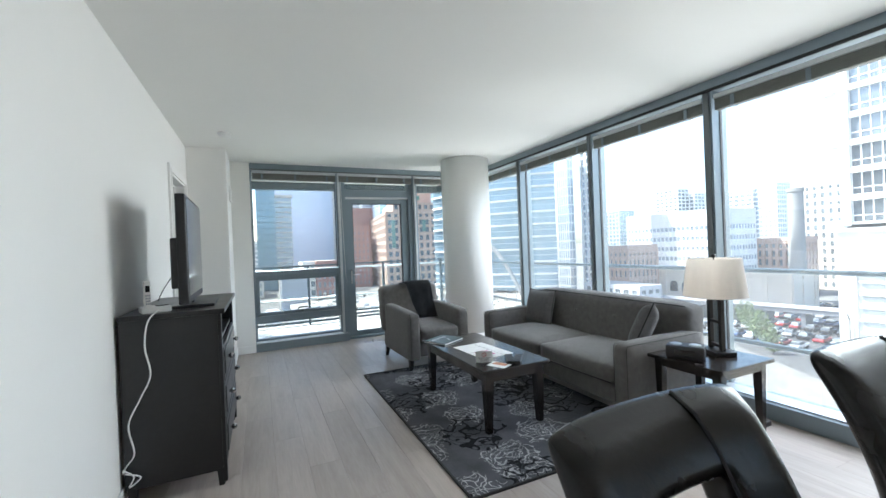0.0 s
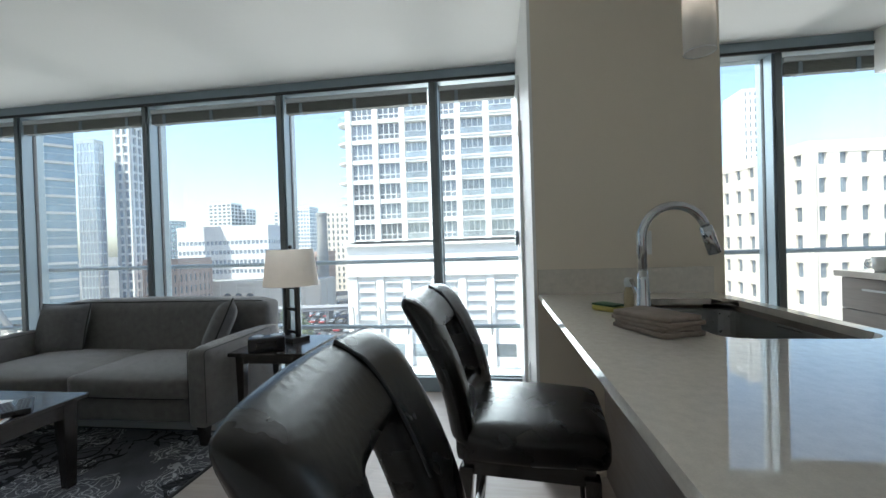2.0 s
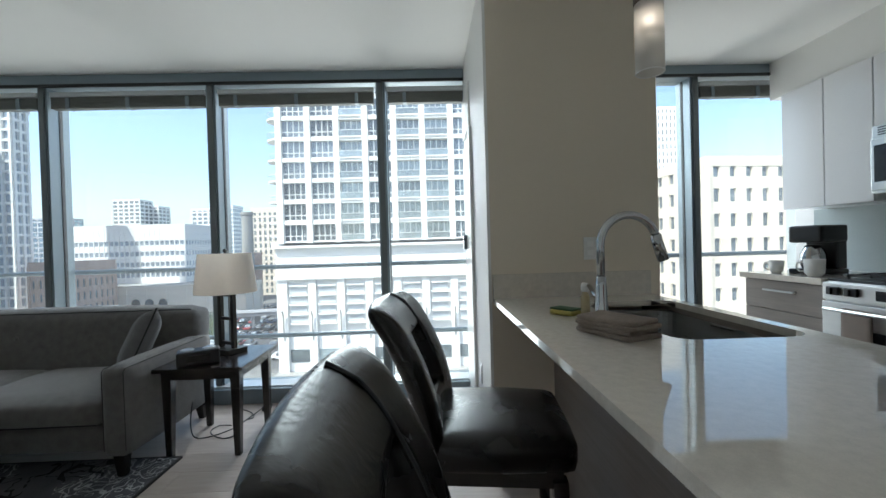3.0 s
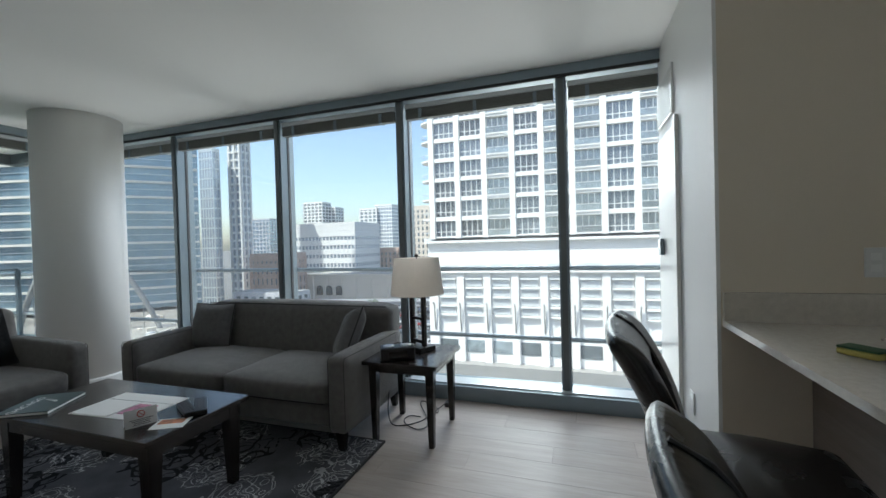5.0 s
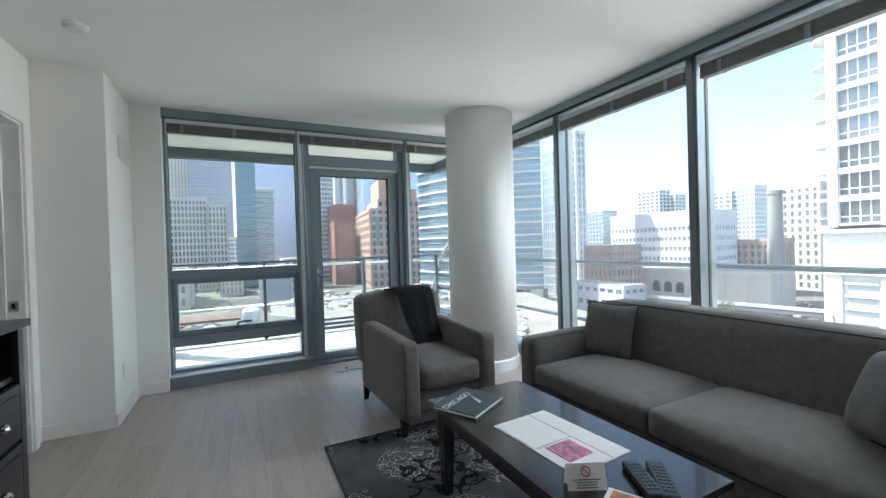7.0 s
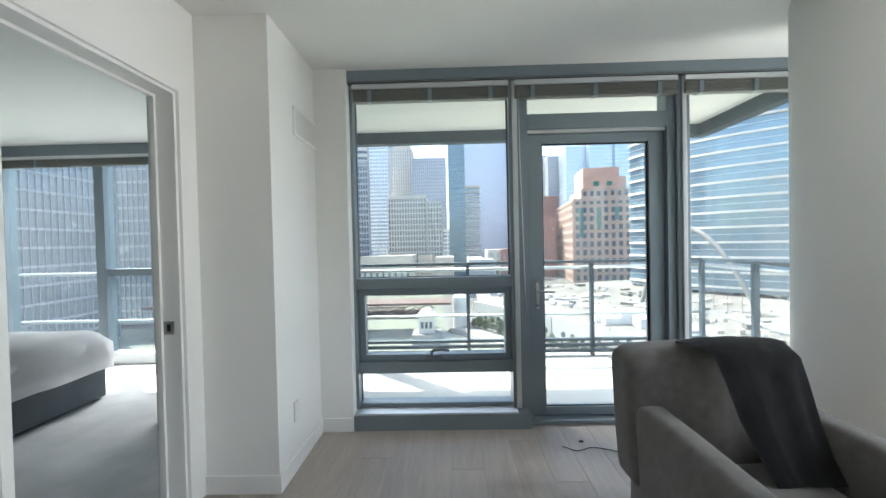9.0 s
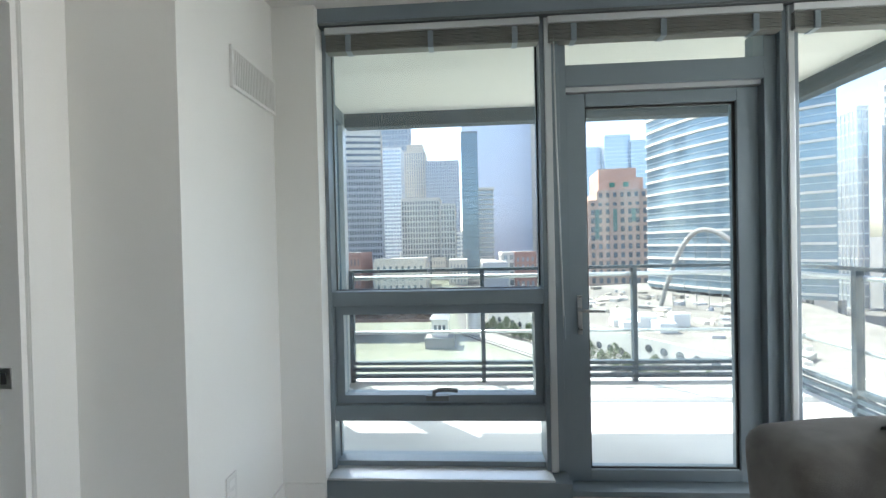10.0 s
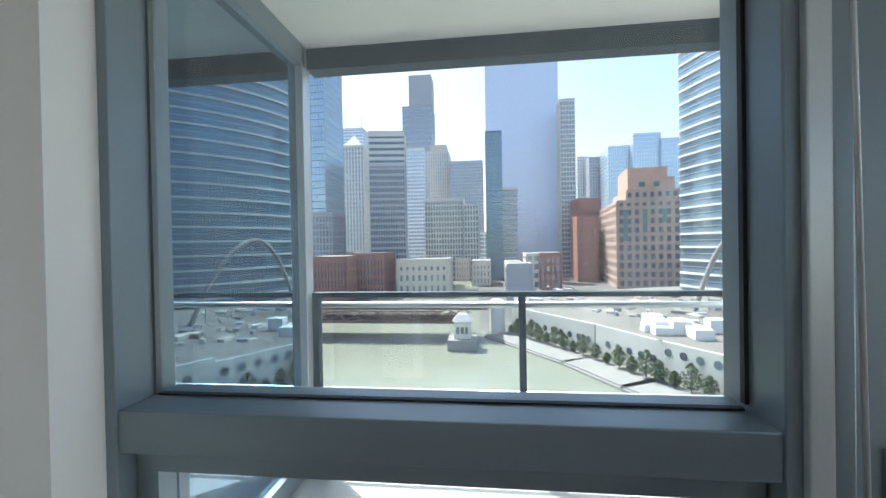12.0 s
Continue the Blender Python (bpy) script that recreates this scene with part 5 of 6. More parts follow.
    slab("base", (-0.11, 0.11, -0.12, 0.12, 0, 0.035), BLACK, c, "", 0.01)
    slab("tower", (-0.1, 0.1, -0.12, -0.03, 0.035, 0.24), BLACK, c, "", 0.012)
    slab("brew_head", (-0.11, 0.11, -0.12, 0.12, 0.22, 0.34), BLACK, c, "", 0.02, 3)
    bm = bmesh.new()
    lathe(bm, 0, 0.04, [(0.06, 0.036), (0.075, 0.07), (0.072, 0.14), (0.05, 0.19), (0.045, 0.2)], 24)
    part("jug", bm, CHROME, c, "bright steel jug", smooth=True)
    for x, yy, s_ in ((2.95, -1.33, 1.0), (2.63, -1.31, 1.25)):
        k = thing("mug", pose(x, yy, 0.912, 0, 0, 40), "plain white ceramic coffee mug", "mug", "white mugs on the worktop")
        bm = bmesh.new()
        lathe(bm, 0, 0, [(0.028 * s_, 0), (0.042 * s_, 0.02), (0.046 * s_, 0.09 * s_), (0.042 * s_, 0.09 * s_), (0.036 * s_, 0.02)], 24)
        part("cup", bm, WHITE_PLASTIC, k, smooth=True)
        bm = bmesh.new()
        tube(bm, [(0.043 * s_, 0, 0.075 * s_), (0.07 * s_, 0, 0.07 * s_), (0.075 * s_, 0, 0.045 * s_), (0.06 * s_, 0, 0.025 * s_), (0.042 * s_, 0, 0.025 * s_)], 0.006, 8)
        part("handle", bm, WHITE_PLASTIC, k, smooth=True)


back_kitchen()


def tote_bag():
    b = thing("tote_bag", pose(0.56, 0.35, 0.91, 0, 0, 0), "red canvas tote bag with black trim", "bag")
    bag = cushion("bag", -0.1, 0.1, -0.1, 0.1, 0.0, 0.28, RED_FABRIC, b, 0.03, 10)
    for v in bag.data.vertices:
        v.co.x *= 1 - 0.5 * max(0, v.co.z - 0.1) / 0.2
        v.co.y *= 1 + 0.02 * math.sin(v.co.z * 20)
    bm = bmesh.new()
    tube(bm, [(0.108, 0.05, 0.02), (0.1, 0.06, 0.15), (0.07, 0.06, 0.27), (0.05, 0.04, 0.31), (0.05, 0.0, 0.325), (0.05, -0.04, 0.31), (0.07, -0.06, 0.27), (0.1, -0.06, 0.15)], 0.012, 8)
    part("strap", bm, BLACK, b, "black carrying strap", smooth=True)


tote_bag()


def counter_chair():
    """Leather counter chair: bowed back with a hand hole, padded seat, dark legs. It faces -y."""
    c = thing("counter_chair", pose(0, 0, 0), "black leather counter chair with a bowed padded back", "chair", "counter chairs")
    seat = cushion("seat", -0.235, 0.235, -0.24, 0.2, 0.52, 0.622, LEATHER, c, 0.022, 12)
    for v in seat.data.vertices:
        v.co.x *= 1 - 0.35 * max(0.0, -v.co.y)
    slab("seat_frame", (-0.2, 0.2, -0.2, 0.18, 0.475, 0.53), ESPRESSO, c)
    bm = bmesh.new()
    nu, nv = 24, 14
    grid = {}
    for side in (0, 1):
        for i in range(nu + 1):
            for j in range(nv + 1):
                u, v = i / nu * 2 - 1, j / nv
                z = 0.58 + v * (0.438 - 0.012 * u ** 6)
                y = 0.2 + 0.14 * v * v + 0.03 * v - 0.03 * u * u
                edge = max(abs(u) ** 8, max(0.0, v * 2 - 1) ** 8)
                th = 0.04 * math.sqrt(max(0.0, 1 - edge * 0.96)) * (1.0 + 0.2 * v)
                grid[side, i, j] = bm.verts.new((u * 0.248, y + (th if side else -th), z))
    hole = lambda i, j: 7 <= i < 16 and 4 <= j < 10
    for side in (0, 1):
        for i in range(nu):
            for j in range(nv):
                if not hole(i, j):
                    bm.faces.new((grid[side, i, j], grid[side, i + 1, j], grid[side, i + 1, j + 1], grid[side, i, j + 1]))
    for i in range(nu):
        for j in (0, nv):
            bm.faces.new((grid[0, i, j], grid[0, i + 1, j], grid[1, i + 1, j], grid[1, i, j]))
        if 7 <= i < 16:
            for j in (4, 10):
                bm.faces.new((grid[0, i, j], grid[0, i + 1, j], grid[1, i + 1, j], grid[1, i, j]))
    for j in range(nv):
        for i in (0, nu):
            bm.faces.new((grid[0, i, j], grid[0, i, j + 1], grid[1, i, j + 1], grid[1, i, j]))
        if 4 <= j < 10:
            for i in (7, 16):
                bm.faces.new((grid[0, i, j], grid[0, i, j + 1], grid[1, i, j + 1], grid[1, i, j]))
    bk = part("backrest", bm, LEATHER, c, smooth=True)
    sub = bk.modifiers.new("round", "SUBSURF")
    sub.levels = sub.render_levels = 1
    bm = bmesh.new()
    pts = []
    for k in range(9):
        v = 0.5 + 0.5 * k / 8
        z = 0.58 + v * 0.438
        th = 0.04 * math.sqrt(max(0.0, 1 - max(0.0, v * 2 - 1) ** 8 * 0.96)) * (1 + 0.2 * v)
        pts.append((0.078, 0.2 + 0.14 * v * v + 0.03 * v - 0.003 - th, z))
    tube(bm, pts, 0.0035, 6)
    part("seam", bm, GASKET, bk, "stitched seam")
    for x, y, dx, dy in ((-0.19, -0.19, 0, -0.01), (0.19, -0.19, 0, -0.01), (-0.19, 0.17, 0, 0.05), (0.19, 0.17, 0, 0.05)):
        bm = bmesh.new()
        taper(bm, x, y, 0.0, 0.5, 0.016, 0.022, (dx, dy))
        part("leg", bm, ESPRESSO, c, "", 0.003)
    for y in (-0.195, 0.19):
        slab("stretcher", (-0.18, 0.18, y - 0.009, y + 0.009, 0.2, 0.23), ESPRESSO, c)
    return c


chair = counter_chair()
chair.matrix_world = pose(0.555, 1.035, 0, 0, 0, 1)
copy_thing(chair, pose(1.385, 1.04, 0, 0, 0, -7))

# ---- bedroom ----
bed = thing("bed", pose(-3.54, 6.5, 0), "made bed with white quilt and grey skirt", "bed")
cushion("mattress", -0.94, 0.94, -1.05, 1.05, 0.28, 0.58, LINEN_BED, bed, 0.02, 10)
slab("bedskirt", (-0.93, 0.93, -1.04, 1.08, 0.02, 0.3), SKIRT, bed, "dark grey gathered bedskirt", 0.02)
bm = bmesh.new()
n = 26
rows = []
for i in range(n + 1):
    row = []
    for k in range(n + 1):
        u, v = i / n * 2 - 1, k / n * 2 - 1
        x, y = u * 1.2, v * 1.32
        over = max(0.0, abs(x) - 0.92, abs(y) - 1.05)
        z = 0.62 - over * 1.15 - 0.02 * (over > 0)
        px, py = max(-0.95, min(0.95, x)) + (0.12 * over * (1 if x > 0 else -1) if abs(x) > 0.92 else 0), max(-1.08, min(1.08, y)) + (0.12 * over * (1 if y > 0 else -1) if abs(y) > 1.05 else 0)
        w = noise.noise(Vector((x * 3, y * 3, 1))) * 0.02 + (0.02 * math.sin(x * 14 + y * 11) if over > 0.03 else 0)
        row.append(bm.verts.new((px + w * 0.8, py + w * 0.8, z + w * 0.5)))
    rows.append(row)
for a, b in zip(rows, rows[1:]):
    for k in range(n):
        bm.faces.new((a[k], a[k + 1], b[k + 1], b[k]))
bmesh.ops.solidify(bm, geom=list(bm.faces), thickness=0.02)
tagged(part("quilt", bm, LINEN_BED, bed, smooth=True), "white quilt hanging over the sides")
ch = thing("tall_chest", pose(-1.66, 7.28, 0), "tall dark wooden chest in the bedroom", "chest")
slab("body", (-0.1, 0.1, -0.16, 0.3, 0.08, 1.27), ESPRESSO, ch, "", 0.004)
slab("top", (-0.11, 0.11, -0.17, 0.31, 1.27, 1.295), ESPRESSO, ch, "", 0.004)
for x in (-0.08, 0.08):
    for y in (-0.14, 0.28):
        slab("foot", (x - 0.02, x + 0.02, y - 0.02, y + 0.02, 0, 0.08), ESPRESSO, ch)

# ---- floor planks ----
rnd = random.Random(4)
PW, PL = 0.19, 1.28
plank_mesh = {}
x = -0.82
col = 0
while x < 3.2:
    w = min(PW, 3.2 - x)
    y = -1.86 - (col * 0.47) % PL
    while y < 6.98:
        a, b = max(-1.86, y), min(6.98, y + PL)
        if b - a > 0.02:
            key = (round(w, 3), round(b - a, 3))
            if key not in plank_mesh:
                bm = bmesh.new()
                box(bm, 0.0004, w - 0.0004, 0.0004, b - a - 0.0004, -0.012, 0.0)
                plank_mesh[key] = finish(bm, "plank", PLANK, 0.0005, 1)
            o = new("plank", plank_mesh[key])
            o.parent = floor
            o.location = (x, a, 0)
        y += PL
    x += PW
    col += 1


# ---- the city outside ----
GROUND = -20.0
LIMESTONE = mat("limestone", (0.68, 0.64, 0.58), 0.85, var=0.06, scale=0.08, fine=2.0, bump=0.0)
WHITE_STONE = mat("white_precast", (0.74, 0.73, 0.71), 0.8, var=0.03, scale=0.1, fine=2.0, bump=0.0)
BEIGE = mat("beige_stone", (0.64, 0.57, 0.48), 0.85, var=0.06, scale=0.08, fine=2.0, bump=0.0)
GREYSTONE = mat("grey_stone", (0.44, 0.44, 0.46), 0.8, var=0.06, scale=0.08, fine=2.0, bump=0.0)
DARKSTEEL = mat("black_steel", (0.14, 0.145, 0.16), 0.5, var=0.08, scale=0.1, fine=2.0, bump=0.0)
BRICK = mat("red_brick", (0.36, 0.19, 0.155), 0.88, var=0.12, scale=0.3, fine=6.0, bump=0.0)
BRICK_T = mat("tan_brick", (0.47, 0.33, 0.265), 0.88, var=0.1, scale=0.3, fine=6.0, bump=0.0)
PINK_BRICK = mat("salmon_brick", (0.6, 0.35, 0.27), 0.85, var=0.05, scale=0.3, fine=6.0, bump=0.0)
GLASS_TOWER = mat("blue_curtain_wall", (0.4, 0.5, 0.57), 0.16, 0.75, var=0.1, scale=0.07, fine=0.5, bump=0.0, spec=0.8)
GLASS_PALE = mat("pale_blue_curtain_wall", (0.5, 0.58, 0.66), 0.22, 0.6, var=0.05, scale=0.05, fine=0.4, bump=0.0, spec=0.8)
GLASS_SEA = mat("sea_blue_curtain_wall", (0.2, 0.29, 0.35), 0.2, 0.4, var=0.15, scale=0.05, fine=0.5, bump=0.0, spec=0.8)
# paler version of the dark window glass: distance haze put into its colour
GLASS_HAZED = mat("hazed_window_glass", (0.36, 0.4, 0.44), 0.25, 0.4, var=0.15, scale=0.2, fine=1.0, bump=0.0, spec=0.7)
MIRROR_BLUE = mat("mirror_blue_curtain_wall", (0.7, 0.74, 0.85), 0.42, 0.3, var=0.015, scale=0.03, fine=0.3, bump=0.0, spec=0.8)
GLASS_DARK = mat("dark_window_glass", (0.12, 0.145, 0.17), 0.14, 0.4, var=0.3, scale=0.3, fine=2.0, bump=0.0, spec=0.6, rand=0.5)
GLASS_GREY = mat("grey_window_glass", (0.24, 0.28, 0.3), 0.16, 0.45, var=0.35, scale=0.25, fine=1.2, bump=0.0, spec=0.7, rand=0.35)
ASPHALT = mat("asphalt", (0.06, 0.06, 0.062), 0.9, var=0.2, scale=0.1, fine=3.0, bump=0.0)
EARTH = mat("gravel_yard", (0.2, 0.188, 0.168), 0.95, var=0.3, scale=0.06, fine=1.5, bump=0.0)
CITY = mat("city_ground", (0.12, 0.118, 0.112), 0.95, var=0.3, scale=0.03, fine=0.4, bump=0.0)
WATER = mat("river_water", (0.25, 0.265, 0.205), 0.2, var=0.06, scale=0.05, fine=1.6, bump=0.35, spec=0.5)
ROOF = mat("gravel_roof", (0.27, 0.265, 0.25), 0.9, var=0.2, scale=0.2, fine=2.0, bump=0.0)
LEAF = mat("leaves", (0.085, 0.12, 0.05), 0.7, var=0.3, scale=1.0, fine=6.0, bump=0.0)
BARK = mat("bark", (0.09, 0.07, 0.05), 0.9, bump=0.0)
CONC = mat("weathered_concrete", (0.27, 0.265, 0.25), 0.9, var=0.08, scale=0.2, fine=2.0, bump=0.0)

bm = bmesh.new()
R = 4000
vs = [bm.verts.new(p) for p in ((-R, -R, GROUND), (R, -R, GROUND), (R, R, GROUND), (-R, R, GROUND))]
bm.faces.new(vs)
tagged(part("ground", bm, CITY), "grey city ground reaching the horizon", "ground", kind="structure")


def flat(name, pts, z, material, label, category):
    bm = bmesh.new()
    bm.faces.new([bm.verts.new((x, y, z)) for x, y in pts])
    return tagged(part(name, bm, material), label, category, kind="structure")


flat("water", [(-160, 20), (44, 22), (38, 36), (28.6, 52.3), (19.7, 67.2), (13.5, 79.4), (0, 100), (-2, 114), (-6, 240), (-16, 700), (-34, 700), (-30, 240), (-60, 112), (-160, 100)], GROUND + 0.02, WATER, "green-brown river water", "river")
YARD = GROUND + 6.2
bm = bmesh.new()
edge = [(44.6, 40), (35.2, 56.2), (26.3, 71.1), (20.1, 83.4), (6.6, 104), (7.5, 128), (60, 150), (96, 150), (72, 85), (58, 44)]
lo, hi = [bm.verts.new((x, y, GROUND)) for x, y in edge], [bm.verts.new((x, y, YARD)) for x, y in edge]
bm.faces.new(hi)
for i in range(len(edge)):
    bm.faces.new((lo[i], lo[i - 1], hi[i - 1], hi[i]))
tagged(part("yard", bm, EARTH), "pale gravel construction yard beside the river", "yard", kind="structure")
flat("road", [(44, -80), (56, -80), (56, 45), (150, 190), (130, 190), (44, 55)], GROUND + 0.05, ASPHALT, "grey asphalt street", "road")
flat("parking_lot", [(70, 27), (142, 30), (152, 64), (104, 66), (84, 50)], GROUND + 0.06, ASPHALT, "dark asphalt car park", "car park")


def building(name, x, y, w, d, rot, top, glass, band, floor_h, band_h, bays, pier_w, label, base=GROUND, proud=0.25, roof_h=1.2, piers=True, bays_d=0, window_step=1):
    """A block: glazed core, a spandrel band round each storey, piers on each face, parapet and roof."""
    b = thing(name, pose(x, y, base, 0, 0, rot), label, "building", "city buildings")
    h = top - base
    slab("window_wall", (-w / 2, w / 2, -d / 2, d / 2, 0, h), glass, b, "rows of windows")
    n = int(h / floor_h)
    if band:
        bm = bmesh.new()
        box(bm, -w / 2 - proud, w / 2 + proud, -d / 2 - proud, d / 2 + proud, 0, band_h)
        me = finish(bm, "spandrel", band)
        for i in range(n + 1):
            o = new("spandrel", me)
            o.parent = b
            o.location.z = min(i * floor_h, h - band_h)
        if piers:
            p2 = proud * 1.15
            for along, across, count in ((w, d, bays), (d, w, bays_d or max(2, round(bays * d / w)))):
                bm = bmesh.new()
                for s in (-1, 1):
                    lo, hi = sorted((s * (across / 2 - 0.05), s * (across / 2 + p2)))
                    if along is w:
                        box(bm, -pier_w / 2, pier_w / 2, lo, hi, 0, h)
                    else:
                        box(bm, lo, hi, -pier_w / 2, pier_w / 2, 0, h)
                me = finish(bm, "pier", band)
                for i in range(count + 1):
                    o = new("pier", me)
                    o.parent = b
                    t = -along / 2 + along * i / count
                    o.location = (t, 0, 0) if along is w else (0, t, 0)
    slab("parapet", (-w / 2 - proud * 1.3, w / 2 + proud * 1.3, -d / 2 - proud * 1.3, d / 2 + proud * 1.3, h, h + roof_h), band or glass, b)
    slab("roof", (-w / 2, w / 2, -d / 2, d / 2, h + roof_h, h + roof_h + 0.05), ROOF, b)
    return b


def at(az, dist, ox=0.5, oy=6.3):
    return ox + dist * math.sin(radians(az)), oy + dist * math.cos(radians(az))


def by_sight(name, az0, az1, dist, el, depth, glass, band, floor_h, band_h, bays, pier_w, label, ox=0.5, oy=6.3, oz=1.4, turn=0.0, **kw):
    """A block whose front faces the flat, given by bearings, distance and the height angle of its roof."""
    mid = (az0 + az1) / 2
    w = 2 * dist * math.tan(radians((az1 - az0) / 2))
    x, y = at(mid, dist + depth / 2, ox, oy)
    return building(name, x, y, w, depth, turn, oz + dist * math.tan(radians(el)), glass, band, floor_h, band_h, bays, pier_w, label, **kw)


def east_block(name, az0, az1, xf, el, depth, glass, band, floor_h, band_h, bays, pier_w, label, **kw):
    """A block on the street grid east of the flat: its sunny face looks west at x = xf, between two bearings."""
    y0, y1 = EY + (xf - EX) / math.tan(radians(az0)), EY + (xf - EX) / math.tan(radians(az1))
    top = EZ + math.hypot(xf - EX, y1 - EY) * math.tan(radians(el))
    return building(name, xf + depth / 2, (y0 + y1) / 2, y0 - y1, depth, -90, top, glass, band, floor_h, band_h, bays, pier_w, label, **kw)


EX, EY, EZ = 0.3, 2.0, 1.27

# down the river
by_sight("glass_tower", -27.04, -20.94, 250, 25.30, 30, GLASS_TOWER, ALU, 4.0, 0.5, 16, 0.3, "tall smooth blue glass tower", proud=0.1)
by_sight("office_tower", -23.54, -20.74, 225, 4.50, 20, GLASS_HAZED, GREYSTONE, 3.8, 0.8, 6, 0.5, "dark low stone office block")
b = by_sight("pinnacle_tower", -20.54, -16.64, 330, 13.60, 24, GLASS_HAZED, LIMESTONE, 3.6, 0.7, 9, 1.0, "pale stone tower with a pointed roof")
bm = bmesh.new()
taper(bm, 0, 0, 330 * math.tan(radians(13.60)) + 22.6, 330 * math.tan(radians(15.50)) + 21.4, 8, 0.3)
part("pointed_roof", bm, WHITE_STONE, b)
b = by_sight("antenna_tower", -20.74, -16.74, 560, 15.90, 40, GLASS_PALE, WHITE_STONE, 4.2, 1.4, 8, 0.8, "white banded tower with two antennas")
for x in (-9, 12):
    bm = bmesh.new()
    tube(bm, [(x, 0, 178), (x, 0, 208)], 0.5, 6)
    part("antenna", bm, GREYSTONE, b)
b = by_sight("striped_tower", -16.44, -11.54, 220, 11.10, 19, GLASS_DARK, GREYSTONE, 3.3, 1.15, 14, 0.45, "dark tower with pale stripes", turn=9)
b2 = by_sight("tower_crown", -16.44, -11.54, 220, 15.50, 19, GLASS_DARK, LIMESTONE, 3.3, 1.8, 9, 0.5, "beige striped upper part of a dark tower", turn=9, base=44.5, piers=False)
b = by_sight("stepped_skyscraper", -11.64, -7.54, 900, 19.00, 60, GLASS_HAZED, GREYSTONE, 12.0, 3.0, 9, 1.2, "very tall dark stepped skyscraper")
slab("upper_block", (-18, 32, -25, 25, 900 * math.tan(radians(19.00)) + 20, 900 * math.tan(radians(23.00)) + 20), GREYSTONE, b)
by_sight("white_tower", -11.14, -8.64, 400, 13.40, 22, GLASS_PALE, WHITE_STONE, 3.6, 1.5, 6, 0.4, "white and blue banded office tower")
b = by_sight("crown_tower", -8.24, -5.34, 450, 12.90, 24, GLASS_HAZED, BEIGE, 4.0, 0.8, 9, 1.3, "beige tower with a stepped crown")
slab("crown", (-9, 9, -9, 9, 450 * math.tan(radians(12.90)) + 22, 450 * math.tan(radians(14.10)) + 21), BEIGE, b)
by_sight("grey_tower", -5.34, -0.64, 430, 11.60, 30, GLASS_HAZED, GREYSTONE, 3.6, 0.9, 16, 0.8, "grey stone office tower downtown")
by_sight("stone_block", -8.74, -3.34, 262, 6.40, 24, GLASS_GREY, LIMESTONE, 3.6, 1.0, 14, 0.7, "pale limestone office block downtown")
by_sight("stone_block", -3.34, -1.34, 258, 5.50, 20, GLASS_GREY, LIMESTONE, 3.6, 1.0, 5, 0.8, "pale limestone wing of a tall block")
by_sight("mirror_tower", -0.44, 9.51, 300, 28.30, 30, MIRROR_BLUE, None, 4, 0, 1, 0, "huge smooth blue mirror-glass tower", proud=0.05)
by_sight("glass_tower", -0.34, 1.96, 250, 15.30, 10, GLASS_SEA, ALU_DARK, 3.6, 0.4, 6, 0.2, "slim dark blue glass tower", proud=0.08)
by_sight("balcony_tower", 1.86, 3.96, 262, 7.60, 12, GLASS_HAZED, LIMESTONE, 3.1, 0.6, 3, 0.3, "grey tower with rows of balconies", proud=0.8, piers=False)
by_sight("apartment_tower", 9.66, 11.56, 280, 18.60, 12, GLASS_HAZED, LIMESTONE, 3.1, 0.8, 5, 0.4, "slim striped stone apartment tower", proud=0.3)
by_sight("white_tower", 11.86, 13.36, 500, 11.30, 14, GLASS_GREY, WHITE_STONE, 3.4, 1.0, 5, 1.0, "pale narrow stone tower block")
by_sight("grey_tower", 13.26, 15.26, 480, 11.10, 18, GLASS_HAZED, GREYSTONE, 3.4, 1.0, 6, 0.9, "grey gridded office tower block")
by_sight("blue_tower", 15.26, 18.46, 450, 12.20, 30, GLASS_PALE, ALU_LIGHT, 4.0, 0.3, 12, 0.25, "pale blue glass office tower", proud=0.06)
by_sight("blue_tower", 18.06, 21.36, 446, 13.40, 34, GLASS_PALE, ALU_LIGHT, 4.0, 0.3, 10, 0.25, "taller pale blue glass office tower", proud=0.06)
by_sight("blue_tower", 21.16, 24.86, 452, 12.40, 30, GLASS_PALE, ALU_LIGHT, 4.0, 0.3, 12, 0.25, "pale blue glass office tower", proud=0.06)
by_sight("brick_block", 11.4, 14.3, 262, 5.70, 20, GLASS_HAZED, BRICK, 3.6, 1.4, 7, 1.6, "dark red brick office block")
by_sight("brick_block", 11.66, 14.06, 236, 3.30, 14, GLASS_HAZED, BRICK, 3.6, 1.6, 4, 1.6, "dark red brick office block")
b = building("corner_block", 77.7, 246.1, 26, 101, -7, 19.1, GLASS_DARK, BRICK_T, 4.0, 1.5, 8, 1.5, "large brown brick corner block with deep windows", bays_d=30)
slab("upper_block", (-9.5, 13.2, -50.8, -18, 40.3, 44.8), BRICK_T, b, "brown brick upper storeys")
slab("penthouse", (-8.3, 8.2, -49, -26, 44.8, 54.9), PINK_BRICK, b, "salmon brick penthouse")
slab("penthouse_step", (8.2, 11.5, -48, -28, 44.8, 50.5), PINK_BRICK, b, "salmon brick penthouse")
for k in range(7):
    slab("window", (-8.6 + k * 3.1, -7.1 + k * 3.1, -50.95, -50.75, 41.4, 43.6), GLASS_DARK, b)
for x in (-3.5, 2.5):
    slab("green_window", (x, x + 2.4, -49.15, -48.95, 46.2, 48.4), mat("green_window_frame", (0.05, 0.2, 0.15), 0.5, bump=0), b, "green framed window")
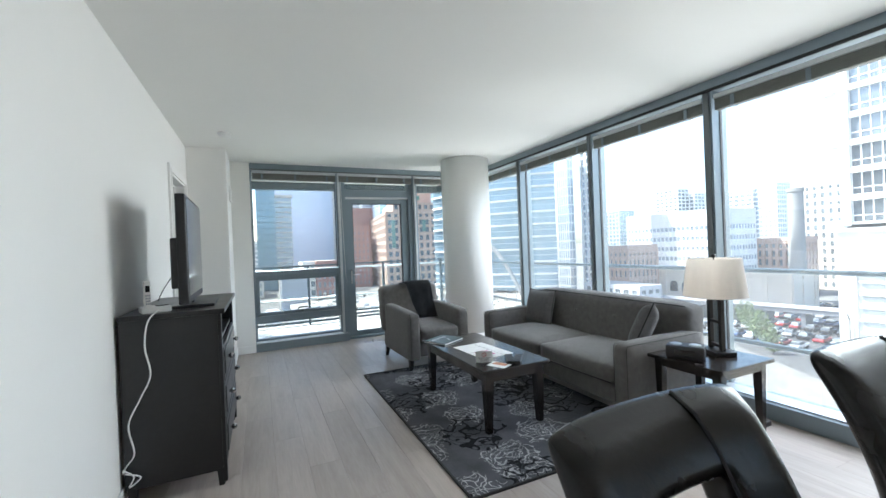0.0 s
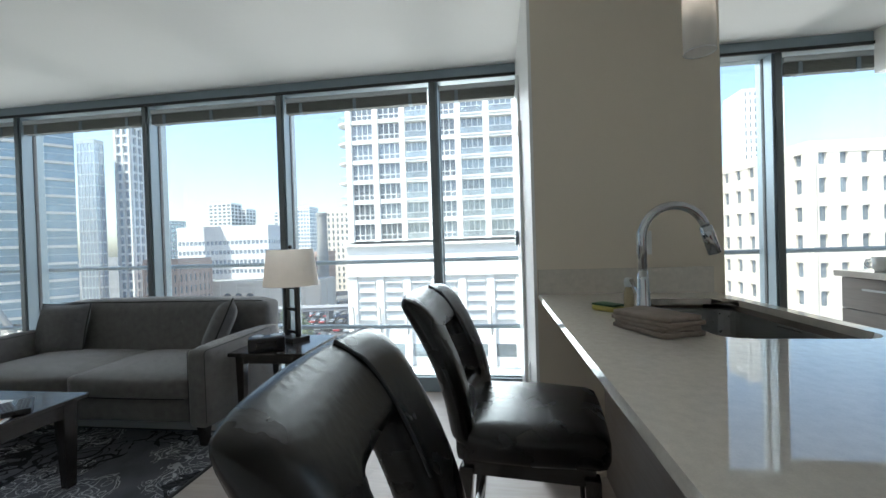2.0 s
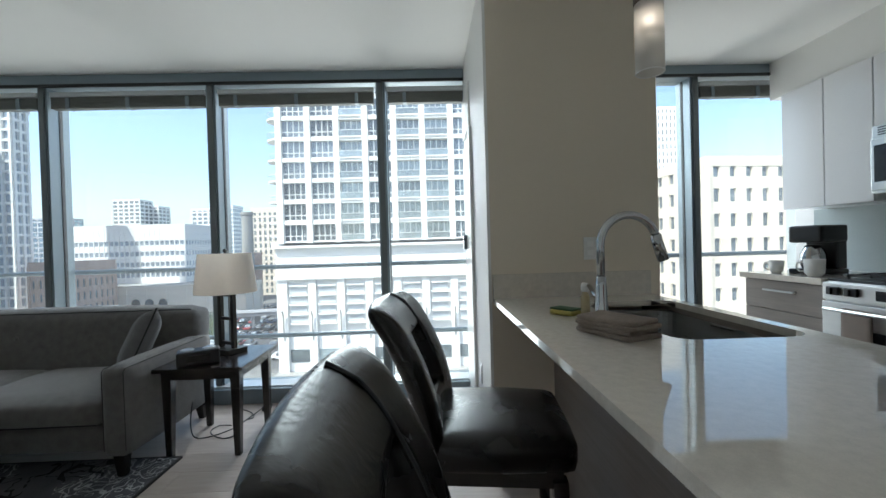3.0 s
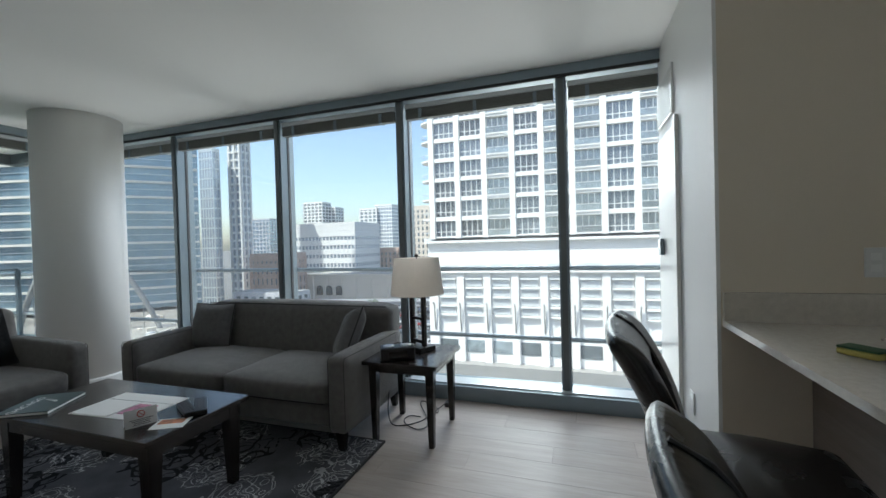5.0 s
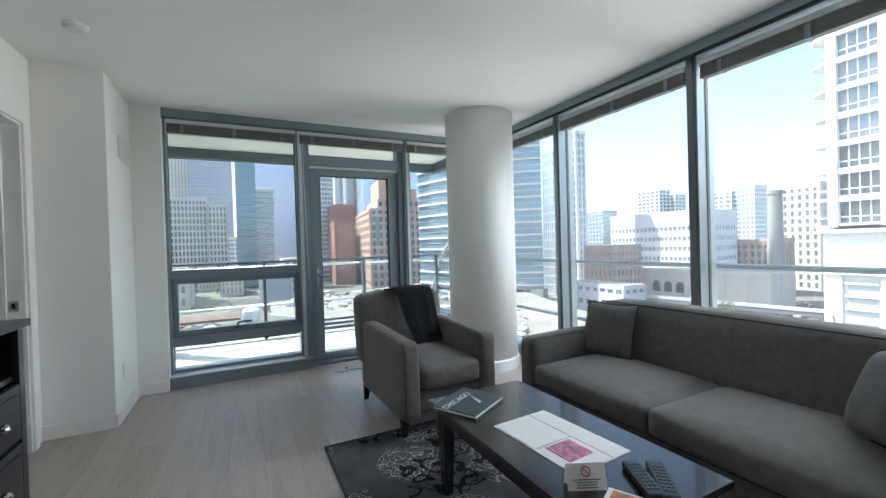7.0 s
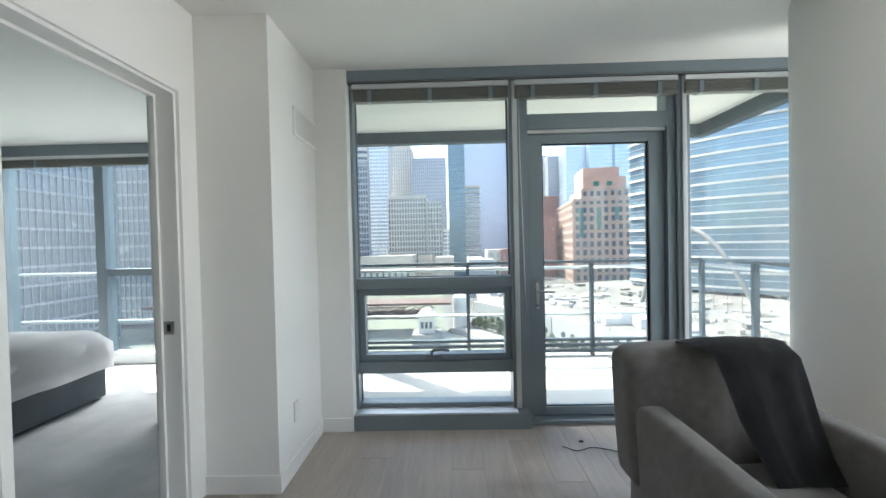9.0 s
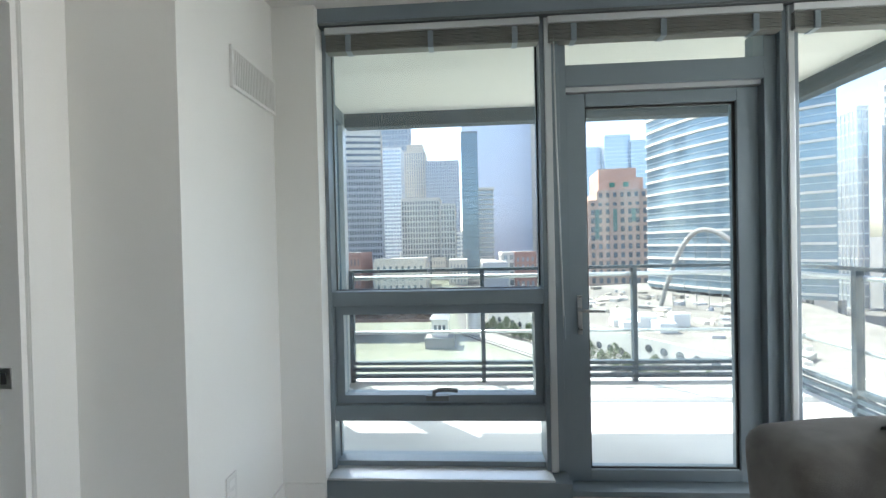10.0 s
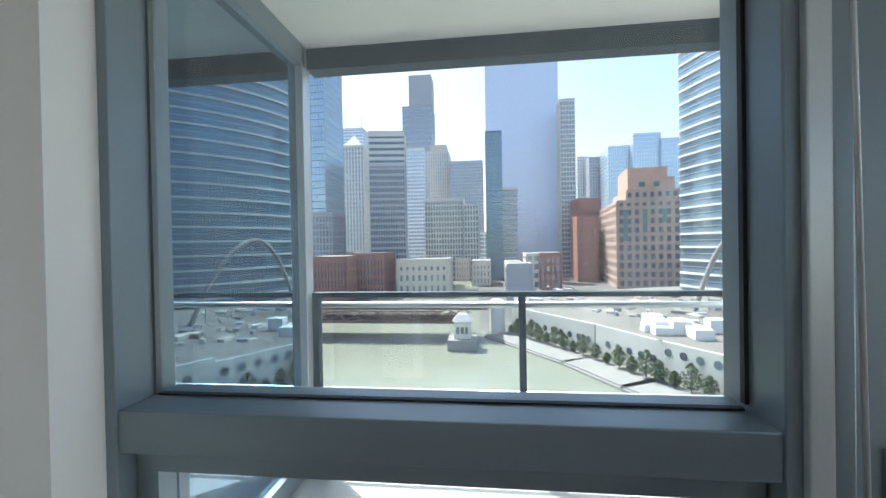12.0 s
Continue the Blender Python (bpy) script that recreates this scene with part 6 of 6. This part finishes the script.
for k in range(3):
    slab("green_bay", (-10.5 + k * 8.0, -8.7 + k * 8.0, -50.9, -50.7, 22 + 4 * k, 36), mat("green_bay_glass", (0.1, 0.2, 0.18), 0.3, bump=0), b, "tall green glazed bay")
by_sight("warehouse", -24.14, -18.54, 165, -1.70, 20, GLASS_DARK, BRICK, 4.0, 1.2, 12, 0.9, "low red brick warehouse")
by_sight("warehouse", -18.34, -13.94, 172, -1.30, 20, GLASS_DARK, BRICK, 4.0, 1.2, 9, 0.9, "low red brick warehouse")
by_sight("low_building", -12.54, -5.54, 170, -2.30, 16, GLASS_GREY, BEIGE, 4.5, 2.0, 8, 1.5, "low beige building by the bridge")
by_sight("low_building", 2.36, 5.66, 150, -3.20, 12, GREYSTONE, GREYSTONE, 4.0, 1.0, 3, 1.0, "plain grey utility building")
by_sight("low_building", 4.86, 9.06, 190, -1.70, 18, GLASS_GREY, LIMESTONE, 4.0, 1.6, 5, 1.0, "low pale stone building")
by_sight("low_building", -1.54, 9.46, 400, 1.60, 30, GLASS_GREY, LIMESTONE, 4.0, 1.4, 14, 1.0, "distant pale low buildings")


low = random.Random(23)
for k in range(16):
    a0, d0 = -22.5 + 2.25 * k, 185 + low.random() * 170
    by_sight("low_building", a0, a0 + 1.2 + low.random() * 1.9, d0, -2.9 + low.random() * 2.6, 12 + low.random() * 14, low.choice((GLASS_GREY, GLASS_HAZED, GLASS_DARK)), low.choice((LIMESTONE, BEIGE, GREYSTONE, BRICK, BRICK_T)), 3.8, 1.3, 3 + low.randrange(4), 1.1, "low mixed city building near the river")


def curved_tower():
    """Glass tower whose front bows along the river, with white ledges between the storeys."""
    t = thing("curved_glass_tower", pose(0, 0, GROUND), "curved blue glass tower with white floor ledges", "building", "city buildings")
    far, near = Vector(at(23.96, 140)), Vector(at(41.66, 122))
    chord = near - far
    out = Vector((chord.y, -chord.x)).normalized()
    if out.dot(-far) < 0:
        out = -out
    n = 36
    arc = [far + chord * (i / n) + out * 5 * math.sin(math.pi * i / n) ** 0.9 for i in range(n + 1)]

    def wedge(bm, r, z0, z1):
        ring = [p + out * r for p in arc] + [near + Vector((0.64, 0.77)) * 24, far - out * 22]
        lo = [bm.verts.new((p.x, p.y, z0)) for p in ring]
        hi = [bm.verts.new((p.x, p.y, z1)) for p in ring]
        bm.faces.new(lo[::-1])
        bm.faces.new(hi)
        for i in range(len(ring)):
            j = (i + 1) % len(ring)
            bm.faces.new((lo[i], lo[j], hi[j], hi[i]))
    bm = bmesh.new()
    wedge(bm, 0.0, 7, 140)
    part("glass_front", bm, GLASS_SEA, t)
    bm = bmesh.new()
    wedge(bm, 0.6, 0, 0.55)
    me = finish(bm, "ledge", LIMESTONE)
    for i in range(33):
        o = new("ledge", me)
        o.parent = t
        o.location.z = 8 + 3.8 * i
    bm = bmesh.new()
    wedge(bm, 0.18, 0, 0.12)
    me = finish(bm, "glazing_bar", ALU_LIGHT)
    for i in range(33):
        o = new("glazing_bar", me)
        o.parent = t
        o.location.z = 10.2 + 3.8 * i
    for p in arc[::4]:
        q = p - out * 2
        bm = bmesh.new()
        tube(bm, [(q.x, q.y, 0), (q.x, q.y, 7)], 0.7, 8)
        part("column", bm, CONC, t)


curved_tower()

# arch, yard and river bank
arch = thing("arch", pose(0, 0, GROUND), "white steel arch in the construction yard", "arch")
p0, p1 = Vector((*at(24.66, 104), 0)), Vector((*at(38.96, 92), 0))
bm = bmesh.new()
tube(bm, [p0.lerp(p1, i / 32) + Vector((0, 0, 23.2 * (1 - ((i - 13.0) / (13.0 if i < 13 else 19.0)) ** 2))) for i in range(33)], 0.5, 10)
part("arch_tube", bm, CONC, arch, smooth=True)
for i in range(5, 29, 3):
    p = p0.lerp(p1, i / 32)
    zt = 23.2 * (1 - ((i - 13.0) / (13.0 if i < 13 else 19.0)) ** 2)
    bm = bmesh.new()
    tube(bm, [p + Vector((0, 0, zt)), p + Vector((1.5, 2, 0))], 0.08, 5)
    part("hanger", bm, CONC, arch)
rnd = random.Random(11)
for i in range(14):
    px, py = at(20.5 + rnd.random() * 7, 73 + rnd.random() * 7)
    tagged(slab("wrapped_pallet", (px - 1.4, px + 1.4, py - 1.1, py + 1.1, YARD, YARD + 1.3 + rnd.random() * 1.2), WHITE_STONE, None, "", 0.15), "white wrapped pallet in the yard", "pallet", "pallets in the yard")
for i in range(150):
    bearing = 6 + rnd.random() * 34
    px, py = at(bearing, 112 - 1.3 * bearing + rnd.random() * 45)
    s = 0.3 + rnd.random() ** 2 * 1.7
    o = tagged(slab("building_material", (-s, s, -s * 0.5, s * 0.5, 0, 0.2 + rnd.random() * 0.7), rnd.choice((CONC, GREYSTONE, LIMESTONE, EARTH, BEIGE)), None, "", 0.06), "stack of building material in the yard", "stack", "stacks in the yard")
    o.matrix_world = pose(px, py, YARD, 0, 0, rnd.random() * 180)

bank_pts = [(38.0, 36.0), (28.6, 52.3), (19.7, 67.2), (13.5, 79.4), (0.0, 100.0)]
PALE_CONC = mat("pale_concrete", (0.52, 0.51, 0.47), 0.9, var=0.08, scale=0.2, fine=2.0, bump=0.0)
bank = thing("river_wall", pose(0, 0, GROUND), "pale concrete river wall with round openings", "river wall")
for k, (a, b) in enumerate(zip(bank_pts, bank_pts[1:])):
    a, b = Vector((*a, 0)), Vector((*b, 0))
    way = (b - a).normalized()
    L = (b - a).length
    rz = math.degrees(math.atan2(way.y, way.x))
    m = Matrix.Translation(a) @ pose(0, 0, 0, 0, 0, rz)
    o = slab("wall_length", (-0.2, L + 0.2, -7.6, -7.0, 0, 6.4 if k else 7.0), PALE_CONC, bank)
    o.matrix_local = m
    o = slab("walkway", (-0.5, L + 0.5, -7.0, 0.3, 0.0, 0.55), CONC, bank, "pale riverside walkway")
    o.matrix_local = m
    o = slab("kerb", (-0.3, L + 0.3, 0.3, 0.9, 0, 0.35), CONC, bank)
    o.matrix_local = m
    for i in range(int(L / 2.4)):
        bm = bmesh.new()
        zc = 3.4 if k > 1 else 4.9
        tube(bm, [(1.2 + i * 2.4, -7.05, zc), (1.2 + i * 2.4, -6.93, zc)], 0.6, 14)
        o = part("round_opening", bm, GLASS_DARK, bank, "dark round opening")
        o.matrix_local = m


def tree(x, y, z, h, seed, label="small green riverside tree"):
    r = random.Random(seed)
    t = thing("tree", pose(x, y, z), label, "tree", "riverside trees")
    bm = bmesh.new()
    tube(bm, [(0, 0, 0), (0.05, 0.02, h * 0.4), (0, 0.05, h * 0.8)], 0.09, 6)
    for k in range(5):
        a = r.random() * 6.28
        tube(bm, [(0, 0, h * (0.3 + 0.08 * k)), (math.cos(a) * h * 0.16, math.sin(a) * h * 0.16, h * (0.45 + 0.09 * k))], 0.035, 5)
    part("trunk", bm, BARK, t)
    verts, faces = [], []
    for k in range(420):
        u = r.random()
        rad = h * 0.34 * math.sqrt(r.random()) * math.sin(math.pi * (0.16 + 0.8 * u)) * (0.75 + 0.5 * r.random())
        a = r.random() * 6.28
        c = Vector((rad * math.cos(a), rad * math.sin(a), h * (0.14 + 0.86 * u)))
        d1, d2 = Vector((r.uniform(-1, 1), r.uniform(-1, 1), r.uniform(-1, 1))).normalized() * 0.2, Vector((r.uniform(-1, 1), r.uniform(-1, 1), r.uniform(-1, 1))).normalized() * 0.17
        i = len(verts)
        verts += [c - d1, c + d2, c + d1, c - d2]
        faces.append((i, i + 1, i + 2, i + 3))
    me = bpy.data.meshes.new("crown")
    me.from_pydata(verts, [], faces)
    me.materials.append(LEAF)
    o = new("crown", me)
    o.parent = t
    tagged(o, "loose green leaves", kind="stuff")


seed = 1
for (ax, ay), (bx, by) in zip(bank_pts[1:], bank_pts[2:]):
    L = math.hypot(bx - ax, by - ay)
    for i in range(int(L / 2.3)):
        f = (i + 0.5) / int(L / 2.3)
        nx, ny = (by - ay) / L, -(bx - ax) / L
        if nx < 0:
            nx, ny = -nx, -ny
        tree(ax + (bx - ax) * f + nx * 5.6, ay + (by - ay) * f + ny * 5.6, GROUND + 0.55, 1.9 + 2.4 * ((seed * 37) % 11) / 10, seed)
        seed += 1


def bridge():
    b = thing("truss_bridge", pose(-66, 96, GROUND), "dark red steel truss bridge over the river", "bridge")
    rust = mat("bridge_steel", (0.13, 0.075, 0.06), 0.7, var=0.15, scale=0.5, fine=4, bump=0)
    L = 60
    slab("deck", (0, L, -1, 9, 4.0, 4.7), rust, b)
    for y in (-1, 9):
        slab("top_chord", (4, L - 4, y - 0.2, y + 0.2, 6.6, 6.9), rust, b)
        for i in range(15):
            x = 2 + i * 4
            for s in (0, 1):
                bm = bmesh.new()
                tube(bm, [(x + 4 * s, y, 4.7), (x + 4 * (1 - s), y, 6.7)] if i else [(2, y, 4.7), (6, y, 6.7)], 0.14, 5)
                part("diagonal", bm, rust, b)
    slab("upper_deck", (-6, L + 6, 0, 8, 6.9, 7.4), rust, b)
    for x in (-1.5, L - 0.5):
        slab("pier", (x, x + 2, -2, 10, 0, 4.0), CONC, b)
    h = thing("bridge_house", pose(-5.2, 90, GROUND), "small pale stone bridge tender house", "bridge house")
    slab("base", (-3, 3, -3, 3, 0, 2.2), CONC, h, "", 0.1)
    slab("body", (-1.7, 1.7, -1.7, 1.7, 2.2, 5.8), LIMESTONE, h, "", 0.05)
    for s in (-0.9, 0, 0.9):
        slab("window", (s - 0.3, s + 0.3, -1.73, -1.69, 3.2, 4.6), GLASS_DARK, h)
    bm = bmesh.new()
    taper(bm, 0, 0, 5.8, 7.1, 2.1, 0.9)
    part("roof", bm, GREYSTONE, h)
    tk = thing("silo", pose(2.2, 104, GROUND), "pale round tank on the bank", "tank")
    bm = bmesh.new()
    lathe(bm, 0, 0, [(1.8, 0), (1.8, 7.6), (1.2, 8.2)], 20)
    part("tank", bm, WHITE_STONE, tk, smooth=False)


bridge()

# east side
east_block("glass_tower", 40.6, 42.0, 112.1, 12.0, 3, GLASS_PALE, ALU_LIGHT, 3.6, 0.4, 5, 0.2, "grey-blue glass apartment tower", proud=0.08)
east_block("balcony_tower", 43.9, 45.1, 118.8, 14.0, 4, GLASS_PALE, WHITE_STONE, 3.0, 0.7, 2, 0.7, "white apartment tower with stacked balconies", proud=0.6)
east_block("grey_tower", 46.2, 48.2, 308.2, 3.7, 20, GLASS_TOWER, GREYSTONE, 3.8, 0.8, 5, 0.6, "blue-grey glass office tower")
east_block("low_building", 46.0, 49.2, 112.3, -1.2, 14, GLASS_GREY, BRICK_T, 3.6, 1.4, 6, 1.2, "red brick loft building")
east_block("office_block", 49.3, 59.2, 139.6, 2.9, 20, GLASS_PALE, WHITE_STONE, 3.6, 2.1, 22, 0.3, "white banded office block")
east_block("white_tower", 52.5, 54.9, 322.4, 5.9, 14, GLASS_GREY, WHITE_STONE, 3.1, 1.0, 5, 1.0, "pale concrete apartment tower block")
east_block("white_tower", 54.7, 56.6, 335.2, 5.2, 14, GLASS_GREY, WHITE_STONE, 3.1, 1.0, 4, 1.0, "pale concrete apartment tower block")
east_block("white_tower", 59.9, 62.2, 306.3, 5.0, 14, GLASS_GREY, WHITE_STONE, 3.1, 0.9, 4, 1.0, "pale concrete apartment tower block")
east_block("blue_tower", 62.0, 64.3, 308.7, 5.5, 16, GLASS_PALE, WHITE_STONE, 3.1, 0.8, 6, 0.4, "white and blue glass apartment tower")
east_block("brick_apartments", 59.7, 65.6, 165.0, -0.8, 14, GLASS_GREY, BRICK_T, 3.1, 0.9, 10, 1.0, "brown brick apartment block with balconies", proud=0.7)
east_block("apartment_tower", 66.6, 69.6, 190.2, 5.1, 16, GLASS_GREY, BEIGE, 3.0, 1.0, 5, 1.2, "beige stone apartment tower block")
st = thing("chimney", pose(*at(66.0, 166, EX, EY), GROUND), "tall round concrete chimney", "chimney")
bm = bmesh.new()
lathe(bm, 0, 0, [(2.3, 0), (1.9, 33.8), (2.15, 34.1), (2.15, 35.2)], 24)
part("stack", bm, CONC, st, smooth=False)
b = east_block("arcade_hall", 50.0, 65.5, 130.0, -4.7, 12, BEIGE, BEIGE, 7.5, 1.0, 8, 1.2, "low beige hall with arched windows")
for i in range(3):
    bm = bmesh.new()
    pts = [(-1.4, 3.0)] + [(1.4 * -math.cos(radians(a)), 5.2 + 1.4 * math.sin(radians(a))) for a in range(0, 181, 20)] + [(1.4, 3.0)]
    lo = [bm.verts.new((x - 9 + i * 4.2, -6.32, z)) for x, z in pts]
    bm.faces.new(lo)
    bmesh.ops.solidify(bm, geom=list(bm.faces), thickness=0.1)
    part("arched_window", bm, GLASS_GREY, b)
east_block("low_building", 44.0, 50.5, 92.0, -6.6, 8, GLASS_GREY, GREYSTONE, 4.0, 2.4, 7, 1.0, "low grey flat-roofed building")
v = thing("viaduct", pose(*at(63.5, 122, EX, EY), GROUND, 0, 0, -66.5 - 14), "dark steel elevated railway", "viaduct")
slab("deck", (-30, 26, -3, 3, 3.6, 4.6), DARKSTEEL, v)
slab("parapet", (-30, 26, -3.2, -3.0, 4.6, 5.4), GREYSTONE, v)
for x in range(-28, 26, 7):
    slab("trestle", (x - 0.4, x + 0.4, -2.6, 2.6, 0, 3.6), DARKSTEEL, v)


def car(m, paint):
    c = thing("car", m, "small parked car seen from above", "car", "parked cars")
    bm = bmesh.new()
    box(bm, -2.1, 2.1, -0.85, 0.85, 0.3, 0.85)
    part("body", bm, paint, c, "", 0.15)
    bm = bmesh.new()
    vs = box(bm, -1.4, 1.0, -0.75, 0.75, 0.85, 1.4)
    for q in vs[4:]:
        q.co.x = q.co.x * 0.75 - 0.05
        q.co.y *= 0.85
    part("cabin", bm, GLASS_DARK, c, "", 0.06)
    for x in (-1.3, 1.3):
        for y in (-0.8, 0.8):
            bm = bmesh.new()
            tube(bm, [(x, y - 0.1, 0.32), (x, y + 0.1, 0.32)], 0.32, 10)
            part("wheel", bm, GASKET, c)
    return c


paints = [mat("car_paint_%s" % n, col, 0.3, 0.2, var=0.02, bump=0, coat=0.5) for n, col in (("white", (0.7, 0.7, 0.7)), ("silver", (0.4, 0.41, 0.42)), ("black", (0.02, 0.02, 0.022)), ("blue", (0.05, 0.09, 0.2)), ("red", (0.3, 0.03, 0.03)))]
rnd = random.Random(5)
first = [car(pose(78 + 2.2 * i, 30.5 + 0.3 * i, GROUND + 0.06, 0, 0, 88), p) for i, p in enumerate(paints)]
for row in range(7):
    x0 = 88 + row * 8.5
    for k in range(11):
        if rnd.random() < 0.85:
            copy_thing(rnd.choice(first), pose(x0 + k * 0.6 + rnd.uniform(-0.3, 0.3), 33 + k * 2.9, GROUND + 0.06, 0, 0, 4 + rnd.uniform(-3, 3)))
for k in range(8):
    tree(82 + k * 3.4, 42 + k * 2.6, GROUND, 4.5 + (k % 3), 100 + k, "green street tree in the car park")

# stone block and tower beyond the kitchen window, glass blocks beyond the bedroom
by_sight("stone_apartments", 116.5, 135.5, 62, 7.8, 22, GLASS_DARK, BEIGE, 3.0, 1.4, 9, 1.35, "pale stone apartment block with small windows", ox=0.06, oy=1.15, oz=1.16, turn=6)
by_sight("white_tower", 118.3, 121.9, 200, 15.6, 14, GLASS_GREY, WHITE_STONE, 3.1, 1.0, 7, 1.1, "white concrete high-rise apartment tower", ox=0.06, oy=1.15, oz=1.16)
by_sight("glass_tower", -56, -42.5, 110, 21, 24, GLASS_HAZED, GREYSTONE, 3.6, 0.5, 18, 0.12, "dark blue gridded glass office tower")
by_sight("glass_tower", -41.5, -33, 140, 12, 24, GLASS_HAZED, GREYSTONE, 3.6, 0.6, 14, 0.2, "dark glass office block")
by_sight("grey_tower", -33.5, -29.5, 190, 24, 24, GLASS_TOWER, GREYSTONE, 3.6, 0.7, 8, 0.5, "tall blue-grey office tower")


# ---- white apartment tower across the street ----
LOUVRE = mat("pale_louvre_glass", (0.5, 0.52, 0.53), 0.4, var=0.06, scale=0.4, fine=3, bump=0)


def white_tower():
    TX = 60.0
    t = thing("white_apartment_tower", pose(TX, 0, GROUND), "white apartment tower with gridded windows and balconies", "building", "city buildings")
    edges = [23.35 - 4.22 * i for i in range(10)]
    y_hi, y_lo = edges[0], edges[-1]
    z0, fh, floors = 21.95, 3.07, 12
    top = z0 + floors * fh
    slab("core", (0.9, 26, y_lo, y_hi, z0, top), GLASS_GREY, t)
    slab("podium", (0.8, 28, y_lo - 6, y_hi + 1.2, 0, z0 - 0.7), WHITE_STONE, t, "white precast podium")
    slab("podium_cornice", (0.1, 28, y_lo - 6.2, y_hi + 1.5, z0 - 0.7, z0 + 0.1), WHITE_STONE, t)
    slab("roof", (0.2, 26.5, y_lo - 0.5, y_hi + 0.5, top, top + 1.5), WHITE_STONE, t)
    for y in edges:
        slab("pier", (-0.05, 0.95, y - 0.42, y + 0.42, z0, top), WHITE_STONE, t)
    for i in range(floors + 1):
        slab("floor_band", (0.1, 1.0, y_lo, y_hi, z0 + i * fh - 0.32, z0 + i * fh + 0.3), WHITE_STONE, t)
    frame_bm = bmesh.new()
    wy, wz = 3.38, 2.45
    for k in range(5):
        box(frame_bm, 0, 0.12, -wy / 2 + k * wy / 4 - 0.05, -wy / 2 + k * wy / 4 + 0.05, 0, wz)
    for z in (0, 0.75, wz):
        box(frame_bm, 0.002, 0.118, -wy / 2, wy / 2, z - 0.05, z + 0.05)
    frame_me = finish(frame_bm, "window_frame", WHITE_STONE)
    pane_bm = bmesh.new()
    box(pane_bm, 0, 0.04, -wy / 2, wy / 2, 0, wz)
    pane_me = finish(pane_bm, "window_pane", GLASS_DARK)
    dark_bm = bmesh.new()
    box(dark_bm, 0, 0.04, -wy / 2, wy / 2, 0, wz)
    dark_me = finish(dark_bm, "balcony_door", GLASS_GREY)
    slab_bm = bmesh.new()
    box(slab_bm, -0.35, 1.2, -1.69, 1.69, 0, 0.2)
    slab_me = finish(slab_bm, "balcony_slab", WHITE_STONE)
    bal_bm = bmesh.new()
    box(bal_bm, -0.3, -0.26, -1.66, 1.66, 0.25, 1.05)
    bal_me = finish(bal_bm, "balcony_glass", GLASS_GREY)
    rail_bm = bmesh.new()
    box(rail_bm, -0.34, -0.22, -1.69, 1.69, 1.05, 1.12)
    rail_me = finish(rail_bm, "balcony_rail", WHITE_STONE)
    kinds = "WWBWBBWBW"
    for c in range(9):
        y = (edges[c] + edges[c + 1]) / 2
        for f in range(floors):
            z = z0 + f * fh + 0.31
            names = [("window_pane", pane_me, 0.5), ("window_frame", frame_me, 0.42)] if kinds[c] == "W" else [("balcony_door", dark_me, 0.84), ("window_frame", frame_me, 0.78), ("balcony_slab", slab_me, 0.3), ("balcony_glass", bal_me, 0.3), ("balcony_rail", rail_me, 0.3)]
            for nm, me, x in names:
                o = new(nm, me)
                o.parent = t
                o.location = (x, y, z - (0.22 if nm.startswith("balcony_") and nm != "balcony_door" else 0))
    # corner balconies on the river side
    for f in range(floors):
        bm = bmesh.new()
        lathe(bm, 2.0, y_hi + 0.2, [(2.0, z0 + f * fh - 0.12), (2.0, z0 + f * fh + 0.12)], 20)
        part("corner_balcony", bm, WHITE_STONE, t)
        bm = bmesh.new()
        n = 20
        for zz in (1.0,):
            tube(bm, [(2 + 1.9 * math.cos(radians(a)), y_hi + 0.2 + 1.9 * math.sin(radians(a)), z0 + f * fh + zz) for a in range(0, 200, 12)], 0.05, 5)
        part("balcony_rail", bm, ALU_LIGHT, t)
    # podium: louvred window groups, strip windows, ledges and wall lamps
    lou_bm = bmesh.new()
    for k in range(4):
        box(lou_bm, 0, 0.3, -1.2, 1.2, k * 1.42, k * 1.42 + 0.95)
    lou_me = finish(lou_bm, "window_group", LOUVRE)
    sill_bm = bmesh.new()
    for k in range(5):
        box(sill_bm, -0.35, 0.3, -1.35, 1.35, k * 1.42 - 0.34, k * 1.42 - 0.14)
    sill_me = finish(sill_bm, "sill_group", WHITE_STONE)
    for c in range(9):
        y = (edges[c] + edges[c + 1]) / 2
        for nm, me, x, z in (("window_group", lou_me, 0.62, 10.2), ("sill_group", sill_me, 0.6, 10.2)):
            o = new(nm, me)
            o.parent = t
            o.location = (x, y, z)
        slab("strip_window", (0.7, 0.85, y - 1.75, y + 1.75, 17.2, 17.9), LOUVRE, t)
        slab("shop_window", (0.7, 0.9, y - 1.45, y + 1.45, 4.2, 6.1), GLASS_GREY, t)
        slab("pilaster", (0.2, 0.85, edges[c] - 0.55, edges[c] + 0.55, 2.8, 16.6), WHITE_STONE, t)
        bm = bmesh.new()
        tube(bm, [(0.2, edges[c], 7.6), (-0.1, edges[c], 9.4), (-0.15, edges[c], 11.4), (-0.5, edges[c], 12.0), (-0.9, edges[c], 12.0)], 0.11, 6)
        part("wall_lamp", bm, CONC, t)
    slab("ledge", (-0.1, 0.9, y_lo - 6, y_hi + 1.2, 16.6, 17.0), WHITE_STONE, t)
    slab("terrace", (-3.5, 0.9, y_lo - 6, y_hi + 1.2, 0, 2.8), CONC, t, "pale terrace at the foot of the podium")
    slab("terrace_wall", (-3.7, -3.5, y_lo - 6, y_hi + 1.2, 0, 3.6), CONC, t)


white_tower()
